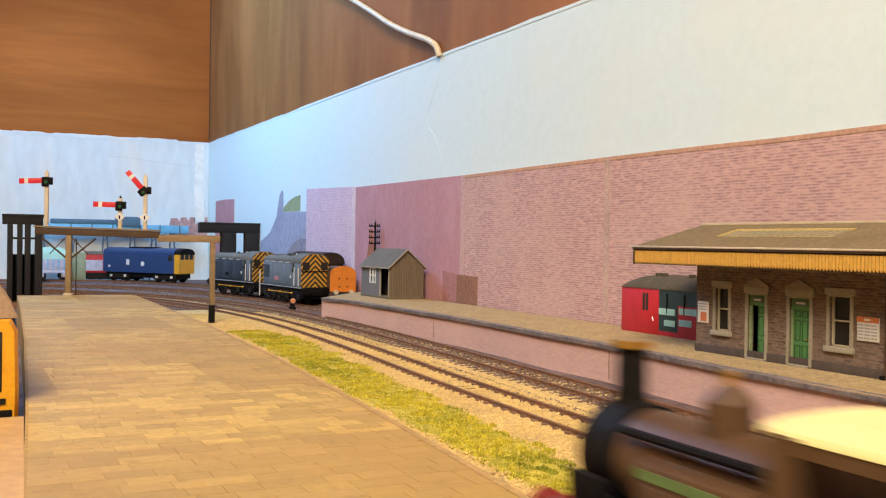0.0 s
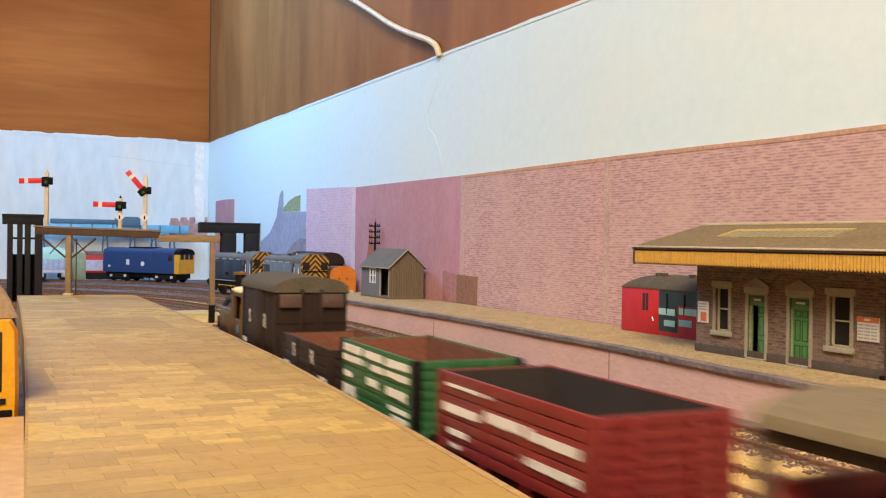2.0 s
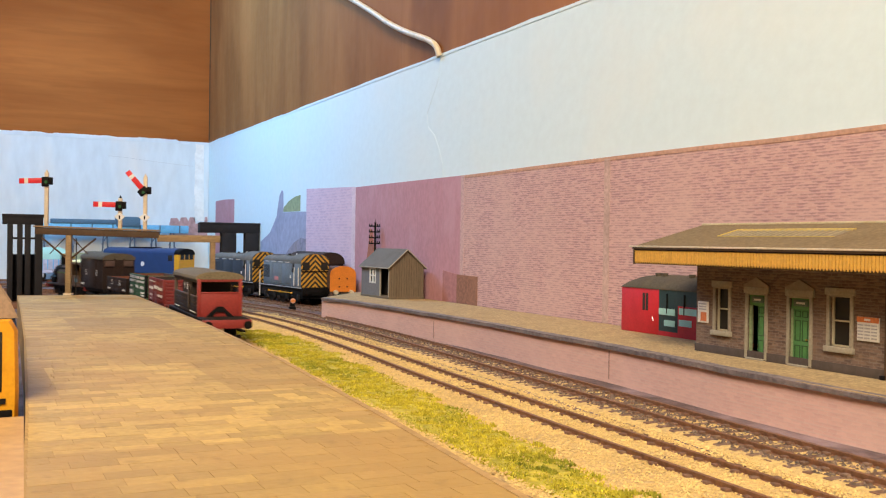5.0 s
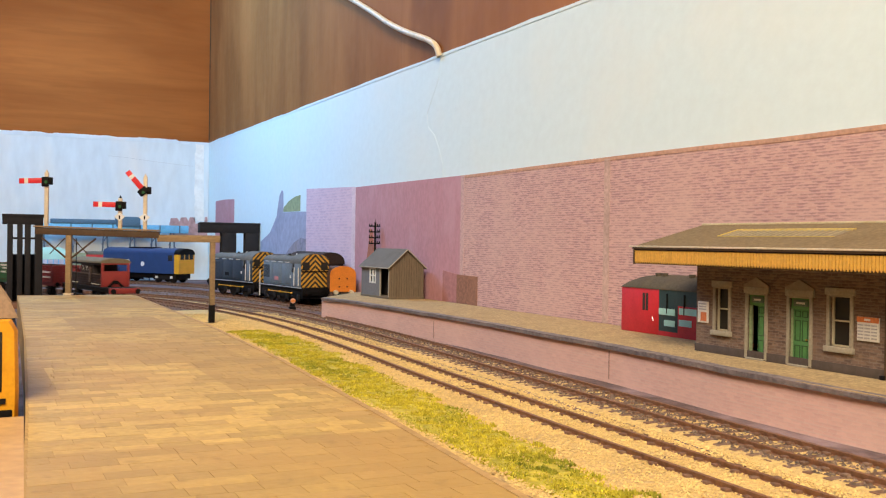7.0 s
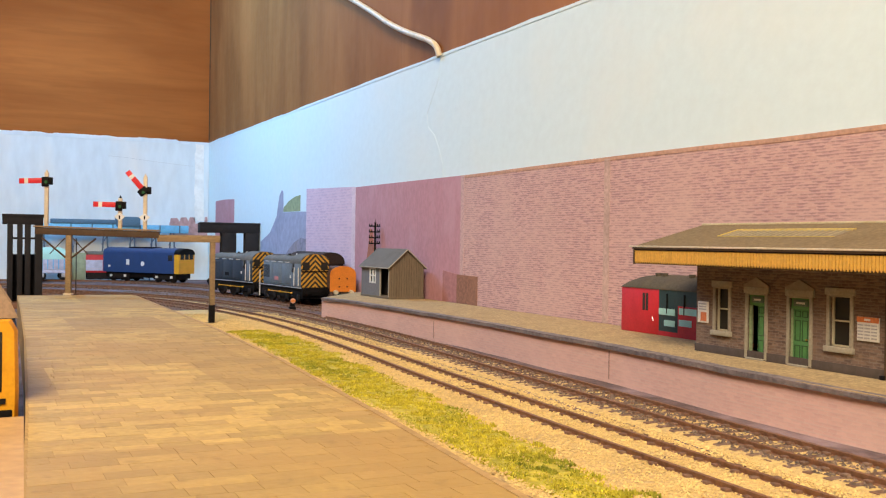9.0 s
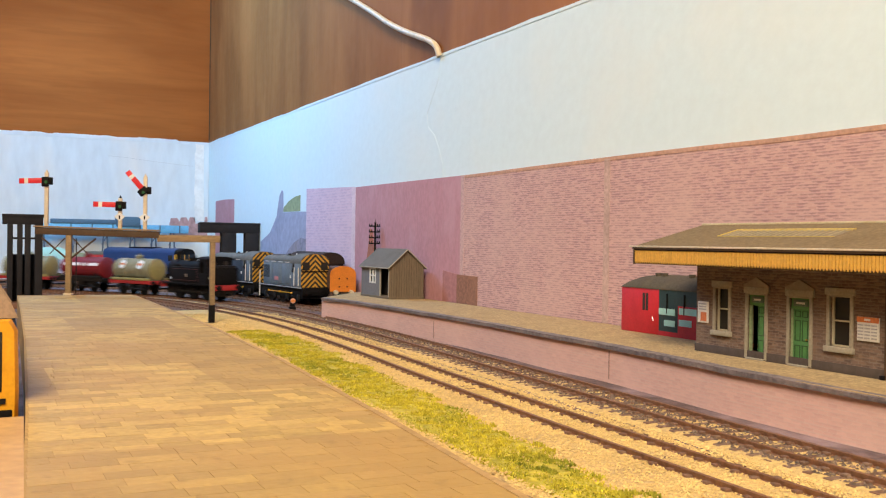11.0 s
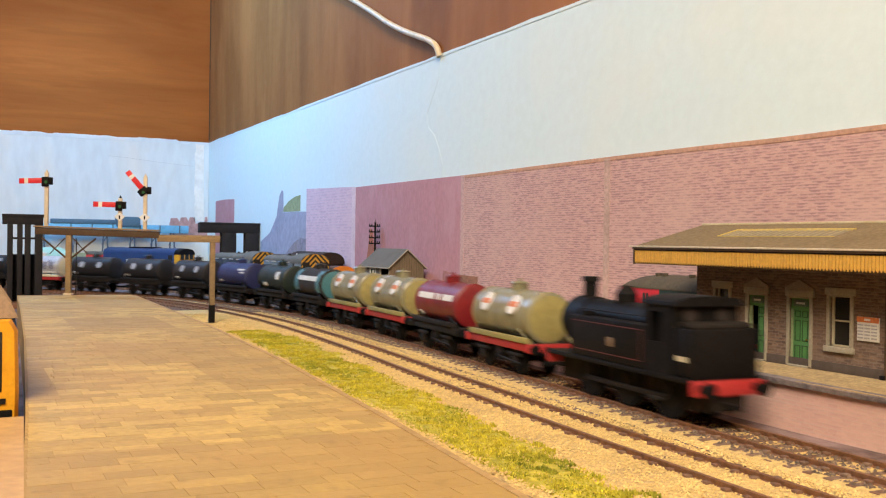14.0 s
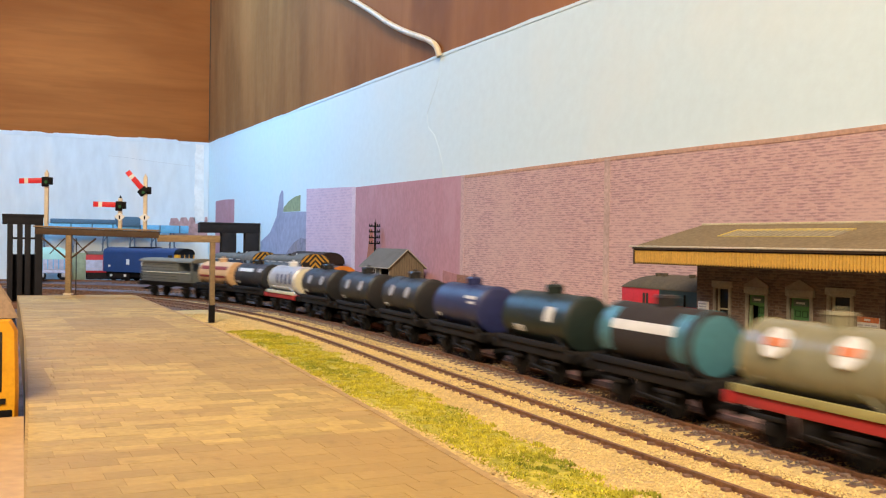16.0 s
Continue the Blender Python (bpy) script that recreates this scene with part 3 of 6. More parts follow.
def grass_strip():
    """Clumps of short scatter along the strip between the two nearer tracks."""
    rnd = np.random.RandomState(7)
    verts, faces = [], []
    s0, s1 = MIDDLE_LINE.where_y(150), MIDDLE_LINE.where_y(690)
    n = 0
    while n < 110000:
        s = rnd.uniform(s0, s1)
        f = (s - s0) / (s1 - s0)
        o = rnd.uniform(-66, -12)
        x, y = beside(MIDDLE_LINE, s, o)
        lo, hi = -57 + 2 * f - 4 * noise.noise((y * 0.03, 0, 0)), (-24 - 14 * max(0, 0.35 - f) / 0.35) + 6 * noise.noise((y * 0.035, 5, 0)) + 12 * max(0, f - 0.3) * (f < 0.9)
        thin = noise.noise((x * 0.05, y * 0.05, 2)) * 0.9 + 0.42
        edge = min(o - lo, hi - o) / 7.0
        n += 1
        if edge < rnd.uniform(0, 1) or thin < rnd.uniform(0, 0.55) or f > 0.985:
            continue
        k = len(verts)
        a, h, w = rnd.uniform(0, 6.28), rnd.uniform(0.35, 1.3), rnd.uniform(0.2, 0.5)
        lean = rnd.uniform(-0.8, 0.8, 2)
        dx, dy = math.cos(a) * w, math.sin(a) * w
        z = -1.9
        verts += [(x - dx, y - dy, z), (x + dx, y + dy, z), (x + lean[0] + dx * 0.5, y + lean[1] + dy * 0.5, z + h), (x + lean[0] - dy, y + lean[1] + dx, z + h * 0.8)]
        faces += [(k, k + 1, k + 2), (k, k + 2, k + 3)]
    me = bpy.data.meshes.new("grass")
    me.from_pydata((np.array(verts) * MM).tolist(), [], faces)
    me.materials.append(M_grass)
    tagged(new("grass", me), "yellow-green scatter grass beside the track", "grass", "", "stuff")


grass_strip()


def tufts():
    """Denser dark and bright tufts standing out of the scatter."""
    rnd = np.random.RandomState(19)
    verts, faces = [], []
    s0, s1 = MIDDLE_LINE.where_y(150), MIDDLE_LINE.where_y(680)
    for _ in range(420):
        s = rnd.uniform(s0, s1)
        f = (s - s0) / (s1 - s0)
        o = rnd.triangular(-56, -44, -22 - 12 * max(0, 0.35 - f) / 0.35)
        cx_, cy_ = beside(MIDDLE_LINE, s, o)
        size = rnd.uniform(0.8, 2.6)
        for _b in range(int(26 * size)):
            a, d = rnd.uniform(0, 6.28), size * math.sqrt(rnd.uniform(0, 1))
            x, y = cx_ + math.cos(a) * d, cy_ + math.sin(a) * d * 1.6
            h, w, q = rnd.uniform(0.8, 1.9) * (1.15 - 0.5 * d / size), rnd.uniform(0.2, 0.45), rnd.uniform(0, 6.28)
            lx, ly = rnd.uniform(-0.7, 0.7, 2)
            k = len(verts)
            dx, dy = math.cos(q) * w, math.sin(q) * w
            verts += [(x - dx, y - dy, -1.8), (x + dx, y + dy, -1.8), (x + lx + dx * 0.4, y + ly + dy * 0.4, -1.8 + h), (x + lx - dy, y + ly + dx, -1.8 + h * 0.7)]
            faces += [(k, k + 1, k + 2), (k, k + 2, k + 3)]
    me = bpy.data.meshes.new("grass_tufts")
    me.from_pydata((np.array(verts) * MM).tolist(), [], faces)
    me.materials.append(M_grass)
    tagged(new("grass_tufts", me), "uneven tufts of yellow-green scatter grass", "grass", "", "stuff")


tufts()


def turf():
    """A thin felted layer under the scatter, fading unevenly into the sand."""
    bm = bmesh.new()
    s0, s1 = MIDDLE_LINE.where_y(150), MIDDLE_LINE.where_y(685)
    rows = []
    for s in np.linspace(s0, s1, 160):
        f = (s - s0) / (s1 - s0)
        y = beside(MIDDLE_LINE, s, -40)[1]
        lo = -56 + 2 * f - 4 * noise.noise((y * 0.03, 0, 0)) + 2.5 * noise.noise((y * 0.2, 3, 0))
        hi = (-27 - 14 * max(0, 0.35 - f) / 0.35) + 6 * noise.noise((y * 0.035, 5, 0)) + 12 * max(0, f - 0.3) * (f < 0.9) + 3 * noise.noise((y * 0.17, 9, 0))
        taper = min(1.0, (1 - f) * 14)
        mid = (lo + hi) / 2
        row = []
        for k in range(13):
            o = mid + (lo + (hi - lo) * k / 12 - mid) * taper
            x, yy = beside(MIDDLE_LINE, s, o)
            edge = min(k, 12 - k)
            row.append(bm.verts.new((x, yy, (-2.7 if edge == 0 else -1.3) + 0.7 * noise.noise((x * 0.12, yy * 0.12, 6)))))
        rows.append(row)
    for a, b in zip(rows, rows[1:]):
        for k in range(12):
            bm.faces.new((a[k], a[k + 1], b[k + 1], b[k]))
    m = mat("turf", (0.46, 0.39, 0.04), 0.95, var=0.35, scale=260, bump=0.9, stain=(0.20, 0.24, 0.02), amount=0.9)
    solid("turf", bm, m, "yellow-green felted turf beside the track", "grass", "stuff")


turf()


def track(line, s0, s1, label, parts_from, parts_to, lift=0.0):
    """Two rails with chairs on sleepers."""
    top = thing("railway_track", label, "railway track", "tracks")
    ss = np.arange(s0, s1, 12.0)
    for o in (-8.25, 8.25):
        bm = bmesh.new()
        rings = []
        for s in ss:
            d = line.way(s)
            c = beside(line, s, o)
            n_ = (d[1], -d[0])
            prof = ((-1.4, -2.3), (1.4, -2.3), (1.4, -1.9), (0.5, -1.5), (0.75, -0.8), (0.75, 0), (-0.75, 0), (-0.75, -0.8), (-0.5, -1.5), (-1.4, -1.9))
            rings.append([(c[0] + n_[0] * a, c[1] + n_[1] * a, z + lift) for a, z in prof])
        part("rail", shell(bm, rings), M_rail, top)
    bm = bmesh.new()
    box(bm, -1.7, 1.7, -16.5, 16.5, -3.6, -1.9, 0.2)
    for o in (-8.25, 8.25):
        box(bm, -1.2, 1.2, o - 2.5, o + 2.5, -1.9, -0.95, 0.25)
    me = mesh_of("sleeper", bm, M_sleeper)
    for s in np.arange(max(s0, parts_from), min(s1, parts_to), 8.2):
        p, d = line.at(s), line.way(s)
        ob = new("sleeper", me)
        ob.parent = top
        ob.matrix_basis = mm(p[0], p[1], lift, 0, 0, math.degrees(math.atan2(d[1], d[0])))
    return top


# ---- platforms ----
EDGE = [(70, -700), (78, -200), (82.5, 60), (88.2, 146.7), (95.2, 223.2), (105.3, 353.8), (112.2, 508), (115.3, 697.8), (116.6, 782.7)]
LEFT = [(-8, -700), (0, -200), (6, 60), (8.7, 179.8), (13.4, 263.2), (22, 450), (29, 640), (33.9, 798.6)]
P_TOP = 19.0


def edge_at(pts, y):
    return float(np.interp(y, [p[1] for p in pts], [p[0] for p in pts]))


def near_platform():
    bm = bmesh.new()
    ys = [p for p in np.linspace(-700, 783, 90)]
    out = [(edge_at(EDGE, y), y) for y in ys] + [(108, 797), (33.9, 798.6)] + [(edge_at(LEFT, y), y) for y in ys[::-1]]
    prism(bm, out, "z", -4, P_TOP - 0.12)
    pl = solid("platform_near", bm, M_joint, "buff paved station platform beside the hidden track", "platform", "structure")
    rnd = np.random.RandomState(11)
    shapes = []
    for w, d in ((9.0, 5.8), (6.5, 5.8), (12.0, 5.8), (15.0, 5.8)):
        b = box(bmesh.new(), 0.06, w - 0.06, 0.04, d - 0.04, -0.1, 0.2)
        shapes.append((w, mesh_of("paving_slab", b, M_slab)))
    joined_v, joined_f = [], []
    count = 0
    y = 60.0
    row = 0
    while y < 790:
        x = edge_at(LEFT, y) + 1.2 - rnd.uniform(0, 3)
        lim = edge_at(EDGE, y) - 1.6
        while x < lim - 2:
            w, me = shapes[rnd.choice(4, p=(0.5, 0.25, 0.15, 0.1))]
            lift = P_TOP - 0.2 + rnd.uniform(0, 0.04)
            x0 = max(x, edge_at(LEFT, y) + 0.8)
            if 130 < y < 330 and x0 == x and x + w <= lim and count < 300:
                ob = new("paving_slab", me)
                ob.parent = pl
                ob.matrix_basis = mm(x, y, lift)
                count += 1
            else:
                x1 = min(x + w, lim)
                k = len(joined_v)
                a, b_, c, d_ = x0 + 0.06, x1 - 0.06, y + 0.04, y + 5.76
                if b_ > a:
                    joined_v += [(px, py, pz) for pz in (lift - 0.1, lift + 0.2) for px, py in ((a, c), (b_, c), (b_, d_), (a, d_))]
                    joined_f += [(k + 4, k + 5, k + 6, k + 7)] + [(k + i, k + (i + 1) % 4, k + 4 + (i + 1) % 4, k + 4 + i) for i in range(4)]
            x += w
        y += 5.8
        row += 1
    me = bpy.data.meshes.new("paving")
    me.from_pydata((np.array(joined_v) * MM).tolist(), [], joined_f)
    me.materials.append(M_slab_far)
    ob = tagged(new("paving", me), "buff paving slabs in uneven rows", "", "", "stuff")
    ob.parent = pl
    # concourse across the end of the bay
    bm = box(bmesh.new(), -320, 0, -700, 150, -4, P_TOP - 0.05, 0.2)
    prism(bm, [(-320, 150), (edge_at(LEFT, 150) - 0.4, 150), (edge_at(LEFT, 262) - 0.4, 262), (-320, 262)], "z", -4, P_TOP - 0.06)
    part("concourse", bm, mat("concourse_paving", (0.49, 0.31, 0.12), 0.75, var=0.12, scale=300, stain=(0.42, 0.26, 0.10)), pl, "plain buff paving across the bay end")
    # plain edging strip along the track side
    bm = bmesh.new()
    ys = np.linspace(-690, 782, 80)
    prism(bm, [(edge_at(EDGE, y) - 1.5, y) for y in ys] + [(edge_at(EDGE, y) + 0.15, y) for y in ys[::-1]], "z", P_TOP - 2, P_TOP + 0.02)
    part("platform_edging", bm, M_edging, pl, "greyish worn platform edging")


M_edging = mat("worn_edging", (0.40, 0.26, 0.10), 0.85, var=0.2, scale=500)


def random_tint(material, spread, island):
    """Varies a material's colour from piece to piece."""
    nt = material.node_tree
    b = nt.nodes["Principled BSDF"]
    src = b.inputs["Base Color"].links[0].from_socket
    hsv = nt.nodes.new("ShaderNodeHueSaturation")
    mr = nt.nodes.new("ShaderNodeMapRange")
    mr.inputs[3].default_value, mr.inputs[4].default_value = 1 - spread, 1 + spread * 0.7
    node = nt.nodes.new("ShaderNodeNewGeometry") if island else nt.nodes.new("ShaderNodeObjectInfo")
    nt.links.new(node.outputs["Random Per Island" if island else "Random"], mr.inputs[0])
    nt.links.new(mr.outputs[0], hsv.inputs["Value"])
    nt.links.new(src, hsv.inputs["Color"])
    nt.links.new(hsv.outputs[0], b.inputs["Base Color"])
    return material


def sheet_tint(material, brown, deep, amount):
    """Tones of the separate printed sheets, and wide worn patches, laid over a paving colour in the place's own space."""
    nt = material.node_tree
    n = nt.nodes.new
    b = nt.nodes["Principled BSDF"]
    src = b.inputs["Base Color"].links[0].from_socket
    geo = n("ShaderNodeNewGeometry")
    sheets = n("ShaderNodeTexBrick")
    sheets.inputs["Color1"].default_value, sheets.inputs["Color2"].default_value = (0, 0, 0, 1), (1, 1, 1, 1)
    sheets.inputs["Scale"].default_value, sheets.inputs["Mortar Size"].default_value = 1.0, 0.0
    sheets.inputs["Brick Width"].default_value, sheets.inputs["Row Height"].default_value = 0.047, 0.071
    nt.links.new(geo.outputs["Position"], sheets.inputs["Vector"])
    patch, spots = n("ShaderNodeTexNoise"), n("ShaderNodeTexNoise")
    patch.inputs["Scale"].default_value, patch.inputs["Detail"].default_value = 17, 5
    spots.inputs["Scale"].default_value, spots.inputs["Detail"].default_value = 230, 3
    for t_ in (patch, spots):
        nt.links.new(geo.outputs["Position"], t_.inputs["Vector"])
    for source, lo, hi, most, colour in ((sheets.outputs[0], 0.15, 0.85, amount, brown), (patch.outputs[0], 0.48, 0.70, amount, deep), (spots.outputs[0], 0.60, 0.74, 0.35, [c * 0.55 for c in brown])):
        r, g = n("ShaderNodeMapRange"), n("ShaderNodeMix")
        r.inputs[1].default_value, r.inputs[2].default_value, r.inputs[4].default_value = lo, hi, most
        g.data_type = "RGBA"
        nt.links.new(source, r.inputs[0])
        nt.links.new(r.outputs[0], g.inputs[0])
        nt.links.new(src, g.inputs[6])
        g.inputs[7].default_value = tuple(colour) + (1,)
        src = g.outputs[2]
    nt.links.new(src, b.inputs["Base Color"])
    return material


M_slab_far = random_tint(mat("paving_slab_joined", (0.475, 0.33, 0.088), 0.75, var=0.12, scale=500, bump=0.15, stain=(0.38, 0.225, 0.08), amount=0.5), 0.25, True)
random_tint(M_slab, 0.25, False)
for m_ in (M_slab, M_slab_far, M_joint):
    sheet_tint(m_, (0.32, 0.205, 0.06), (0.40, 0.25, 0.072), 0.7)
random_tint(M_stone, 0.2, True)
random_tint(M_stone_dark, 0.4, True)
random_tint(M_grass, 0.28, True)
near_platform()

F_TOP = 15.0
FRONT = [(268, -700), (268, 230), (268.5, 258), (270, 300), (278, 386), (279, 455), (283, 538), (281, 660), (277, 740), (269, 792)]


def far_platform():
    bm = bmesh.new()
    ys = np.linspace(-700, 792, 120)
    prism(bm, [(edge_at(FRONT, y), y) for y in ys] + [(300, 832), (326, 866), (349, 872)] + [(349, y) for y in ys[::-1]], "z", -4, F_TOP - 0.8)
    pl = solid("platform_far", bm, M_face, "station platform with a pinkish brick paper face", "platform", "structure")
    bm = bmesh.new()
    ys = np.linspace(-700, 791, 160)
    front = [(edge_at(FRONT, y) - 0.6 + 0.5 * noise.noise((y * 0.03, 8, 0)), y) for y in ys]
    prism(bm, front + [(299.5, 831.5), (325.5, 865.5), (349.2, 871.5)] + [(349.2, y) for y in ys[::-1]], "z", F_TOP - 0.9, F_TOP)
    part("platform_surface", bm, M_ash, pl, "brownish gritty platform surface")
    bm = bmesh.new()
    rings = []
    for y in np.linspace(-700, 790, 170):
        x = edge_at(FRONT, y)
        droop = 0.5 * noise.noise((y * 0.025, 1, 0)) + 0.3 * noise.noise((y * 0.1, 4, 0))
        step = 0.9 if y > 268 else 0.0
        w = 2.4
        rings.append([(x - 1.5, y, F_TOP - 2.0 + droop * 0.8), (x - 1.7, y, F_TOP - 0.3 + droop + step * 0.4), (x + w, y, F_TOP + 0.25 + droop * 0.3 + step * 0.2), (x + w, y, F_TOP - 0.8)])
    part("platform_kerb", shell(bm, rings), M_kerb, pl, "dark grey uneven platform kerb")


far_platform()
for y_, h_ in ((392, 12.2), (598, 10.5)):
    x_ = edge_at(FRONT, y_)
    bm = box(bmesh.new(), x_ - 0.25, x_ + 0.3, y_ - 0.22, y_ + 0.22, -1.5, h_)
    solid("trim_platform_seam", bm, mat("seam_brown", (0.30, 0.19, 0.16), 0.9), "dark seam between two sheets of brick paper", "paper seam", "structure")

# ---- tracks ----
track(PLATFORM_LINE, 0, PLATFORM_LINE.s[-1] - 5, "rusty railed track beside the paved platform", PLATFORM_LINE.where_y(100), PLATFORM_LINE.where_y(1150))
track(MIDDLE_LINE, 0, MIDDLE_LINE.s[-1] - 5, "rusty railed middle track in sandy ballast", MIDDLE_LINE.where_y(100), MIDDLE_LINE.where_y(1230))
track(FAR_LINE, 0, FAR_LINE.s[-1] - 5, "grimy railed track beside the far platform", FAR_LINE.where_y(100), FAR_LINE.where_y(1230))
SIDING = Line([(318, 830), (306, 935), (294, 1040), (272, 1150), (238, 1240), (190, 1320), (120, 1390), (20, 1440)])
BACK_SIDING = Line([(336, 850), (336, 960), (328, 1120), (310, 1280), (280, 1400), (225, 1490), (140, 1545), (-200, 1565)])
track(SIDING, 10, SIDING.s[-1] - 5, "siding track with parked shunters", 10, 700)
track(BACK_SIDING, 5, BACK_SIDING.s[-1] - 5, "rear siding track under the end board", 5, 700)


# ---- station building ----
M_pediment = mat("weathered_stone", (0.30, 0.245, 0.18), 0.85, var=0.15, scale=400)


def station():
    st = thing("station_building", "dark brick station building with a yellow-valanced canopy roof", "station building", "", mm(302, 0, F_TOP))
    y0, y1, depth, h = 196.0, 358.0, 44.0, 40.0
    holes = [(334.6, 347.0, 10.5, 31.2), (312.6, 326.6, 0.4, 29.6), (288.2, 302.8, 0.4, 29.6), (268.2, 282.0, 10.0, 31.2), (236, 250, 0.4, 29.6), (212, 224, 10.0, 31.2)]
    holes = [(a + 2.0, b - 2.0, z0, z1 - 1.4) for a, b, z0, z1 in sorted(holes)]
    bm = bmesh.new()
    y = y0
    for a, b, z0, z1 in holes:
        box(bm, 0, 3, y, a, 0, h)
        if z0 > 1:
            box(bm, 0, 3, a, b, 0, z0)
        box(bm, 0, 3, a, b, z1, h)
        y = b
    box(bm, 0, 3, y, y1, 0, h)
    box(bm, 3, depth, y1 - 3, y1, 0, h)
    box(bm, 3, depth, y0, y0 + 3, 0, h)
    box(bm, depth - 2, depth, y0 + 3, y1 - 3, 0, h)
    part("wall", bm, M_wall_brick, st, "dark brown brick walls")
    part("plinth", box(bmesh.new(), -0.5, 0.1, y0, y1 + 0.4, 0, 3.6, 0.1), mat("dark_plinth", (0.085, 0.064, 0.052), 0.85, scale=400), st, "dark base course")
    part("interior_floor", box(bmesh.new(), 3, depth - 2, y0 + 3, y1 - 3, -0.2, 0.2), M_dark_in, st)
    for a, b, z0, z1 in holes:
        door = z0 < 1
        win = part("door_surround" if door else "window", box(bmesh.new(), -0.7, 0.4, a - 1.5, a, z0 if door else z0 - 0.6, z1 + 1.6, 0.15), M_quoin, st, "stone surround")
        part("jamb", box(bmesh.new(), -0.7, 0.4, b, b + 1.5, z0 if door else z0 - 0.6, z1 + 1.6, 0.15), M_quoin, win)
        part("lintel", box(bmesh.new(), -0.85, 0.5, a - 2.3, b + 2.3, z1, z1 + 2.7, 0.15), M_quoin, win)
        part("lintel_key", box(bmesh.new(), -0.6, 0.5, a - 1.5, b + 1.5, z1 - 0.7, z1, 0.1), M_quoin, win)
        if door:
            bm = prism(bmesh.new(), [(a - 2.4, z1 + 2.7), (b + 2.4, z1 + 2.7), (b + 2.4, z1 + 3.4), ((a + b) / 2, z1 + 6.8), (a - 2.4, z1 + 3.4)], "x", -0.75, 0.3)
            part("pediment", bm, M_pediment, win, "pale gabled pediment")
            part("fanlight", box(bmesh.new(), 0.6, 1.4, a, b, z1 - 5.2, z1, 0.1), M_green_door, win)
            part("door_sign", box(bmesh.new(), 0.2, 0.7, a + 1.5, b - 1.5, z1 - 4.0, z1 - 1.4, 0.1), mat("sign_dark", (0.10, 0.16, 0.12), 0.5), win)
            part("sign_lettering", box(bmesh.new(), 0.1, 0.25, a + 3.0, b - 3.0, z1 - 3.1, z1 - 2.3), M_letter, win)
            part("door_frame", box(bmesh.new(), 0.5, 1.6, b - 1.0, b, z0, z1 - 5.2), mat("frame_pale_green", (0.28, 0.36, 0.20), 0.6), win)
            part("door_frame", box(bmesh.new(), 0.5, 1.6, a, a + 1.0, z0, z1 - 5.2), mat("frame_pale_green", (0.28, 0.36, 0.20), 0.6), win)
            part("threshold", box(bmesh.new(), -1.6, 1.0, a, b, 0, 0.8, 0.15), M_quoin, win)
            opened = abs(a - 314.6) < 0.1
            leaf_w = (b - a - 2.0) * (0.52 if opened else 1.0)
            bm = box(bmesh.new(), 0.9, 1.7, a + 1.0, a + 1.0 + leaf_w, 0.9, z1 - 5.2, 0.1)
            leaf = part("door", bm, M_green_door, win, "green panelled door leaf" + (", half open" if opened else ", shut"))
            cols = ((0.12, 0.88),) if opened else ((0.10, 0.45), (0.55, 0.90))
            for c0, c1 in cols:
                for q0, q1 in ((1.8, 8.5), (10.2, 18.6), (19.8, 22.4)):
                    bm = bmesh.new()
                    ya, yb = a + 1.0 + leaf_w * c0, a + 1.0 + leaf_w * c1
                    for r in ((ya, yb, q0, q0 + 0.35), (ya, yb, q1 - 0.35, q1), (ya, ya + 0.35, q0, q1), (yb - 0.35, yb, q0, q1)):
                        box(bm, 0.7, 0.95, *r)
                    # Panel outlines in darkened door green, painted as their shadow lines
                    part("door_panel", bm, mat("door_green_shadow", (0.035, 0.10, 0.04), 0.6), leaf)
            if not opened:
                part("door_knob", rod(bmesh.new(), (0.2, a + 2.2, 11), (0.9, a + 2.2, 11), 0.4, 8), M_brass, leaf)
        else:
            part("sill", box(bmesh.new(), -1.5, 0.6, a - 2.2, b + 2.2, z0 - 2.2, z0, 0.25), M_quoin, win)
            part("pane", box(bmesh.new(), 1.9, 2.1, a, b, z0, z1), M_pane, win, "dark glass pane")
            fr = mat("sash_cream", (0.55, 0.50, 0.34), 0.6, var=0.06)
            for r in ((a, a + 0.6, z0, z1), (b - 0.6, b, z0, z1), (a, b, z0, z0 + 0.6), (a, b, z1 - 0.6, z1), (a, b, (z0 + z1) / 2 - 0.3, (z0 + z1) / 2 + 0.3)):
                part("sash_bar", box(bmesh.new(), 1.0, 2.3, *r), fr, win)
    # canopy
    ce, cw = 382.0, 190.0
    zt, zb = 47.0, 39.4
    cx = -16.5
    bm = bmesh.new()
    rings = [[(cx - 0.8, ce + 1, zt + 0.4), (24, ce + 1, 58.2), (24, ce + 1, 56.7), (cx - 0.8, ce + 1, zt - 0.8)], [(cx - 0.8, cw, zt + 0.4), (24, cw, 58.2), (24, cw, 56.7), (cx - 0.8, cw, zt - 0.8)]]
    roof = part("roof", shell(bm, rings), M_slate, st, "buff-brown sloping canopy roof")
    bm = shell(bmesh.new(), [[(24, ce + 1, 58.2), (49.4, ce + 1, 48), (49.4, ce + 1, 46.5), (24, ce + 1, 56.7)], [(24, cw, 58.2), (49.4, cw, 48), (49.4, cw, 46.5), (24, cw, 56.7)]])
    part("rear_slope", bm, M_slate, roof)
    part("gable", prism(bmesh.new(), [(cx, zt - 0.6), (49, 46.6), (24, 56.8)], "y", ce - 1.2, ce - 0.2), M_wood_dark, roof)
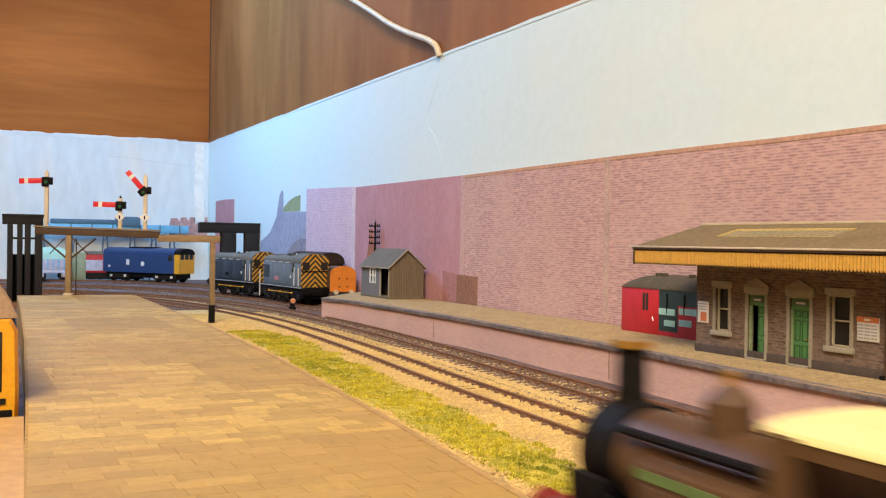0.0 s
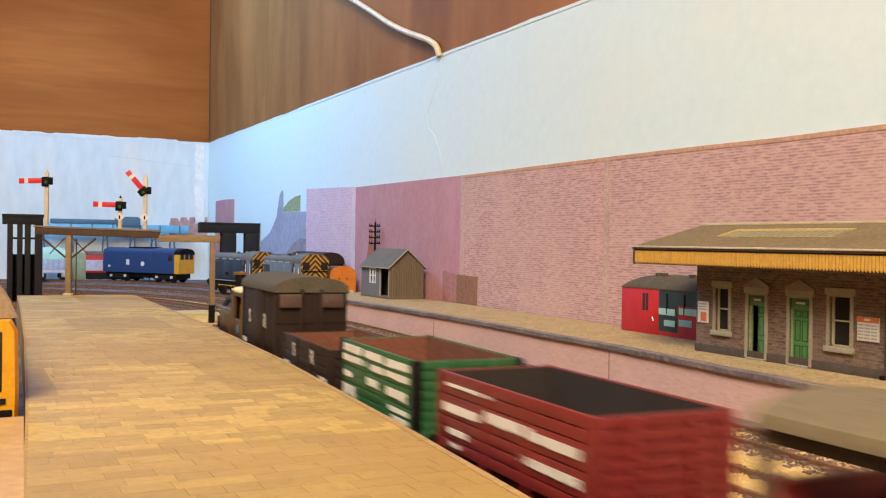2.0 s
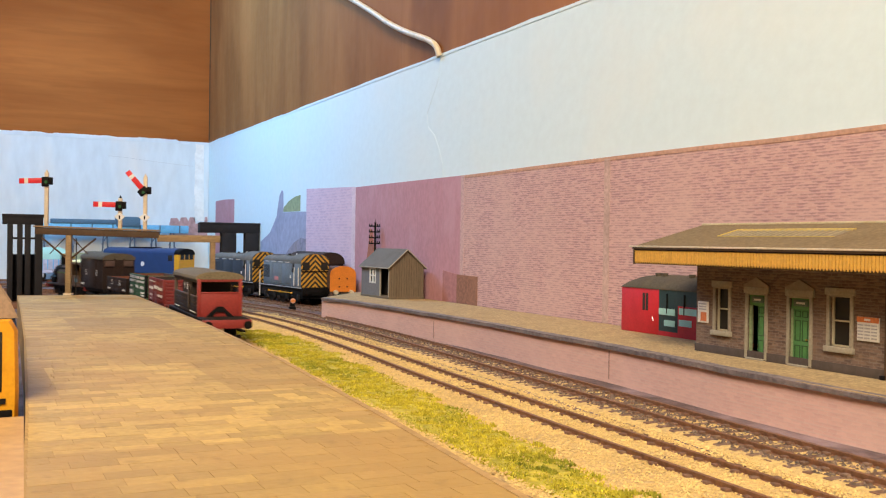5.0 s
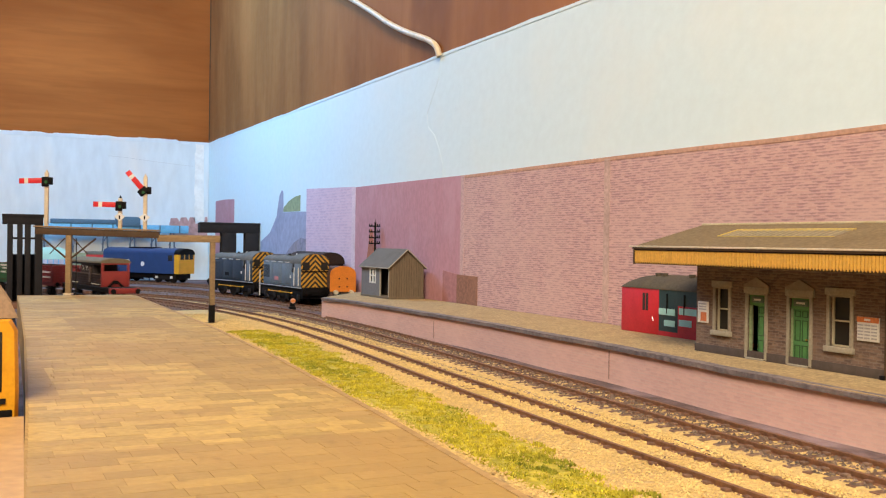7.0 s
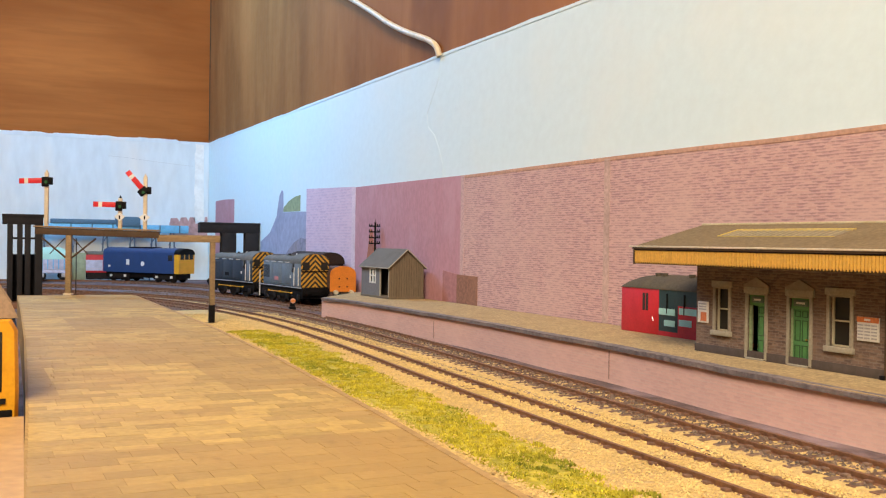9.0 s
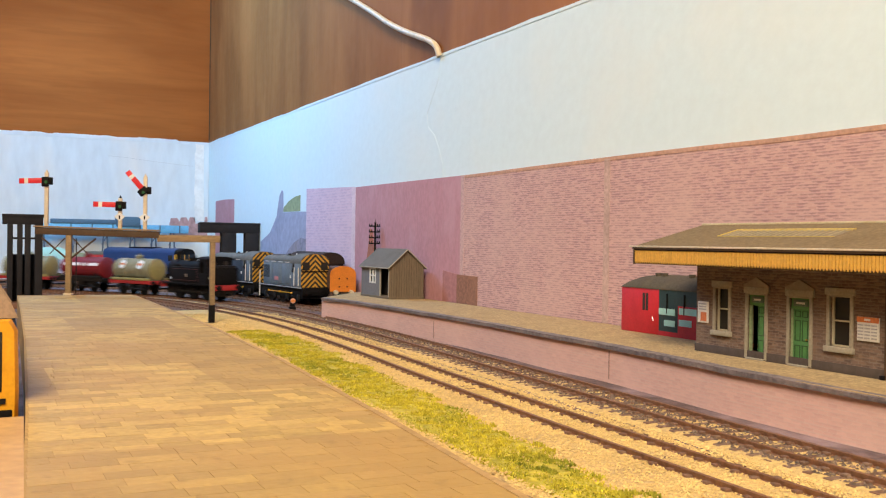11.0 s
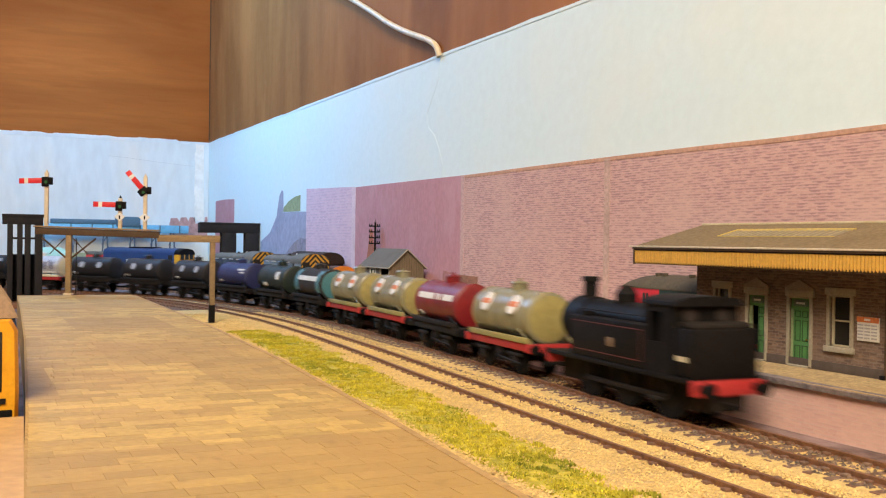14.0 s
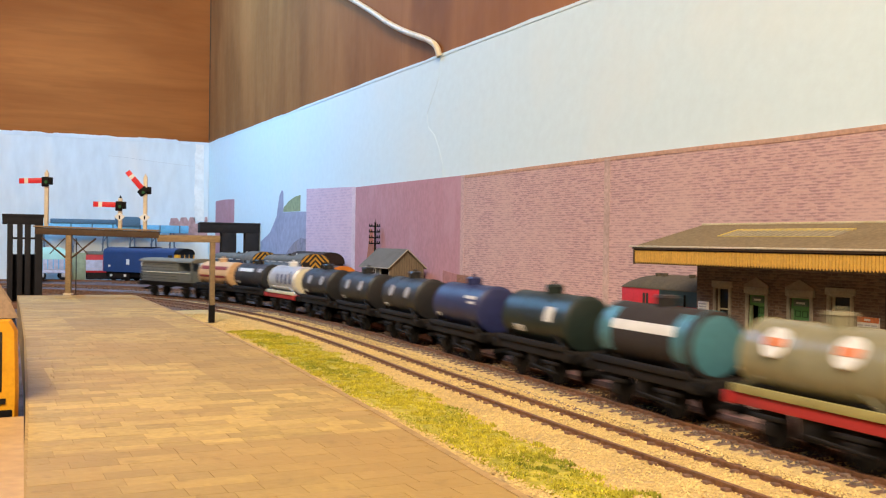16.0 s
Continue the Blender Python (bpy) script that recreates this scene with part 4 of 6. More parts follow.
    part("ridge", rod(bmesh.new(), (24, ce + 1, 58.3), (24, cw, 58.3), 0.7, 8), mat("ridge_pale", (0.50, 0.42, 0.26), 0.8), roof)
    part("gutter", box(bmesh.new(), cx - 1.9, cx - 0.7, cw, ce + 3.4, zt - 0.1, zt + 0.7, 0.2), mat("gutter_cream", (0.62, 0.54, 0.40), 0.6), roof, "pale gutter edge")
    part("gutter_board", box(bmesh.new(), cx - 1.4, cx - 0.7, cw, ce + 1.2, zt - 1.0, zt - 0.1), M_wood_dark, roof)
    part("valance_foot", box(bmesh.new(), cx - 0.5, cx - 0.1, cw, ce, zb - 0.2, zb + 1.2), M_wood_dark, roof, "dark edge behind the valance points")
    part("valance_corner", box(bmesh.new(), cx - 1.2, cx - 0.1, ce, ce + 0.9, zb - 0.4, zt - 0.8), M_wood_dark, roof)
    # Black strip drawn as the shadow line below the gutter
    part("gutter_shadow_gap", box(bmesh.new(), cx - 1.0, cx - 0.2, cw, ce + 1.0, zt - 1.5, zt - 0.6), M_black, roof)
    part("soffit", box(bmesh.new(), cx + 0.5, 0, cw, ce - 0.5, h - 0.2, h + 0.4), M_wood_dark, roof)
    fr = mat("rooflight_frame", (0.62, 0.46, 0.12), 0.6)
    # rooflight lying on the front slope
    def slope(u, y):
        t = (u - cx) / (24 - cx)
        return (u, y, zt + 0.4 + (58.2 - zt - 0.4) * t + 0.25)
    light = part("rooflight", rod(bmesh.new(), slope(13, 346), slope(13, 280), 0.35, 6), fr, roof, "yellow-framed glazed rooflight")
    for a, b in (((1, 346), (13, 346)), ((1.2, 345), (1.2, 280))):
        part("rooflight_frame", rod(bmesh.new(), slope(*a), slope(*b), 0.35 if a[1] == 346 else 0.12, 6), fr, light)
    bm = shell(bmesh.new(), [[Vector(slope(u, y)) + Vector((0, 0, dz)) for u, dz in ((1.4, -0.4), (12.8, -0.4), (12.8, -0.1), (1.4, -0.1))] for y in (345.6, 280.4)])
    part("rooflight_glass", bm, mat("dusty_glass", (0.22, 0.17, 0.095), 0.5, var=0.15, scale=300), light, "dusty translucent panes")
    part("rooflight_frame", rod(bmesh.new(), slope(11.2, 344), slope(11.2, 280), 0.16, 6), fr, light)
    for i in range(1, 18):
        y = 346 - i * 66 / 18
        part("glazing_bar", rod(bmesh.new(), slope(1.6, y), slope(12.5, y), 0.2, 5), mat("glazing_bar_grey", (0.40, 0.36, 0.24), 0.6) if i == 1 else bpy.data.materials["glazing_bar_grey"], light)
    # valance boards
    # Backing carries the shaded gap colour behind the fretted boards
    val = part("valance", box(bmesh.new(), cx - 0.5, cx - 0.1, cw, ce, zb + 1.2, zt - 0.8), M_valance_gap_shade, st, "yellow fretted timber valance")
    bm = bmesh.new()
    box(bm, -0.32, 0.0, 0.16, 1.40, 0.9, zt - 1.6 - zb)
    prism(bm, [(0.1, 0.9), (1.4, 0.9), (0.75, 0.0)], "x", -0.32, 0.0)
    board = mesh_of("valance_board", bm, M_valance)
    for i in range(118):
        ob = new("valance_board", board)
        ob.parent = val
        ob.matrix_basis = mm(cx - 0.55, ce - 1.6 - i * 1.6, zb)
    bm = bmesh.new()
    box(bm, cx - 0.5, -0.2, ce - 0.6, ce, zb + 1.0, zt - 0.6)
    part("valance_end", bm, M_valance, val)
    # notices
    nb = part("notice_board", box(bmesh.new(), -0.7, 0.0, 349.6, 356.4, 13.2, 22.8, 0.1), M_white, st, "small white poster with an orange figure")
    part("poster_picture", box(bmesh.new(), -0.85, -0.6, 350.4, 354.2, 14.0, 18.0), M_poster_orange, nb)
    for k in range(3):
        part("poster_text", box(bmesh.new(), -0.85, -0.6, 350.6, 355.6, 19.0 + k * 1.2, 19.6 + k * 1.2), M_poster_text, nb)
    tb = part("timetable_board", box(bmesh.new(), -0.7, 0.0, 256.8, 266.6, 13.4, 22.4, 0.1), M_white, st, "white timetable board with an orange heading")
    part("board_heading", box(bmesh.new(), -0.85, -0.6, 256.8, 266.6, 20.4, 22.4), M_poster_orange, tb)
    part("heading_emblem", box(bmesh.new(), -0.95, -0.8, 260.4, 263.2, 21.0, 21.8), M_white, tb)
    for k in range(5):
        for q in range(3):
            part("board_text", box(bmesh.new(), -0.85, -0.6, 257.5 + q * 3.1, 260.0 + q * 3.1, 14.3 + k * 1.2, 14.8 + k * 1.2), M_poster_text, tb)
    part("drainpipe", rod(bmesh.new(), (-0.6, 253.6, 0), (-0.6, 253.6, 40), 0.5, 8), M_wood_dark, st)
    part("drainpipe_shoe", box(bmesh.new(), -1.8, 0.0, 253.4, 255.4, 0, 1.6, 0.2), M_black, st)


station()


# ---- grounded coach body against the backboard ----
def coach_body():
    cb = thing("grounded_coach", "red and dark green grounded coach body behind the platform", "coach", "", mm(333, 0, F_TOP))
    part("side_red", box(bmesh.new(), 0, 17, 425, 458.4, 0.1, 24.6, 0.3), M_coach_red, cb, "bright red end section")
    part("side_green", box(bmesh.new(), 0, 17, 300, 425, 2.4, 24.6), M_coach_green, cb, "dark green middle section")
    part("side_lower_red", box(bmesh.new(), -0.1, 17, 300, 425, 0.1, 2.5), M_coach_red, cb)
    part("door_red", box(bmesh.new(), -0.25, 0.1, 360, 409, 2.4, 16.5), M_coach_red, cb, "red lower door panel")
    bm = bmesh.new()
    rings = []
    for y, k in ((458.6, 0.12), (457.6, 0.45), (455.5, 0.70), (451, 0.88), (445, 0.97), (438, 1.0), (300, 1.0)):
        rings.append([(-0.4, y, 24.4)] + [(17 - 17.4 * math.cos(a), y, 24.4 + 7.4 * k * math.sin(a)) for a in np.linspace(0.05, 1.57, 9)] + [(17, y, 24.4)])
    part("roof", shell(bm, rings), M_roof, cb, "grey-brown domed roof")
    for y in (439, 433.5, 411):
        part("roof_vent", rod(bmesh.new(), (10.5, y, 29.6), (10.5, y, 32.8), 1.5, 10, 1.9), M_roof, cb)
    for y in (435.2, 438.0):
        part("window_slot", box(bmesh.new(), -0.2, 0.2, y - 1.0, y + 1.0, 12.6, 22.0), M_dark_in, cb)
    for r in ((411.5, 424.5, 11.2, 14.6), (411.5, 420, 5.4, 8.6), (394, 408, 12.2, 15.6), (398, 408, 6.2, 9.6)):
        part("panel_aqua", box(bmesh.new(), -0.45, 0.1, *r), M_aqua, cb, "pale aqua panel")
    for y in (418, 404):
        part("door_line", box(bmesh.new(), -0.5, 0.1, y - 0.4, y + 0.4, 12, 22.5), M_black, cb)
    part("door_handle", rod(bmesh.new(), (-0.6, 430, 9.5), (-0.6, 429, 7.5), 0.3, 6), M_steel, cb)


coach_body()


# ---- platform hut ----
def hut():
    h = thing("platform_hut", "weathered grey-brown timber hut with a pitched roof and an open door", "hut", "", mm(315.5, 757.0, F_TOP + 1.8, 0, 0, 1))
    w, d, e, r = 31.5, 61.0, 25.0, 39.5
    part("base_slab", box(bmesh.new(), -0.6, w + 0.5, -0.6, d + 0.6, -1.9, 0.05, 0.2), M_timber, h)
    bm = prism(bmesh.new(), [(0, 0), (w, 0), (w, e), (w / 2, r - 1.5), (0, e)], "y", 0, 1.0)
    prism(bm, [(0, 0), (w, 0), (w, e), (w / 2, r - 1.5), (0, e)], "y", d - 1, d)
    box(bm, w - 1, w, 1.0, d - 1, 0, e)
    part("wall", bm, M_timber, h, "brown vertical boarding")
    bm = bmesh.new()
    box(bm, 0, 1, 20, 29, 0, e)
    box(bm, 0, 1, 42, d - 1, 0, e)
    box(bm, 0, 1, 29, 42, 0, 10.5)
    box(bm, 0, 1, 29, 42, 23.0, e)
    box(bm, 0, 1, 1.0, 20, 23.5, e)
    part("side_wall", bm, M_hut_grey, h, "grey painted side")
    for i in range(1, 14):
        part("board_gap", box(bmesh.new(), i * w / 14 - 0.08, i * w / 14 + 0.08, -0.1, 0.1, 0, e + (r - e) * (1 - abs(i / 7 - 1)) - 1.5), M_wood_dark, h)
    bm = bmesh.new()
    for a in (-1.8, w + 1.8):
        shell(bm, [[(a, y, e - 1.8), (w / 2, y, r - 0.6), (w / 2, y, r + 0.6), (a, y, e - 0.6)] for y in (-2, d + 2)])
    roof = part("roof", bm, mat("hut_roof", (0.135, 0.12, 0.095), 0.85, var=0.15), h, "grey-brown pitched roof")
    for a, b in (((-1.8, -2.1, e - 1.2), (w / 2, -2.1, r)), ((w + 1.8, -2.1, e - 1.2), (w / 2, -2.1, r)), ((-1.9, -2.0, e - 1.2), (-1.9, d + 2, e - 1.2))):
        part("bargeboard", rod(bmesh.new(), a, b, 0.5, 6), M_quoin, roof)
    win = part("window", box(bmesh.new(), 0.5, 0.7, 29, 42, 10.5, 23), M_pane, h, "small white-framed window")
    for rr in ((28.6, 30.2, 10.3, 23.2), (40.8, 42.4, 10.3, 23.2), (28.6, 42.4, 10.3, 11.3), (28.6, 42.4, 22.2, 23.2), (34.6, 36.0, 10.3, 23.2), (28.6, 42.4, 16.4, 17.2)):
        part("glazing_bar", box(bmesh.new(), -0.3, 0.5, *rr), M_white, win)
    for rr in ((0.2, 1.6, 0, 24), (18.8, 20.2, 0, 24), (0.4, 20.0, 23.2, 24.2)):
        part("door_frame", box(bmesh.new(), -0.35, 0.8, *rr), M_quoin, h)
    # Dark sheet stands in for the shaded inside behind the door
    part("interior", box(bmesh.new(), 10, 11, 1.2, d - 1.2, 0.1, e - 1), M_dark_in, h)


hut()


def telegraph_pole():
    tp = thing("telegraph_pole", "dark telegraph pole with four crossarms behind the hut", "telegraph pole", "", mm(346, 866, F_TOP - 18.4))
    part("pole", rod(bmesh.new(), (0, 0, 0), (0, 0, 84), 1.3, 10, 0.9), M_black, tp)
    part("finial", rod(bmesh.new(), (0, 0, 84), (0, 0, 87.5), 0.4, 6, 0.05), M_black, tp)
    for k in range(4):
        z = 80.5 - k * 5.4
        arm = part("crossarm", box(bmesh.new(), -6.2, 4.8, -0.5, 0.5, z - 0.6, z + 0.6), M_black, tp)
        for x in (-5.8, -3.4, 2.2, 4.4):
            part("insulator", rod(bmesh.new(), (x, 0, z + 0.5), (x, 0, z + 2.4), 0.6, 6, 0.35), M_black, arm)


telegraph_pole()


# ---- signal gantry ----
def gantry():
    ga = thing("signal_gantry", "brown timber signal gantry carrying three semaphore signals", "signal gantry")
    A, B = (69.8, 800.0), (170.2, 762.0)
    ux, uy = (B[0] - A[0]) / 107.35, (B[1] - A[1]) / 107.35
    turn = math.degrees(math.atan2(uy, ux))
    beam_m = mm(A[0], A[1], 0, 0, 0, turn)
    part("beam", box(bmesh.new(), 66, 113, -2.2, 2.2, 60.2, 65.6, 0.3), M_wood, ga, "pale timber beam end", beam_m)
    part("beam", box(bmesh.new(), -26, 66, -2.3, 2.3, 62.0, 67.2, 0.3), M_wood_dark, ga, "dark timber beam", beam_m @ pose(0, 0, 0.0022, 0, 1.2, 0))
    part("beam_cap", box(bmesh.new(), -27, 66, -3.2, 3.2, 67.3, 68.5, 0.2), M_wood, ga, "pale timber deck", beam_m @ pose(0, 0, 0.0022, 0, 1.2, 0))
    part("post", box(bmesh.new(), -2.0, 2.0, -2, 2, 19, 64.5, 0.3), M_wood, ga, "brown timber post on the platform", beam_m)
    part("post_foot", box(bmesh.new(), -3.2, 3.2, -3, 3, 18.8, 20.2, 0.4), M_post, ga, "", beam_m)
    right = mm(B[0], B[1], 0)
    part("post", box(bmesh.new(), -1.9, 1.9, -1.9, 1.9, 12, 60.5, 0.3), M_wood, ga, "brown timber post", right)
    part("post_base", box(bmesh.new(), -2.1, 2.1, -2.1, 2.1, -3, 12.2, 0.3), M_black, ga, "black painted post base", right)
    part("base_plate", box(bmesh.new(), -4.5, 3.5, -3, 3, -3, -1.4, 0.3), M_black, ga, "", right)
    for x0, x1 in ((-20, -2), (20, 2)):
        part("brace", rod(bmesh.new(), (x0, 0, 62), (x1, 0, 47), 0.7, 6), M_wood_dark, ga, "", beam_m)
    for x0, x1 in ((-3, -14), (3, 14)):
        part("brace", rod(bmesh.new(), (x0, 0, 62), (x1, 0, 50), 0.4, 6), M_wood_dark, ga, "", beam_m)
    part("ladder", box(bmesh.new(), 4.5, 5.1, 2.4, 3.0, 8, 62), M_frame, ga, "", beam_m)
    for name, x, z0, z1, arm_z, angle in (("signal_post", -16.8, 70.3, 111.5, 105.3, 2), ("signal_post", 37.8, 68.6, 93.0, 87.8, -1), ("signal_post", 56.4, 68.0, 109.8, 99.4, -49)):
        sp_ = part(name, box(bmesh.new(), x - 1.35, x + 1.35, -1.35, 1.35, z0, z1, 0.25), M_post, ga, "cream square signal post", beam_m)
        part("finial", rod(bmesh.new(), (x, 0, z1), (x, 0, z1 + 2.4), 1.2, 8, 0.1), M_post if z1 > 95 else M_black, sp_)
        piv = mm(x - 1.0, -2.4, arm_z) @ pose(0, 0, 0, 0, -angle, 0)
        arm = part("arm", box(bmesh.new(), -18.5, -2, -0.35, 0.35, -2.0, 2.0, 0.1), M_bright_red, sp_, "red signal arm with a white band", piv)
        part("arm_band", box(bmesh.new(), -14.6, -11.8, -0.5, 0.5, -2.02, 2.02), M_white, arm)
        part("spectacle", box(bmesh.new(), -2.2, 3.2, -0.6, 0.6, -4.6, 2.8, 0.8), M_black, arm)
        part("lens", rod(bmesh.new(), (1.3, -0.8, -1.2), (1.3, 0.8, -1.2), 1.2, 10), mat("lens_green", (0.03, 0.12, 0.05), 0.2) if "lens_green" not in bpy.data.materials else bpy.data.materials["lens_green"], arm)
        part("lamp", box(bmesh.new(), x + 1.3, x + 4.2, -1.6, 1.6, arm_z - 3, arm_z + 2.6, 0.3), M_black, sp_)
        if z0 < 69:
            part("route_plate", prism(bmesh.new(), [(x - 4.2, 79), (x, 82), (x + 4.2, 79), (x, 75.5)] if z1 < 100 else [(x - 4.2, 78.6), (x, 81.6), (x + 4.2, 78.6), (x, 75.1)], "y", -2.2, -1.5), M_white, sp_, "white diamond plate")
            part("plate_mark", box(bmesh.new(), x - 0.5, x + 0.5, -2.4, -2.1, 77, 80), M_black, sp_)


gantry()


def ground_signal():
    gs = thing("ground_signal", "small black ground signal with an orange-white disc", "ground signal", "", mm(270, 878, -3))
    part("base", box(bmesh.new(), -3, 3, -2, 2, 0, 5, 0.4), M_black, gs)
    part("stand", box(bmesh.new(), -2.2, 2.2, -1.2, 1.2, 5, 8.5, 0.4), M_black, gs)
    part("disc", rod(bmesh.new(), (0, -1.2, 10.2), (0, -2.2, 10.2), 2.3, 16), mat("disc_pink", (0.62, 0.34, 0.24), 0.6), gs, "pale disc with an orange band")
    part("disc_band", box(bmesh.new(), -2.2, 2.2, -2.5, -2.1, 9.5, 10.9), M_orange, gs)
    part("lamp", box(bmesh.new(), -1.2, 1.2, -1, 1, 12, 15, 0.3), M_black, gs)


ground_signal()


# ---- rolling stock: local x points the way the train runs, z = 0 on the rails ----
def running_gear(v, half, axles, r=6.3, solebar=M_frame, depth=True):
    """Solebars, axle guards, wheels, buffers and couplings shared by the four-wheeled stock."""
    for s in (-1, 1):
        part("solebar", box(bmesh.new(), -half, half, s * 11.5 - 0.8, s * 11.5 + 0.8, 12.2, 15.8, 0.15), solebar, v)
        part("headstock", box(bmesh.new(), s * half - 0.9, s * half + 0.9, -14, 14, 12, 16, 0.2), solebar, v)
        hook = part("coupling", box(bmesh.new(), min(s * half, s * (half + 5.5)), max(s * half, s * (half + 5.5)), -1.6, 1.6, 6.6, 8.2, 0.3), M_black, v)
        part("coupling_bar", box(bmesh.new(), min(s * (half + 4.6), s * (half + 5.6)), max(s * (half + 4.6), s * (half + 5.6)), -7, 7, 6.4, 8.4, 0.3), M_black, hook)
        for y in (-11.3, 11.3):
            bm = rod(bmesh.new(), (s * half, y, 13.8), (s * (half + 4), y, 13.8), 1.1, 10)
            rod(bm, (s * (half + 4), y, 13.8), (s * (half + 4.7), y, 13.8), 2.4, 14)
            part("buffer", bm, M_black, v)
    for x in axles:
        for s in (-1, 1):
            bm = rod(bmesh.new(), (x, s * 8.7, r), (x, s * 7.0, r), r, 24)
            rod(bm, (x, s * 7.2, r), (x, s * 6.6, r), r + 0.7, 24)
            w = part("wheel", bm, M_frame, v)
            part("tyre", rod(bmesh.new(), (x, s * 8.9, r), (x, s * 8.4, r), r - 0.5, 24), M_black, w)
            bm = prism(bmesh.new(), [(x - 4.5, 12.3), (x + 4.5, 12.3), (x + 1.8, 4.0), (x - 1.8, 4.0)], "y", s * 10.4 - 0.4, s * 10.4 + 0.4)
            part("axle_guard", bm, M_frame, v)
            part("axlebox", box(bmesh.new(), x - 2.2, x + 2.2, s * 11.4 - 1.2, s * 11.4 + 1.2, 4.6, 8.6, 0.4), M_frame, v)
            part("spring", box(bmesh.new(), x - 7, x + 7, s * 11.6 - 0.5, s * 11.6 + 0.5, 9.0, 10.6, 0.3), M_frame, v)
    if depth:
        part("brake_lever", rod(bmesh.new(), (2, 12.8, 9.5), (half * 0.75, 13.2, 7.2), 0.45, 6), M_frame, v)
        part("brake_lever", rod(bmesh.new(), (2, -12.8, 9.5), (half * 0.75, -13.2, 7.2), 0.45, 6), M_frame, v)


def open_wagon(name, label, body, inside, top, planks, marks, ends="plain", half=34.0):
    v = thing(name, label, "goods wagon", "goods train")
    running_gear(v, half, (-half * 0.56, half * 0.56), solebar=body if body is not M_brown else M_frame)
    z0 = 16.0
    h = (top - z0) / planks
    rnd = random.Random(label)
    part("floor", box(bmesh.new(), -half + 1, half - 1, -13.6, 13.6, 15.6, 16.6), inside, v)
    for k in range(planks):
        a, b = z0 + k * h + 0.12, z0 + (k + 1) * h - 0.12
        for s in (-1, 1):
            part("side_plank", box(bmesh.new(), -half, half, s * 14.2 - 0.6, s * 14.2 + 0.6, a, b, 0.12), body, v)
            part("end_plank", box(bmesh.new(), s * half - 0.6, s * half + 0.6, -13.6, 13.6, a, b, 0.12), body, v)
    for s in (-1, 1):
        part("lining", box(bmesh.new(), -half + 0.7, half - 0.7, s * 13.3 - 0.2, s * 13.3 + 0.2, z0, top - 0.3), inside, v)
        part("end_lining", box(bmesh.new(), s * (half - 0.9) - 0.2, s * (half - 0.9) + 0.2, -13, 13, z0, top - 0.3), inside, v)
        for x in (-half + 0.6, -9, 9, half - 0.6):
            part("strapping", box(bmesh.new(), x - 0.8, x + 0.8, s * 14.9 - 0.25, s * 14.9 + 0.25, z0 - 2, top - 0.2), body if ends == "plain" else M_black if abs(x) > 20 else body, v)
        for y in (-6.5, 6.5):
            part("end_stanchion", box(bmesh.new(), s * (half + 0.9) - 0.6, s * (half + 0.9) + 0.6, y - 1, y + 1, z0, top - 0.3, 0.2), body, v)
        for y in (-14.0, 14.0):
            part("corner_plate", box(bmesh.new(), s * half - 1.1, s * half + 1.1, y - 0.95, y + 0.95, z0, top, 0.2), M_black if ends == "black" else body, v)
    for kind, *q in marks:
        for left in (True, False):
            y = 15.0 if left else -15.0
            sgn = 1 if left else -1
            if kind == "text":
                letters(q[0], q[3], M_letter, v, side(q[1] * half / 34 * sgn, y + 0.12 * sgn, q[2], left))
            else:
                x0, x1, za, zb = q[0] * half / 34, q[1] * half / 34, q[2], q[3]
                xa, xb = sorted((x0 * sgn, x1 * sgn))
                bm = bmesh.new()
                x = xa
                while x < xb - 0.8:
                    w = min(rnd.uniform(1.4, 2.6), xb - x)
                    k = rnd.uniform(0, 0.2) * (zb - za)
                    box(bm, x, x + w, y - 0.12, y + 0.12, za + k, zb)
                    if rnd.random() < 0.6:
                        box(bm, x + w, min(x + w + 0.5, xb), y - 0.12, y + 0.12, za + k, za + (zb - za) * 0.45)
                    x += w + rnd.uniform(0.35, 0.7)
                part("lettering", bm, M_letter, v)
    return v


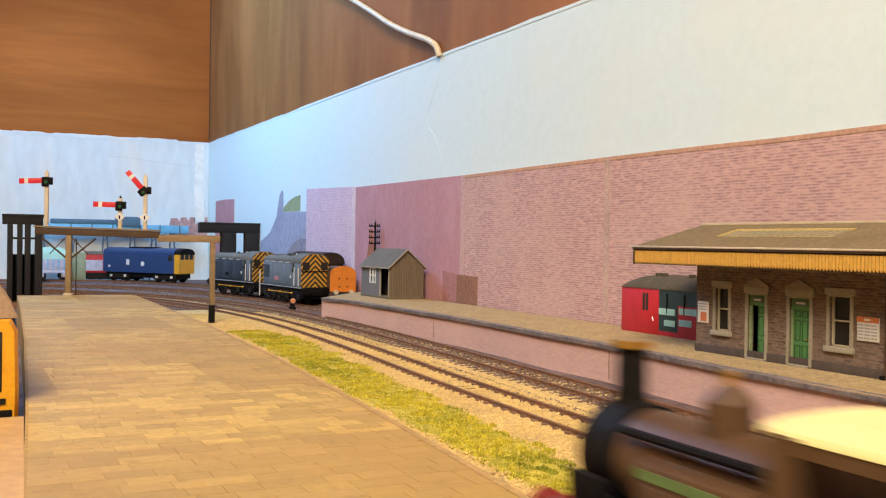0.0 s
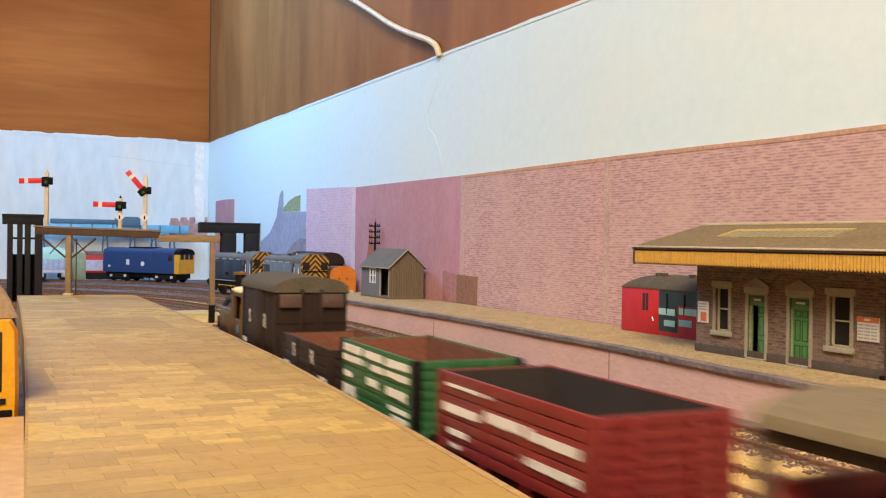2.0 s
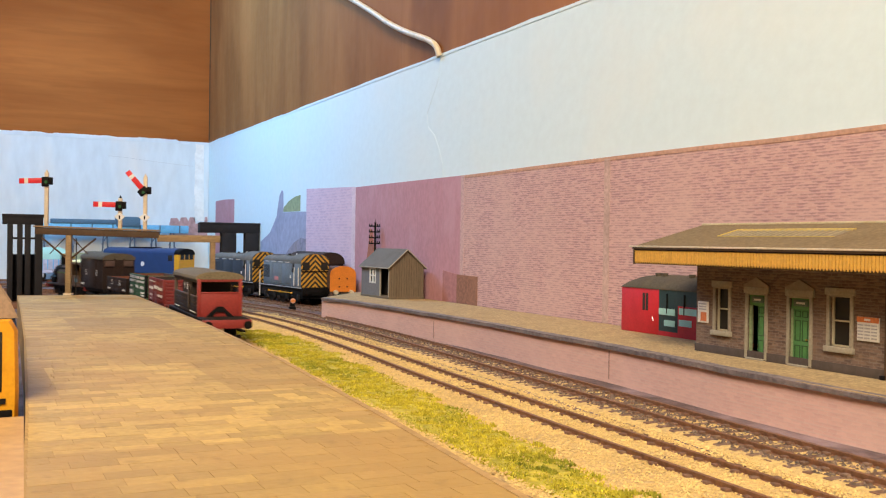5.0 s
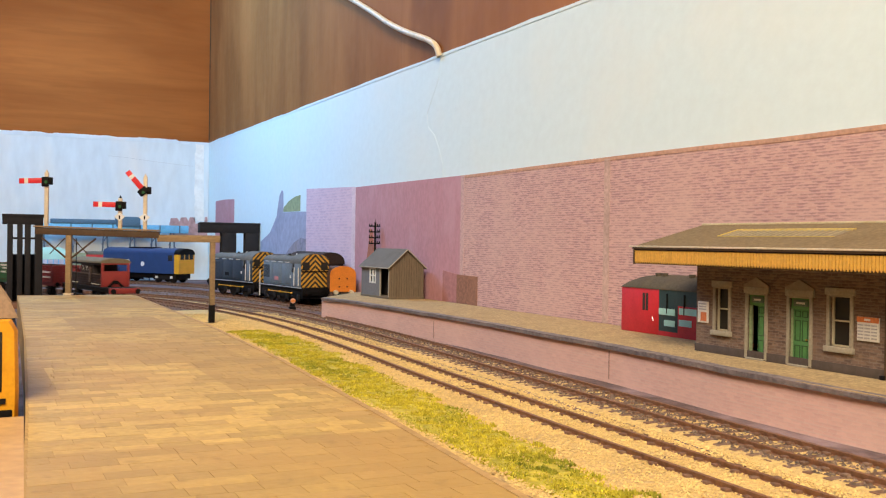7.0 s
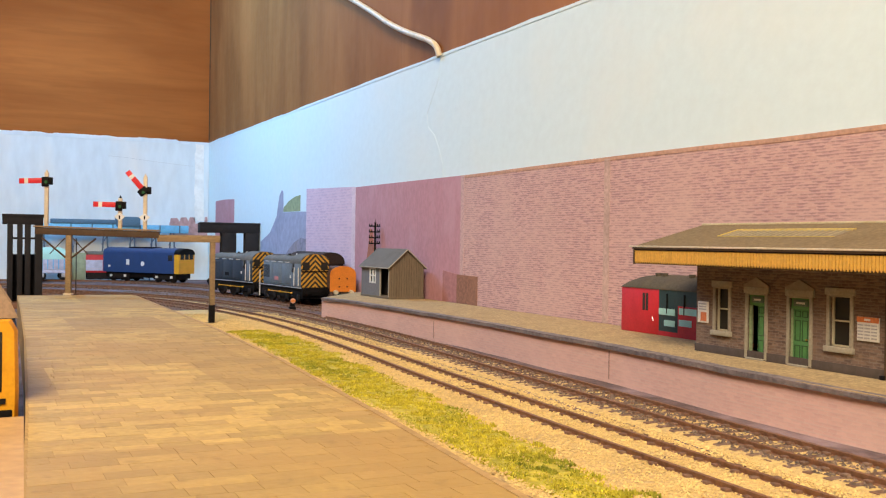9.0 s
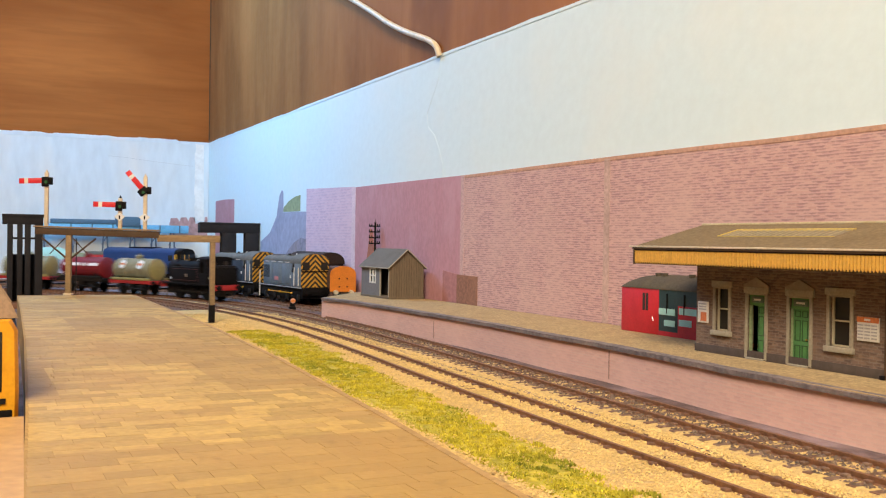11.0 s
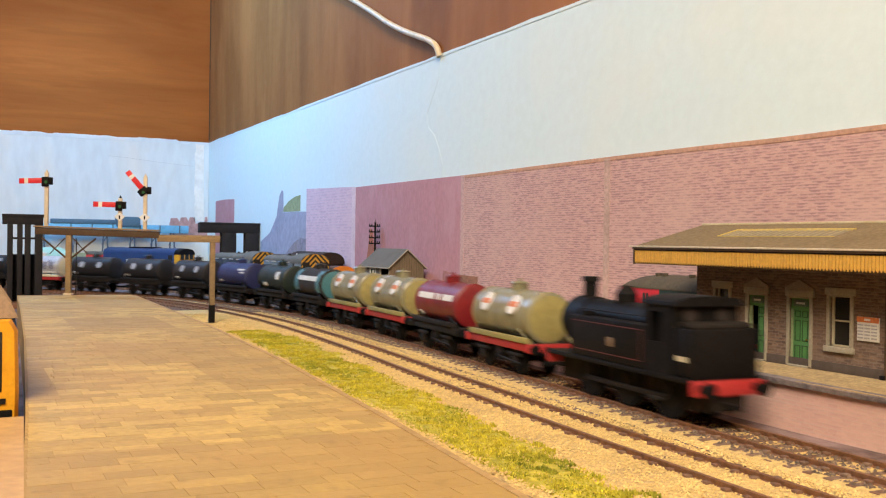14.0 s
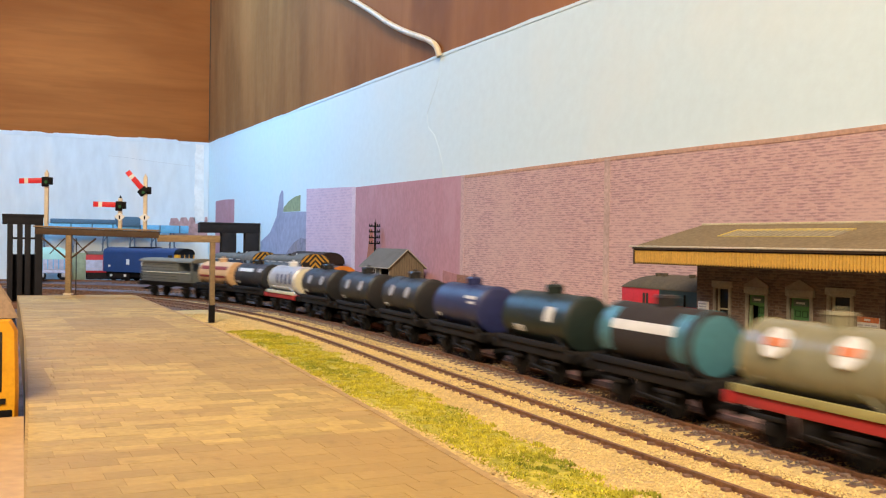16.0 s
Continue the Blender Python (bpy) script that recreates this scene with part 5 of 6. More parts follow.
def goods_van():
    v = thing("goods_van", "dark brown boarded goods van with white letters", "goods van", "goods train")
    half = 33.5
    running_gear(v, half, (-19, 19))
    part("body", box(bmesh.new(), -half, half, -14.2, 14.2, 15, 43.0, 0.3), M_brown, v, "dark brown boarded body")
    prof = arch(30.4, 42.2, 43.0, 5.4)
    part("roof", prism(bmesh.new(), prof, "x", -half - 0.9, half + 0.9), M_roof, v, "grey-brown arched roof")
    for s in (-1, 1):
        part("end_panel", prism(bmesh.new(), arch(28.2, 30, 42.8, 4.9), "x", s * half - 0.3, s * half + 0.35), M_brown, v)
        for y in (-8.6, 8.6):
            part("end_vent", box(bmesh.new(), s * (half + 0.9) - 0.9, s * (half + 0.9) + 0.9, y - 4.4, y + 4.4, 36.2, 41.6, 0.4), mat("vent_hood", (0.085, 0.05, 0.04), 0.7) if "vent_hood" not in bpy.data.materials else bpy.data.materials["vent_hood"], v, "paler end ventilator hood")
        for y in (-4, 4):
            part("end_stanchion", box(bmesh.new(), s * (half + 0.6) - 0.5, s * (half + 0.6) + 0.5, y - 0.8, y + 0.8, 15, 43.5, 0.1), M_brown, v)
        for x in (-half + 0.8, -11, 11, half - 0.8):
            part("side_post", box(bmesh.new(), x - 0.9, x + 0.9, s * 14.4 - 0.3, s * 14.4 + 0.3, 15, 42.8, 0.1), M_brown, v)
        for k in range(9):
            part("board_joint", box(bmesh.new(), -half, half, s * 14.22 - 0.06, s * 14.22 + 0.06, 17.5 + k * 2.8, 17.64 + k * 2.8), M_black, v)
        part("door", box(bmesh.new(), -10.5, 10.5, s * 14.5 - 0.25, s * 14.5 + 0.25, 16, 42.4, 0.15), M_brown, v, "double doors")
        part("step", box(bmesh.new(), -10, 10, s * 15 - 1, s * 15 + 1, 9.5, 10.3), M_frame, v)
        left = s > 0
        letters("S", 8, M_letter, v, side(15.5 * s, s * 14.85, 29.5, left))
        letters("R", 8, M_letter, v, side(-15.5 * s, s * 14.85, 29.5, left))
        part("lettering", box(bmesh.new(), min(22 * s, 31 * s), max(22 * s, 31 * s), s * 14.85 - 0.1, s * 14.85 + 0.1, 17.6, 19.6), M_letter, v)
    return v


def brake_van():
    v = thing("brake_van", "dark brown brake van with red ends and open veranda", "brake van", "goods train")
    half = 68.0
    running_gear(v, half, (-32, 32), solebar=M_frame, depth=False)
    part("footplate", box(bmesh.new(), -half, half, -13.6, 13.6, 15.4, 16.8, 0.2), M_frame, v, "grimy black footplate")
    for s in (-1, 1):
        part("buffer_beam", box(bmesh.new(), s * (half + 0.6) - 0.8, s * (half + 0.6) + 0.8, -14.2, 14.2, 11.6, 16.6, 0.3), M_red, v, "red buffer beam")
    x0, x1 = -45.0, 45.0
    # cabin between two verandas
    part("cabin", box(bmesh.new(), -17, 16, -12.0, 12.0, 16.8, 39.2, 0.2), M_brown, v, "dark brown boarded cabin")
    part("roof", prism(bmesh.new(), arch(28.4, 38.9, 39.5, 4.0), "x", x0 - 1, x1 + 1), mat("brake_roof", (0.17, 0.14, 0.088), 0.85, var=0.25, stain=(0.23, 0.185, 0.11), spec=0.2), v, "buff-grey arched roof")
    tan = mat("worn_tan_frame", (0.10, 0.066, 0.045), 0.75, var=0.25)
    for s in (-1, 1):
        for k in range(5):
            z = 17 + k * 2.2
            part("side_plank", box(bmesh.new(), x0, -17, s * 12.5 - 0.5, s * 12.5 + 0.5, z, z + 2.05, 0.1), M_brown, v)
            part("side_plank", box(bmesh.new(), -16.8, x1, s * 12.5 - 0.5, s * 12.5 + 0.5, z, z + 2.05, 0.1), M_brown, v)
        part("top_rail", box(bmesh.new(), x0, x1, s * 12.6 - 0.7, s * 12.6 + 0.7, 28.0, 28.8, 0.15), tan, v, "worn tan rail")
        part("cornice", box(bmesh.new(), x0, x1, s * 12.4 - 0.6, s * 12.4 + 0.6, 36.8, 39.2, 0.1), M_brown, v)
        for x in (x0, x1):
            part("corner_post", box(bmesh.new(), x - 1.1, x + 1.1, s * 12.2 - 1.0, s * 12.2 + 1.0, 16.8, 39.2, 0.2), M_red if x < 0 else tan, v)
        part("ducket", box(bmesh.new(), -15, -10.5, s * 12.6 - 0.8, s * 12.6 + 0.8, 20, 34.5, 0.5), tan, v, "tan side lookout")
        part("lower_handrail", rod(bmesh.new(), (40, s * 13.4, 19), (22, s * 13.4, 19), 0.35, 6), M_cream, v)
        part("lower_handrail", rod(bmesh.new(), (-20, s * 13.4, 19), (-40, s * 13.4, 19), 0.35, 6), M_cream, v)
        part("handrail", rod(bmesh.new(), (-17.6, s * 13.3, 20), (-17.6, s * 13.3, 34), 0.3, 6), M_frame, v)
        part("step_board", box(bmesh.new(), -46, 46, s * 14.2 - 1.4, s * 14.2 + 1.4, 7.2, 8.2, 0.2), M_frame, v)
        left = s > 0
        letters("S", 6.4, M_letter, v, side(8.6 * s, s * 12.15, 33.0, left))
        letters("R", 6.4, M_letter, v, side(-1.5 * s, s * 12.15, 33.0, left))
    for x, s in ((x0, -1), (x1, 1)):
        part("end_sheet", box(bmesh.new(), x - 0.6, x + 0.6, -11.4, 11.4, 16.8, 30.8, 0.2), M_red, v, "red veranda end")
        part("end_cap_rail", box(bmesh.new(), x - 1.0, x + 1.0, -11.2, 11.2, 30.6, 31.4, 0.2), M_red, v)
        part("end_arch", prism(bmesh.new(), arch(25.4, 37.6, 38.9, 3.9), "x", x - 0.6, x + 0.6), M_red, v, "red end below the roof")
        bm = prism(bmesh.new(), [(-8, 16.9), (-4.4, 16.9), (-2.6, 19.6), (2.6, 19.6), (4.4, 16.9), (8, 16.9), (1.8, 22.8), (-1.8, 22.8)], "x", min(x + s * 0.6, x + s * 1.6), max(x + s * 0.6, x + s * 1.6))
        part("lamp_bracket", bm, M_black, v, "black arched bracket")
    part("partition", box(bmesh.new(), -18, -17, -11.9, 11.9, 16.8, 39), M_dark_in, v)
    part("inside_panel", box(bmesh.new(), 16, 16.8, -11.9, 11.9, 16.8, 39), M_wagon_red, v)
    part("brake_standard", rod(bmesh.new(), (-36, 4, 16.8), (-36, 4, 29), 0.7, 8), M_black, v)
    return v


def loco_wheels(v, axles, r, material):
    for x in axles:
        for s in (-1, 1):
            bm = rod(bmesh.new(), (x, s * 9.2, r), (x, s * 7.2, r), r, 28)
            rod(bm, (x, s * 7.4, r), (x, s * 6.8, r), r + 0.8, 28)
            w = part("driving_wheel", bm, material, v)
            part("wheel_boss", rod(bmesh.new(), (x, s * 10.2, r), (x, s * 9.0, r), r * 0.3, 14), M_frame, w)
    for s in (-1, 1):
        part("coupling_rod", box(bmesh.new(), min(axles) - 1.5, max(axles) + 1.5, s * 10.6 - 0.4, s * 10.6 + 0.4, r - 3.2, r - 1.2, 0.2), M_frame, v)


def loco_ends(v, front, back, beam):
    for x, s in ((front, 1), (back, -1)):
        part("buffer_beam", box(bmesh.new(), x - 0.8, x + 0.8, -15, 15, 11, 16.4, 0.3), beam, v, "red buffer beam")
        for y in (-11.5, 11.5):
            bm = rod(bmesh.new(), (x, y, 13.8), (x + s * 5, y, 13.8), 1.5, 12, 1.1)
            rod(bm, (x + s * 5, y, 13.8), (x + s * 5.8, y, 13.8), 2.8, 16)
            part("buffer", bm, M_red if beam is M_red else M_black, v)
        part("coupling", box(bmesh.new(), min(x, x + s * 6.5), max(x, x + s * 6.5), -1.6, 1.6, 6.6, 8.4, 0.3), M_black, v)


def ochre_loco():
    v = thing("tank_engine", "ochre and brown tank engine with a cream cab roof", "locomotive", "goods train")
    part("frames", box(bmesh.new(), -46, 46, -8, 8, 5, 14.5), M_frame, v)
    part("footplate", box(bmesh.new(), -47, 47, -15, 15, 14.2, 15.8, 0.2), mat("footplate_brown", (0.07, 0.035, 0.02), 0.55), v)
    loco_wheels(v, (-26, 0, 25), 8.6, M_frame)
    loco_ends(v, 47, -47, M_red)
    part("boiler", rod(bmesh.new(), (-8, 0, 25), (35, 0, 25), 8.6, 28), M_ochre, v, "dark ochre boiler")
    part("smokebox", rod(bmesh.new(), (34, 0, 25), (44.5, 0, 25), 9.2, 28), M_black, v)
    part("smokebox_door", rod(bmesh.new(), (44.5, 0, 25), (46, 0, 25), 7.6, 24, 6.2), M_black, v)
    chim = part("chimney", rod(bmesh.new(), (41, 0, 33), (41, 0, 44), 3.0, 18, 2.7), M_black, v)
    part("chimney_cap", rod(bmesh.new(), (41, 0, 44), (41, 0, 45.4), 3.7, 18), M_brass, chim, "copper chimney cap")
    bm = rod(bmesh.new(), (14, 0, 32), (14, 0, 38), 4.2, 18)
    rod(bm, (14, 0, 38), (14, 0, 40.5), 4.2, 18, 1.8)
    part("dome", bm, M_ochre, v)
    part("safety_valve", rod(bmesh.new(), (14, 0, 40), (14, 0, 43), 1.1, 10), M_brass, v)
    for s in (-1, 1):
        part("side_tank", box(bmesh.new(), -8, 19, s * 12 - 2.9, s * 12 + 2.9, 15.8, 28.6, 0.6), M_ochre, v, "dark ochre side tank")
        part("tank_panel", box(bmesh.new(), -5, 16, s * 15 - 0.2, s * 15 + 0.2, 17.6, 25.4, 0.1), M_ochre, v, "ochre side panel")
        part("tank_lining", box(bmesh.new(), -7, 18, s * 15 - 0.12, s * 15 + 0.12, 26.2, 27.8), M_olive_line, v, "green lining band")
        part("pump_pipe", rod(bmesh.new(), (-6, s * 8.6, 31), (31, s * 8.6, 31), 0.8, 8), M_black, v)
        part("wing_plate", box(bmesh.new(), 34, 44, s * 10.5 - 1.2, s * 10.5 + 1.2, 15.8, 22, 0.5), M_black, v)
        bm = box(bmesh.new(), -39, -35, s * 13.2 - 0.6, s * 13.6 + 0.6, 15.8, 38.5)
        box(bm, -15, -10, s * 13.2 - 0.6, s * 13.6 + 0.6, 15.8, 38.5)
        box(bm, -35, -15, s * 13.2 - 0.6, s * 13.2 + 0.6, 15.8, 25)
        box(bm, -35, -15, s * 13.2 - 0.6, s * 13.2 + 0.6, 36, 38.5)
        part("cab_side", bm, M_ochre, v, "ochre cab side")
        part("cab_handrail", rod(bmesh.new(), (-35.5, s * 14.4, 18), (-35.5, s * 14.4, 33), 0.35, 6), M_brass, v)
        part("number_plate", rod(bmesh.new(), (-25, s * 13.7, 20.4), (-25, s * 14.1, 20.4), 2.2, 16), mat("plate_blue", (0.10, 0.25, 0.34), 0.5) if s < 0 else bpy.data.materials["plate_blue"], v)
    part("cab_front", box(bmesh.new(), -10.6, -9.6, -13, 13.4, 15.8, 38.5), M_ochre, v)
    part("cab_back", box(bmesh.new(), -40, -39, -13, 13, 15.8, 38.5), M_orange_brown, v, "reddish-orange cab back")
    for y in (-7, 7):
        part("cab_window", rod(bmesh.new(), (-40.4, y, 33.5), (-39.8, y, 33.5), 2.8, 16), M_dark_in, v)
    part("cab_roof", prism(bmesh.new(), arch(28, 38.0, 38.4, 2.2), "x", -41, -9), mat("roof_cream", (0.80, 0.72, 0.34), 0.55, var=0.06), v, "cream arched cab roof")
    part("bunker", box(bmesh.new(), -46, -40, -13.4, 13.4, 15.8, 28, 0.5), M_orange_brown, v, "reddish-orange bunker")
    part("bunker_lining", box(bmesh.new(), -46.2, -45.9, -13.0, 13.0, 24.6, 26.0), M_olive, v)
    part("coal", box(bmesh.new(), -45, -40.2, -12.4, 12.4, 27.4, 29.4, 0.8), M_black, v)
    return v


M_olive_line = mat("green_lining", (0.10, 0.17, 0.06), 0.5)
M_orange_brown = mat("reddish_ochre", (0.20, 0.062, 0.026), 0.5, var=0.15)


def black_loco():
    v = thing("tank_engine", "black side-tank engine running bunker first with red buffer beams", "locomotive", "tank train")
    part("frames", box(bmesh.new(), -55, 49, -8, 8, 5, 15), M_frame, v)
    part("footplate", box(bmesh.new(), -56, 50, -15, 15, 15, 16.8, 0.2), M_black, v)
    loco_wheels(v, (-28, 0, 28), 10.0, M_black)
    loco_ends(v, 50, -56, M_sole_red)
    part("boiler", rod(bmesh.new(), (20, 0, 30), (-38, 0, 30), 9.8, 28), M_black, v)
    part("smokebox", rod(bmesh.new(), (-38, 0, 30), (-52, 0, 30), 10.4, 28), M_black, v)
    part("smokebox_door", rod(bmesh.new(), (-52, 0, 30), (-54, 0, 30), 8.6, 24, 6.5), M_black, v)
    bm = rod(bmesh.new(), (-45, 0, 39), (-45, 0, 47), 3.3, 18, 3.0)
    rod(bm, (-45, 0, 47), (-45, 0, 49), 4.1, 18, 3.7)
    part("chimney", bm, M_black, v)
    bm = rod(bmesh.new(), (-16, 0, 38), (-16, 0, 43), 4.6, 18)
    rod(bm, (-16, 0, 43), (-16, 0, 46.4), 4.6, 18, 2.2)
    part("dome", bm, M_black, v)
    for s in (-1, 1):
        part("side_tank", box(bmesh.new(), -36, 20, s * 11.4 - 3.4, s * 11.4 + 3.4, 16.8, 33.4, 0.7), M_black, v)
        part("tank_lining", box(bmesh.new(), -34, 18, s * 14.85 - 0.06, s * 14.85 + 0.06, 31.2, 31.5), M_red_line, v, "thin red lining")
        part("tank_lining", box(bmesh.new(), -34, 18, s * 14.85 - 0.06, s * 14.85 + 0.06, 19.6, 19.9), M_red_line, v)
        part("tank_lining", box(bmesh.new(), 17.7, 18, s * 14.85 - 0.06, s * 14.85 + 0.06, 19.9, 31.2), M_red_line, v)
        part("step", box(bmesh.new(), 24, 30, s * 14 - 1.2, s * 14 + 1.2, 7, 8, 0.2), M_frame, v)
        part("tank_filler", rod(bmesh.new(), (-28, s * 11, 33.2), (-28, s * 11, 35.4), 2.2, 12), M_black, v)
        part("crest", box(bmesh.new(), -5.6, -2.6, s * 14.9 - 0.12, s * 14.9 + 0.12, 23, 26.5, 0.1), mat("crest_gold", (0.30, 0.20, 0.12), 0.5) if s < 0 else bpy.data.materials["crest_gold"], v)
        bm = box(bmesh.new(), 20, 23, s * 14 - 0.6, s * 14 + 0.6, 16.8, 42)
        box(bm, 30, 37, s * 14 - 0.6, s * 14 + 0.6, 16.8, 42)
        box(bm, 23, 30, s * 14 - 0.6, s * 14 + 0.6, 16.8, 28)
        box(bm, 23, 30, s * 14 - 0.6, s * 14 + 0.6, 39, 42)
        part("cab_side", bm, M_black, v)
        part("bunker_plate", box(bmesh.new(), 40, 45, s * 14.1 - 0.2, s * 14.1 + 0.2, 22.4, 24.2), M_cream, v, "pale number strip")
        part("handrail", rod(bmesh.new(), (-36, s * 10.2, 36), (18, s * 10.2, 36), 0.35, 6), M_frame, v)
    part("cab_front", box(bmesh.new(), 19.4, 20.4, -13.8, 13.8, 16.8, 42), M_black, v)
    part("cab_back", box(bmesh.new(), 36.6, 37.4, -13.8, 13.8, 16.8, 42), M_black, v)
    for y in (-7, 7):
        part("cab_window", rod(bmesh.new(), (37.2, y, 38), (37.8, y, 38), 2.6, 16), M_dark_in, v)
    part("cab_roof", prism(bmesh.new(), arch(30.2, 41.4, 42, 3.0), "x", 18, 39.5), M_black, v)
    part("bunker", box(bmesh.new(), 37.4, 49.4, -14, 14, 16.8, 34, 0.8), M_black, v)
    part("coal", box(bmesh.new(), 38, 48.4, -12.6, 12.6, 33.4, 36, 1.2), M_frame, v)
    return v


M_red_line = mat("lining_red", (0.12, 0.025, 0.025), 0.5)


def tank_wagon(label, barrel, ends, marks, solebar=M_frame, dome=None, half=34.5, r=12.4):
    v = thing("tank_wagon", label, "tank wagon", "tank train")
    running_gear(v, half, (-18, 18), solebar=solebar, depth=False)
    zc = 27.6
    part("underframe", box(bmesh.new(), -half, half, -10.5, 10.5, 14.2, 16.0), M_frame, v)
    # Black block between the wheels stands in for the shade underneath
    part("brake_gear", box(bmesh.new(), -9, 9, -8.5, 8.5, 4.6, 14.2, 0.8), M_black, v)
    for s in (-1, 1):
        part("brake_hanger", prism(bmesh.new(), [(-5, 12.4), (5, 12.4), (0.8, 5.4), (-0.8, 5.4)], "y", s * 11 - 0.4, s * 11 + 0.4), M_frame, v)
        part("brake_lever", rod(bmesh.new(), (0, s * 12.2, 7.5), (26, s * 12.8, 6.2), 0.45, 6), M_frame, v)
    rings = []
    L = half - 3.2
    prof = ((-L - 1.6, 0.30), (-L - 1.2, 0.62), (-L - 0.5, 0.88), (-L + 0.5, 1.0), (L - 0.5, 1.0), (L + 0.5, 0.88), (L + 1.2, 0.62), (L + 1.6, 0.30))
    for x, k in prof:
        rings.append([(x, r * k * math.cos(a), zc + r * k * math.sin(a)) for a in np.linspace(0, 2 * math.pi, 33)[:-1]])
    part("barrel", shell(bmesh.new(), rings[2:-2]), barrel, v)
    for rr in (rings[:3], rings[-3:]):
        part("barrel_end", shell(bmesh.new(), rr), ends, v)
    for x in (-L + 1.5, -L * 0.35, L * 0.35, L - 1.5):
        part("barrel_seam", rod(bmesh.new(), (x - 0.3, 0, zc), (x + 0.3, 0, zc), r + 0.18, 32), barrel if abs(x) < L * 0.5 else ends, v)
    bm = rod(bmesh.new(), (0, 0, zc + r - 1), (0, 0, zc + r + 3.0), 4.2, 18)
    rod(bm, (0, 0, zc + r + 3.0), (0, 0, zc + r + 4.0), 4.6, 18, 3.6)
    d = part("dome", bm, dome or barrel, v)
    part("valve", rod(bmesh.new(), (0, 0, zc + r + 4), (0, 0, zc + r + 5.6), 0.9, 8), dome or barrel, d)
    for s in (-1, 1):
        part("end_stay", rod(bmesh.new(), (s * (half - 0.5), 10.5, 16), (s * (L - 10), 11.6, 22), 0.5, 6), barrel if solebar is M_sole_red else M_frame, v)
        part("end_stay", rod(bmesh.new(), (s * (half - 0.5), -10.5, 16), (s * (L - 10), -11.6, 22), 0.5, 6), barrel if solebar is M_sole_red else M_frame, v)
        part("cradle", box(bmesh.new(), s * 20 - 1.5, s * 20 + 1.5, -10, 10, 15.8, 19.4, 0.2), M_frame, v)
        part("saddle_board", box(bmesh.new(), -half + 1, half - 1, s * 12.2 - 0.9, s * 12.2 + 0.9, 16.0, 18.6, 0.2), ends if solebar is M_sole_red else M_frame, v)
    for kind, x0, x1, a0, a1, m_ in marks:
        for s in (-1, 1):
            if kind == "bar":
                xs = sorted((-s * x0, -s * x1))
                pts = [(s * (r + (0.7 if m_ is M_poster_orange else 0.25)) * math.cos(a), zc + (r + (0.7 if m_ is M_poster_orange else 0.25)) * math.sin(a)) for a in np.linspace(radians(a0), radians(a1), 6)]
                pin = [(s * (r - 0.3) * math.cos(a), zc + (r - 0.3) * math.sin(a)) for a in np.linspace(radians(a1), radians(a0), 6)]
                part("marking", prism(bmesh.new(), pts + pin, "x", *xs), m_, v)
            else:
                a = radians(a0)
                c = Vector((-s * x0, s * r * math.cos(a), zc + r * math.sin(a)))
                n_ = Vector((0, s * math.cos(a), math.sin(a)))
                part("round_marking", rod(bmesh.new(), c - n_ * 0.9, c + n_ * (0.35 + 0.15 * a1), x1, 20), m_, v)
    return v


def end_brake():
    v = thing("brake_van", "grey brake van with a long open veranda at the train's end", "brake van", "tank train")
    half = 48.0
    running_gear(v, half, (-30, 30), depth=False)
    part("footplate", box(bmesh.new(), -half, half, -14.4, 14.4, 15.4, 16.8, 0.2), M_frame, v)
    part("body", box(bmesh.new(), -half + 1, half - 26, -13.8, 13.8, 16.8, 38, 0.3), M_greyvan, v, "grey boarded cabin")
    for s in (-1, 1):
        part("veranda_side", box(bmesh.new(), half - 26, half - 1, s * 13.4 - 0.4, s * 13.4 + 0.4, 16.8, 28.5, 0.1), M_greyvan, v)
        part("handrail", rod(bmesh.new(), (-40, s * 14.3, 26.5), (half - 4, s * 14.3, 26.5), 0.4, 6), M_cream, v)
        part("post", box(bmesh.new(), half - 2.4, half - 0.8, s * 13 - 0.8, s * 13 + 0.8, 16.8, 38), M_greyvan, v)
        for k in range(6):
            part("board_joint", box(bmesh.new(), -half + 1, half - 26, s * 13.82 - 0.06, s * 13.82 + 0.06, 19.5 + k * 3, 19.75 + k * 3), M_black, v)
    part("end_sheet", box(bmesh.new(), half - 1.6, half - 0.8, -13, 13, 16.8, 28.5), M_greyvan, v)
    part("roof", prism(bmesh.new(), arch(30.4, 37.4, 38, 3.8), "x", -half - 0.5, half + 0.5), mat("brake_roof_grey", (0.20, 0.18, 0.13), 0.8), v, "buff-grey arched roof")
    return v


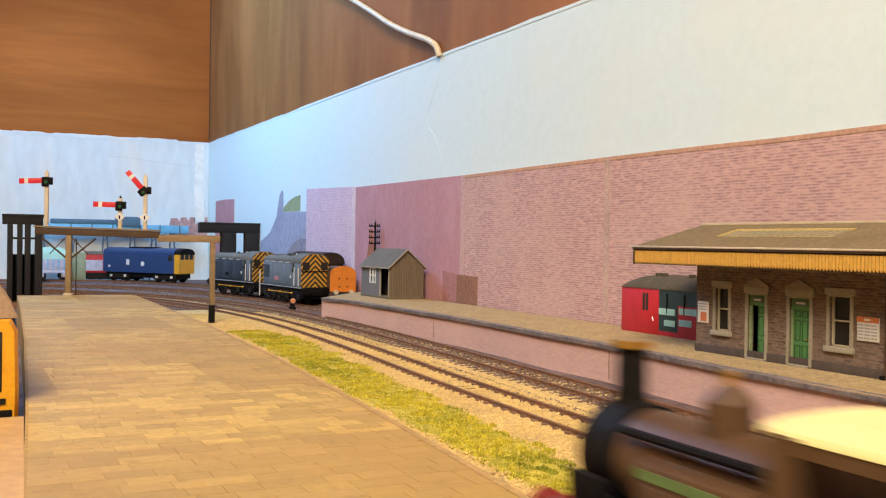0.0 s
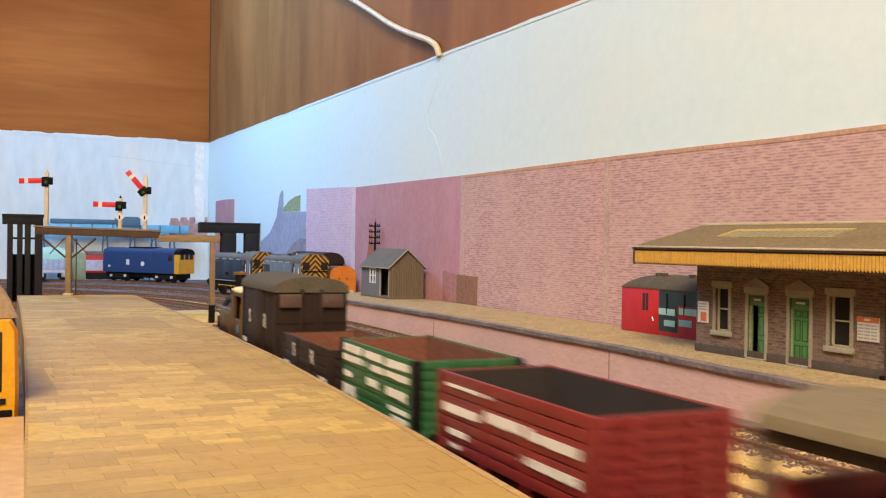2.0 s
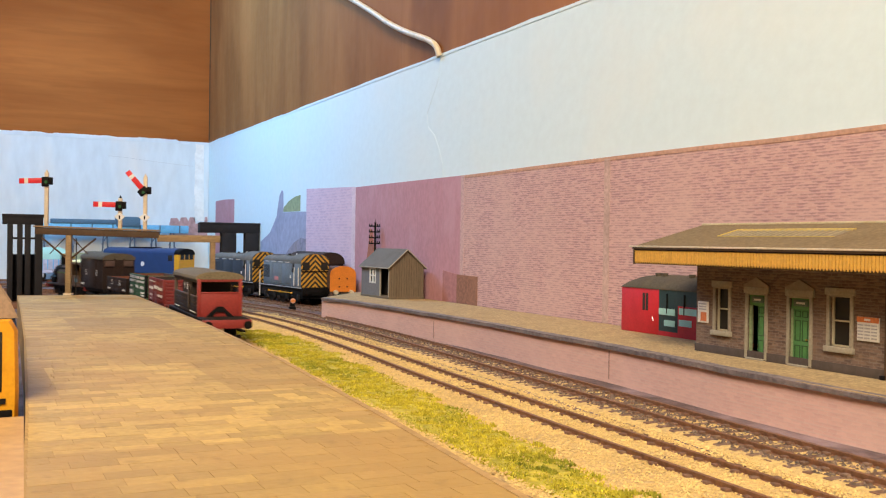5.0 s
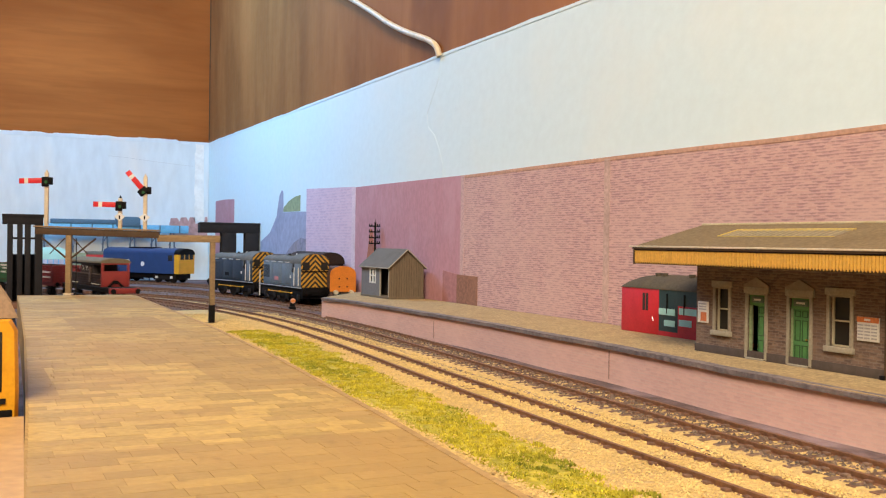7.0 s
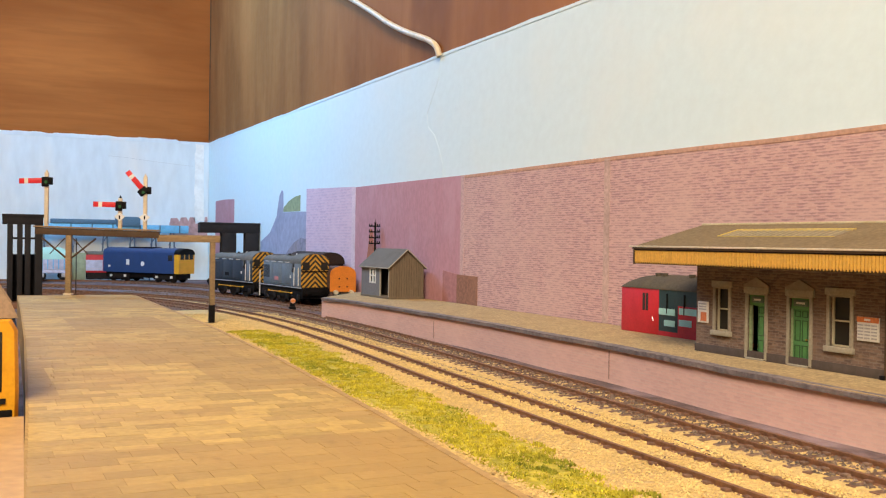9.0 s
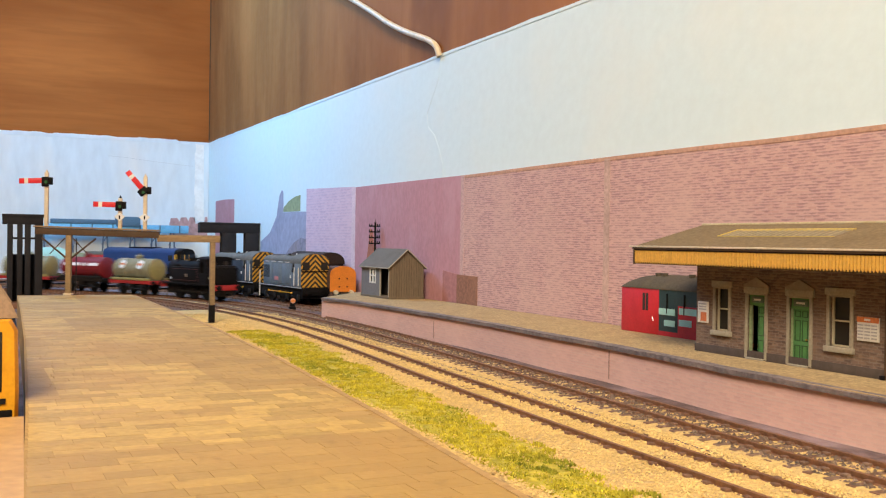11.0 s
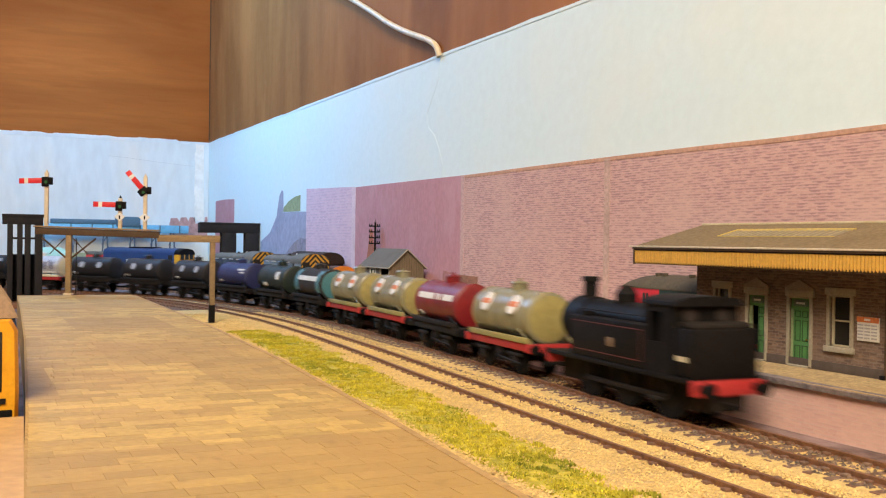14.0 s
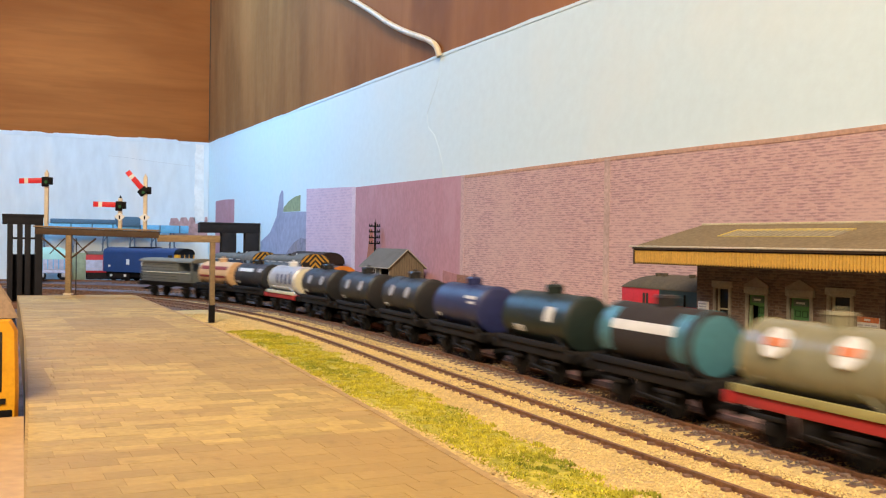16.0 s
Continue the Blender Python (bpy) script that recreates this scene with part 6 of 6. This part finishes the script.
def make_trains():
    first = [
        (ochre_loco(), 57.0, 40.0),
        (goods_van(), 34.5, 40.0),
        (open_wagon("low_wagon", "dark brown low open wagon with white letters", M_brown, M_brown_in, 28.2, 4, [("text", "S", 14.5, 23.5, 6.8), ("text", "R", -12.5, 23.5, 6.8), ("bar", 30, 22, 17.0, 18.6), ("bar", -22, -31, 17.0, 18.6)], half=32.0), 41.5, 38.0),
        (open_wagon("coal_wagon", "green open coal wagon with white lettering and black corners", M_green, M_brown_in, 33.5, 7,
                    [("bar", 31, 12, 30.0, 32.4), ("bar", 9, -8, 30.0, 32.2), ("bar", -10, -30, 29.8, 32.0), ("bar", 31, 8, 27.2, 29.2), ("bar", 4, -30, 27.0, 28.8), ("bar", 30, 22, 22.6, 24.4), ("bar", 6, -4, 22.6, 24.8), ("bar", -12, -28, 22.0, 24.6), ("bar", 31, 18, 17.2, 20.4), ("bar", -14, -30, 18.6, 20.0), ("bar", -16, -30, 16.6, 17.8)], "black", half=31.0), 39.0, 40.0),
        (open_wagon("coal_wagon", "maroon open coal wagon with white lettering", M_wagon_red, M_dark_in, 33.5, 7,
                    [("bar", 30, 6, 30.4, 31.2), ("bar", 31, 12, 24.6, 26.6), ("bar", 10, -12, 25.4, 27.8), ("bar", -12, -30, 25.2, 27.2), ("bar", 28, 18, 19.8, 21.2), ("bar", -8, -30, 20.2, 22.0), ("bar", 27, 22, 17.0, 18.0)], half=33.0), 40.0, 44.0),
        (brake_van(), 73.0, 72.0),
    ]
    W, O = M_white, M_poster_orange
    roundel = [("disc", 15, 5.2, 28, 0, W), ("disc", -15, 5.2, 28, 0, W)]
    logos = roundel + [("bar", 19, 11, 22, 34, O), ("bar", -11, -19, 22, 34, O)]
    grey_marks = [("disc", 16, 3.6, 18, 0, M_poster_text), ("disc", -12, 3.6, 18, 0, M_poster_text), ("bar", -20, -26, -34, -22, M_letter)]
    second = [
        (black_loco(), 54.5, 70.5),
        (tank_wagon("buff tank wagon with red solebar and round white emblems", M_beige_tank, M_end_tank, logos, M_sole_red), 43.0, 43.0),
        (tank_wagon("maroon tank wagon with white lettering band", M_red_tank, M_red_tank, [("bar", 27, 12, 12, 28, W), ("bar", 8, 3, 12, 28, W), ("bar", -1, -25, 12, 28, W), ("bar", -20, -27, -38, -24, W)]), 43.0, 43.0),
        (tank_wagon("buff tank wagon with red solebar and round white emblems", M_beige_tank, M_end_tank, logos, M_sole_red), 43.0, 43.0),
        (tank_wagon("buff tank wagon with red solebar and round white emblems", M_beige_tank, M_end_tank, logos, M_sole_red), 44.0, 44.0),
        (tank_wagon("teal-ended tank wagon with black top and white band", M_dark_in, M_teal, [("bar", 22, -20, 12, 30, W), ("bar", 28, 21, -30, 58, M_teal), ("bar", -20, -28, -30, 58, M_teal)], M_frame, M_tank_black), 45.0, 45.0),
        (tank_wagon("dark green tank wagon with pale emblem", M_dgreen, M_dgreen, [("bar", 20, 12, 2, 34, M_letter), ("bar", -8, -18, -28, -14, M_letter)], M_frame), 45.0, 45.0),
        (tank_wagon("navy blue tank wagon with small white lettering", M_navy, M_navy, [("bar", 26, 12, 26, 34, M_letter), ("bar", 26, 18, 14, 20, M_letter), ("bar", -20, -26, -30, -20, M_letter)], M_frame), 47.0, 47.0),
        (tank_wagon("black tank wagon with grey round emblems", M_tank_black, M_tank_black, grey_marks), 46.0, 46.0),
        (tank_wagon("black tank wagon with grey round emblems", M_tank_black, M_tank_black, grey_marks), 45.5, 45.5),
        (tank_wagon("black tank wagon with grey round emblems", M_tank_black, M_tank_black, grey_marks), 43.0, 43.0),
        (tank_wagon("silver tank wagon with dark lettering and red solebar", M_silver, M_cream, [("bar", x, x - 3.4, -12, 26, M_navy) for x in (24, 14, 4, -6)] + [("bar", 20, 18, 26, 40, M_navy), ("bar", 28, -26, -36, -26, W)], M_sole_red, W), 40.5, 40.5),
        (tank_wagon("black tank wagon with white lettering", M_tank_black, M_tank_black, [("bar", 10, -22, 24, 40, W), ("bar", 28, 20, 24, 42, M_poster_text), ("bar", -20, -26, -30, -18, M_letter)]), 39.5, 39.5),
        (tank_wagon("pale orange tank wagon with a red band", M_buff, M_buff, [("bar", 27, -27, 22, 40, M_red), ("bar", 27, -27, -14, -4, M_red)], M_frame), 39.0, 39.0),
        (end_brake(), 54.0, 54.0),
    ]
    return first, second


FIRST_TRAIN, SECOND_TRAIN = make_trains()


# ---- parked stock and the yard ----
def on_line(line, y, turn=0):
    s = line.where_y(y)
    p, d = line.at(s), line.way(s)
    return mm(p[0], p[1], 0, 0, 0, math.degrees(math.atan2(d[1], d[0])) + turn)


def shunter(m, side_paint, label, plate):
    v = thing("diesel_shunter", label, "shunting locomotive", "parked shunters", m)
    # local +x is the wasp-striped cab end
    part("frames", box(bmesh.new(), -56, 56, -13.5, 13.5, 6, 15, 0.3), M_black, v, "black frames")
    for x in (-30, 0, 30):
        for s in (-1, 1):
            part("wheel", rod(bmesh.new(), (x, s * 11, 9), (x, s * 8, 9), 9, 24), M_frame, v)
    for s in (-1, 1):
        part("coupling_rod", box(bmesh.new(), -30, 30, s * 14.2 - 0.4, s * 14.2 + 0.4, 10.2, 11.0, 0.2), M_yellow, v, "yellow coupling rods")
        for x in (-30, 0, 30):
            part("crank_pin", rod(bmesh.new(), (x, s * 13.4, 10.6), (x, s * 15, 10.6), 0.9, 8), M_yellow, v)
    part("footplate", box(bmesh.new(), -58, 58, -15, 15, 15, 17, 0.3), M_black, v)
    part("body", box(bmesh.new(), -50, 28, -12.6, 12.6, 17, 42, 0.5), side_paint, v, "faded blue bodyside")
    part("hood_top", prism(bmesh.new(), arch(25.2, 41, 42, 5.4), "x", -50, 28), M_hood, v, "grey-green rounded top")
    part("cab", box(bmesh.new(), 28, 53, -14.6, 14.6, 17, 42, 0.4), side_paint, v)
    part("cab_roof", prism(bmesh.new(), arch(30.0, 40.0, 40.6, 9.4), "x", 27, 54.4), M_hood, v, "rounded cab roof")
    part("cab_end", prism(bmesh.new(), arch(29.4, 17, 40.2, 9.2), "x", 54.0, 54.8), M_wasp, v, "black and yellow chevron striped end")
    part("end_beading", box(bmesh.new(), 54.6, 55.3, -14.4, 14.4, 31.6, 33.0, 0.2), M_black, v, "dark band across the striped end")
    for y in (-8, 8):
        part("end_window", box(bmesh.new(), 54.6, 55.2, y * 1.2 - 3.6, y * 1.2 + 3.6, 33.6, 41.4, 0.3), M_pane, v)
    part("radiator_end", prism(bmesh.new(), arch(25, 17, 41.6, 5.2), "x", -50.8, -50), M_wasp, v, "striped radiator end")
    for s in (-1, 1):
        part("cab_window", box(bmesh.new(), 31, 37, s * 14.7 - 0.2, s * 14.7 + 0.2, 31, 40, 0.2), M_pane, v)
        part("cab_door", box(bmesh.new(), 40, 48, s * 14.7 - 0.2, s * 14.7 + 0.2, 18, 40, 0.2), M_shunter, v)
        for x in (39, 49.5):
            part("handrail", rod(bmesh.new(), (x, s * 15.6, 18), (x, s * 15.6, 36), 0.5, 6), M_white, v)
        part("end_handrail", rod(bmesh.new(), (-55, s * 14.6, 4), (-55, s * 14.6, 31), 0.6, 6), M_white, v)
        part("number", box(bmesh.new(), 22, 27, s * 12.8 - 0.15, s * 12.8 + 0.15, 25, 28), M_white, v)
        part("works_plate", box(bmesh.new(), -18, -8, s * 12.8 - 0.15, s * 12.8 + 0.15, 22, 25.5), plate, v)
        for k in range(4):
            part("hood_handrail", rod(bmesh.new(), (-44 + k * 18, s * 12.9, 40.6), (-34 + k * 18, s * 12.9, 40.6), 0.4, 6), M_letter, v)
        for k in range(6):
            part("louvre", box(bmesh.new(), -47 + k * 2.6, -45.4 + k * 2.6, s * 13.0 - 0.15, s * 13.0 + 0.15, 24, 37), M_shunter_dark, v)
        part("footplate_edge", box(bmesh.new(), -56, 56, s * 15.1 - 0.15, s * 15.1 + 0.15, 16.0, 16.8), M_poster_text, v)
        for x in (-40, -14, 18, 46):
            part("axlebox", box(bmesh.new(), x - 3, x + 3, s * 13.9 - 0.6, s * 13.9 + 0.6, 4, 9.5, 0.4), M_frame, v)
        for k in range(3):
            part("body_door", box(bmesh.new(), -46 + k * 24, -25 + k * 24, s * 12.75 - 0.15, s * 12.75 + 0.15, 19, 39, 0.2), side_paint, v)
    for x, s in ((58, 1), (-58, -1)):
        part("buffer_beam", box(bmesh.new(), x - 1, x + 1, -15, 15, 9, 16.5, 0.3), M_black, v)
        for y in (-11.5, 11.5):
            bm = rod(bmesh.new(), (x, y, 13.5), (x + s * 5, y, 13.5), 1.6, 12)
            rod(bm, (x + s * 5, y, 13.5), (x + s * 5.8, y, 13.5), 3.0, 16)
            part("buffer", bm, M_black, v)
    part("cab_horn", box(bmesh.new(), 18, 20, -5, -3.4, 46.4, 49.4, 0.3), M_letter, v)
    for x in (-34, 2):
        part("roof_hatch", box(bmesh.new(), x - 8, x + 8, -5, 5, 46.6, 47.8, 0.4), M_roof, v)
    part("exhaust", rod(bmesh.new(), (-10, 0, 46), (-10, 0, 49), 1.5, 10), M_black, v)
    return v


pink_plate = mat("pink_plate", (0.55, 0.22, 0.22), 0.6)
shunter(on_line(SIDING, 976, 180), M_shunter, "faded grey-blue diesel shunter with wasp-striped end", pink_plate)
shunter(on_line(SIDING, 1108, 180), M_shunter_dark, "dark blue diesel shunter coupled behind the other", M_black)


def blue_diesel():
    v = thing("diesel_locomotive", "blue diesel locomotive with a yellow cab end", "locomotive", "", on_line(BACK_SIDING, 1474, 177))
    part("underframe", box(bmesh.new(), -72, 72, -11, 11, 6, 14, 0.4), M_black, v, "black bogies and tanks")
    for c in (-45, 45):
        part("bogie", box(bmesh.new(), c - 21, c + 21, -13, 13, 4, 11, 0.6), M_frame, v)
        for x in (-14, 14):
            for s in (-1, 1):
                part("wheel", rod(bmesh.new(), (c + x, s * 10.5, 7), (c + x, s * 8, 7), 7, 20), M_frame, v)
                part("axlebox", box(bmesh.new(), c + x - 2, c + x + 2, s * 13.4 - 0.8, s * 13.4 + 0.8, 6, 9.5, 0.3), M_letter, v)
    part("body", prism(bmesh.new(), arch(32, 13, 41, 8), "x", -73, 66), M_blue, v, "rail-blue body")
    part("nose", prism(bmesh.new(), arch(31, 13, 40, 7), "x", 66, 75), M_yellow, v, "yellow cab front")
    for y in (-9, 0, 9):
        part("windscreen", box(bmesh.new(), 74.7, 75.4, y - 3.6, y + 3.6, 33, 41, 0.3), M_pane, v)
    for s in (-1, 1):
        part("cab_window", box(bmesh.new(), 55, 63, s * 16 - 0.3, s * 16 + 0.3, 31, 39, 0.2), M_pane, v)
        part("emblem", box(bmesh.new(), -26, -20, s * 16.1 - 0.2, s * 16.1 + 0.2, 24, 32), M_letter, v)
        part("emblem", rod(bmesh.new(), (6, s * 16, 26), (6, s * 16.4, 26), 3.4, 14), M_white, v)
        part("data_panel", box(bmesh.new(), -62, -58, s * 16.1 - 0.2, s * 16.1 + 0.2, 20, 23), M_letter, v)
    part("cab_roof_panel", prism(bmesh.new(), arch(31.4, 40, 41, 7.4), "x", 60, 75.6), M_black, v, "black cab roof panel")
    part("roof_grille", box(bmesh.new(), -30, 20, -8, 8, 48, 50, 0.4), M_black, v)


blue_diesel()


def orange_vehicle():
    v = thing("parcels_van", "orange round-topped van end against the buffer stops", "van", "", mm(332.5, 925, 0, 0, 0, -92))
    part("body", prism(bmesh.new(), arch(26, 9, 29, 9), "x", -16, 10), mat("van_dark", (0.10, 0.06, 0.05), 0.7), v)
    part("end", prism(bmesh.new(), arch(26.4, 13, 29, 9.2), "x", 10, 11.2), M_orange, v, "bright orange rounded end")
    part("underframe", box(bmesh.new(), -16, 11, -10, 10, -3, 13), M_frame, v)
    for y in (-4, 4):
        for z in (18, 26):
            part("lamp_iron", rod(bmesh.new(), (11.1, y, z), (12.0, y, z), 0.7, 8), M_frame, v)
    for y in (-8, 8):
        part("buffer", rod(bmesh.new(), (11, y, 12.6), (15, y, 12.6), 2.2, 12), M_post, v)


orange_vehicle()


def dark_van():
    v = thing("covered_van", "dark brown van with a rounded roof in the siding", "van", "", mm(334, 1006, 0, 0, 0, -90))
    part("body", box(bmesh.new(), -50, 50, -13.5, 13.5, 12, 40, 0.3), M_brown, v)
    part("roof", prism(bmesh.new(), arch(29, 39, 40, 11), "x", -51, 51), M_brown, v)
    part("underframe", box(bmesh.new(), -50, 50, -10, 10, 2, 12), M_frame, v)


dark_van()


def buffer_stop():
    v = thing("buffer_stop", "white-painted rail buffer stop at the platform end", "buffer stop", "", mm(300, 826, -3, 0, 0, 5))
    for x in (-8, 8):
        part("rail_leg", rod(bmesh.new(), (x, -12, 0), (x, 4, 14), 1.0, 8), M_white, v)
        part("upright", rod(bmesh.new(), (x, 4, 0), (x, 4, 16), 1.0, 8), M_white, v)
    part("crossbeam", box(bmesh.new(), -13, 13, 3, 6, 12, 16, 0.4), M_post, v)


buffer_stop()


def railcar():
    v = thing("railcar", "yellow-fronted railcar standing in the bay", "railcar", "", mm(-5.8, 284, 0, 0, 0, -87))
    # local +x is the cab end
    prof = [(-17, 5), (17, 5), (18.6, 10), (18.8, 22), (18.4, 38), (16.8, 45), (13, 51), (7, 54.6), (0, 55.6), (-7, 54.6), (-13, 51), (-16.8, 45), (-18.4, 38), (-18.8, 22), (-18.6, 10)]
    part("body", prism(bmesh.new(), prof, "x", -240, -1.5), M_blue, v, "blue bodyside")
    part("roof", prism(bmesh.new(), [(a * 1.01, z + 0.4) for a, z in prof if z > 40], "x", -240, -1.4), mat("railcar_roof", (0.26, 0.19, 0.13), 0.8), v, "dusty brown roof")
    low = [(a, min(z, 41)) for a, z in prof if z <= 45.5]
    part("front", shell(bmesh.new(), [[(-1.5, a, z) for a, z in low], [(0.6, a * 0.985, z) for a, z in low], [(2.0, a * 0.93, min(z, 40.6)) for a, z in low]]), M_yellow, v, "bright yellow cab front")
    up = [(a, z) for a, z in prof if z >= 38]
    part("upper_front", shell(bmesh.new(), [[(-1.5, a, max(z, 41.2)) for a, z in up], [(-0.6, a * 0.9, max(41.2, z * 0.985)) for a, z in up]]), mat("railcar_dome", (0.34, 0.25, 0.17), 0.7), v, "dusty brown cab dome")
    for y in (-10, 10):
        part("cab_window", box(bmesh.new(), 0.8, 2.3, y - 6, y + 4.4, 22, 38, 0.5), M_pane, v)
    part("underframe", box(bmesh.new(), -236, -6, -12, 12, 0.5, 6), M_frame, v)
    part("buffer_beam", box(bmesh.new(), -2, 2.2, -17, 17, 10, 17.4, 0.4), M_black, v, "black lower valance")
    part("front_mark", box(bmesh.new(), 1.0, 2.4, 12.2, 15.2, 19.0, 20.4), M_frame, v)


railcar()


def trestle(x0, x1, y0, y1, z, legs, label, beam):
    v = thing("trestle", label, "trestle bridge", "black trestles")
    part("deck", box(bmesh.new(), x0, x1, y0, y1, z - beam, z, 0.4), M_trestle, v)
    part("deck_edge", box(bmesh.new(), x0 - 0.6, x1 + 0.6, y0 - 0.7, y0, z - 2.2, z + 0.6, 0.2), M_trestle, v)
    for x, w in legs:
        for y in (y0 + 2, y1 - 2):
            part("leg", box(bmesh.new(), x - w, x + w, y - 1.6, y + 1.6, -3.4, z - beam, 0.2), M_trestle, v)
    for x, w in legs[:-1]:
        part("tie", box(bmesh.new(), x, x + 7, y0 + 1.2, y0 + 2.2, z - beam - 14, z - beam - 12), M_trestle, v)
    return v


trestle(29.5, 64.5, 1000, 1012, 83.0, ((36.2, 2.3), (44.6, 2.2), (51.4, 2.4), (61.0, 3.2)), "black painted timber trestle legs and deck", 9.0)
trestle(272, 351, 1292, 1306, 84, ((310.5, 9.5), (341.5, 9)), "black trestle portal beyond the parked shunters", 13)
solid("timber_plinth", box(bmesh.new(), 33, 72, 985, 1050, -3.6, 1.5, 0.6), mat("brown_plinth", (0.20, 0.10, 0.06), 0.9), "brown board under the black trestle", "plinth")


bm = box(bmesh.new(), 34.5, 62.5, 1013, 1016, -3.4, 46, 0.3)
for k in range(5):
    box(bm, 33.8, 63.0, 1012.2, 1013, 2 + k * 9, 3.2 + k * 9)
solid("timber_screen", bm, M_trestle, "black boarded screen between the trestle legs", "screen")


def loading_gantry():
    v = thing("loading_gantry", "pale blue steel loading gantry on lattice legs", "loading gantry")
    part("girder", box(bmesh.new(), 96, 314, 1575, 1590, 71, 83, 0.4), M_sky_blue, v, "pale blue girder")
    part("walkway", box(bmesh.new(), 112, 205, 1574, 1590, 83, 90, 1.0), M_blue_dark, v, "blue-grey housing")
    part("cabin", box(bmesh.new(), 205, 240, 1572, 1592, 80, 95, 0.8), M_blue_dark, v)
    for x in (140, 170, 200, 240, 270, 300):
        part("rib", box(bmesh.new(), x - 0.8, x + 0.8, 1573.6, 1575, 71, 83), M_blue_dark, v)
    steel = mat("lattice_grey", (0.09, 0.14, 0.21), 0.6)
    for x in (100, 140, 190, 230, 262, 290):
        for dx in (-6, 6):
            part("leg", rod(bmesh.new(), (x + dx, 1582, -3.4), (x + dx * 0.4, 1582, 71), 1.2, 6), steel, v)
        for z in (10, 32, 52):
            part("brace", rod(bmesh.new(), (x - 5.5, 1581, z), (x + 5.0, 1581, z + 17), 0.7, 6), steel, v)


loading_gantry()


def hopper(x, y, label):
    v = thing("hopper_wagon", label, "hopper wagon", "", mm(x, y, 0, 0, 0, 4))
    part("cover", shell(bmesh.new(), [[(a * k, b * k, z) for a, b in ((-24, -11), (24, -11), (24, 11), (-24, 11))] for z, k in ((30, 1.02), (38, 0.96), (44, 0.74), (47.5, 0.42))]), M_aqua, v, "pale aqua sloping cover")
    part("hopper", shell(bmesh.new(), [[(a * k, b * k, z) for a, b in ((-24, -11), (24, -11), (24, 11), (-24, 11))] for z, k in ((14, 0.84), (20, 0.98), (30, 1.0))]), M_hopper_side, v, "pale lilac hopper side")
    for k in range(7):
        part("rib", box(bmesh.new(), -22.8 + k * 7.5, -21.6 + k * 7.5, -11.8, -10.8, 16, 30), M_sky_blue, v)
    part("underframe", box(bmesh.new(), -25, 25, -10, 10, 10, 14, 0.4), M_hopper_side, v)
    for a in (-15, 15):
        for s in (-1, 1):
            part("wheel", rod(bmesh.new(), (a, s * 9, 6), (a, s * 7, 6), 6, 18), M_frame, v)
            part("axlebox", box(bmesh.new(), a - 3, a + 3, s * 10 - 0.8, s * 10 + 0.8, 4, 10, 0.3), M_poster_text, v)


M_hopper_side = mat("hopper_lilac", (0.52, 0.55, 0.70), 0.6, var=0.15, scale=200)
hopper(112, 1548, "pale aqua and lilac covered hopper wagon in the back siding")


def far_coach():
    v = thing("coach", "red and white coach standing under the gantry", "coach", "", mm(206, 1568, 0, 0, 0, 0))
    part("body", box(bmesh.new(), -46, 40, -9, 9, 10, 38, 0.5), M_coach_red, v, "red bodyside")
    part("lower_panel", box(bmesh.new(), -46, -22, -9.3, 9.3, 13, 29), M_hopper_side, v, "pale lilac side panel")
    part("roof", prism(bmesh.new(), arch(19, 37, 38, 4), "x", -46, 40), M_hood, v)
    part("underframe", box(bmesh.new(), -44, 38, -8, 8, 0, 10), M_frame, v)


far_coach()
solid("yard_bin", box(bmesh.new(), 134, 160, 1558, 1566, -3.4, 39.5, 0.8), mat("yard_green", (0.30, 0.36, 0.24), 0.8, var=0.2, scale=150), "olive green yard storage bin", "bin")


# ---- motion ----
def run_train(line, stock, way, lead):
    """Keys a train along a line. lead: (seconds, distance of the leading end along the line); way: 1 along it, -1 against it."""
    ts = np.arange(0, 16.01, 0.2)
    lead_s = np.interp(ts, [a for a, _ in lead], [b for _, b in lead])
    back = 0.0
    for ob, front, rear in stock:
        mid = back + front
        rows = []
        for t, s in zip(ts, lead_s):
            c = s - way * mid
            a, b = line.at(c + 19 * way), line.at(c - 19 * way)
            d = a - b
            p = (a + b) / 2
            rows.append((float(t), mm(p[0], p[1], 0, 0, 0, math.degrees(math.atan2(d[1], d[0])))))
        walk(ob, rows)
        back = mid + rear


def motions():
    run_train(PLATFORM_LINE, FIRST_TRAIN, 1, LEAD_FIRST)
    run_train(FAR_LINE, SECOND_TRAIN, -1, LEAD_SECOND)


LEAD_FIRST = [(0, 1066), (0.9, 1237), (1.5, 1350), (2.0, 1443), (2.6, 1555), (3.3, 1687), (4.2, 1868), (6.3, 2269), (7.0, 2400), (7.6, 2510), (16, 4040)]
LEAD_SECOND = [(0, 4944), (11.3, 2221), (12.5, 1928), (13.2, 1744), (14.0, 1562), (15.2, 1278), (16, 1088)]
motions()
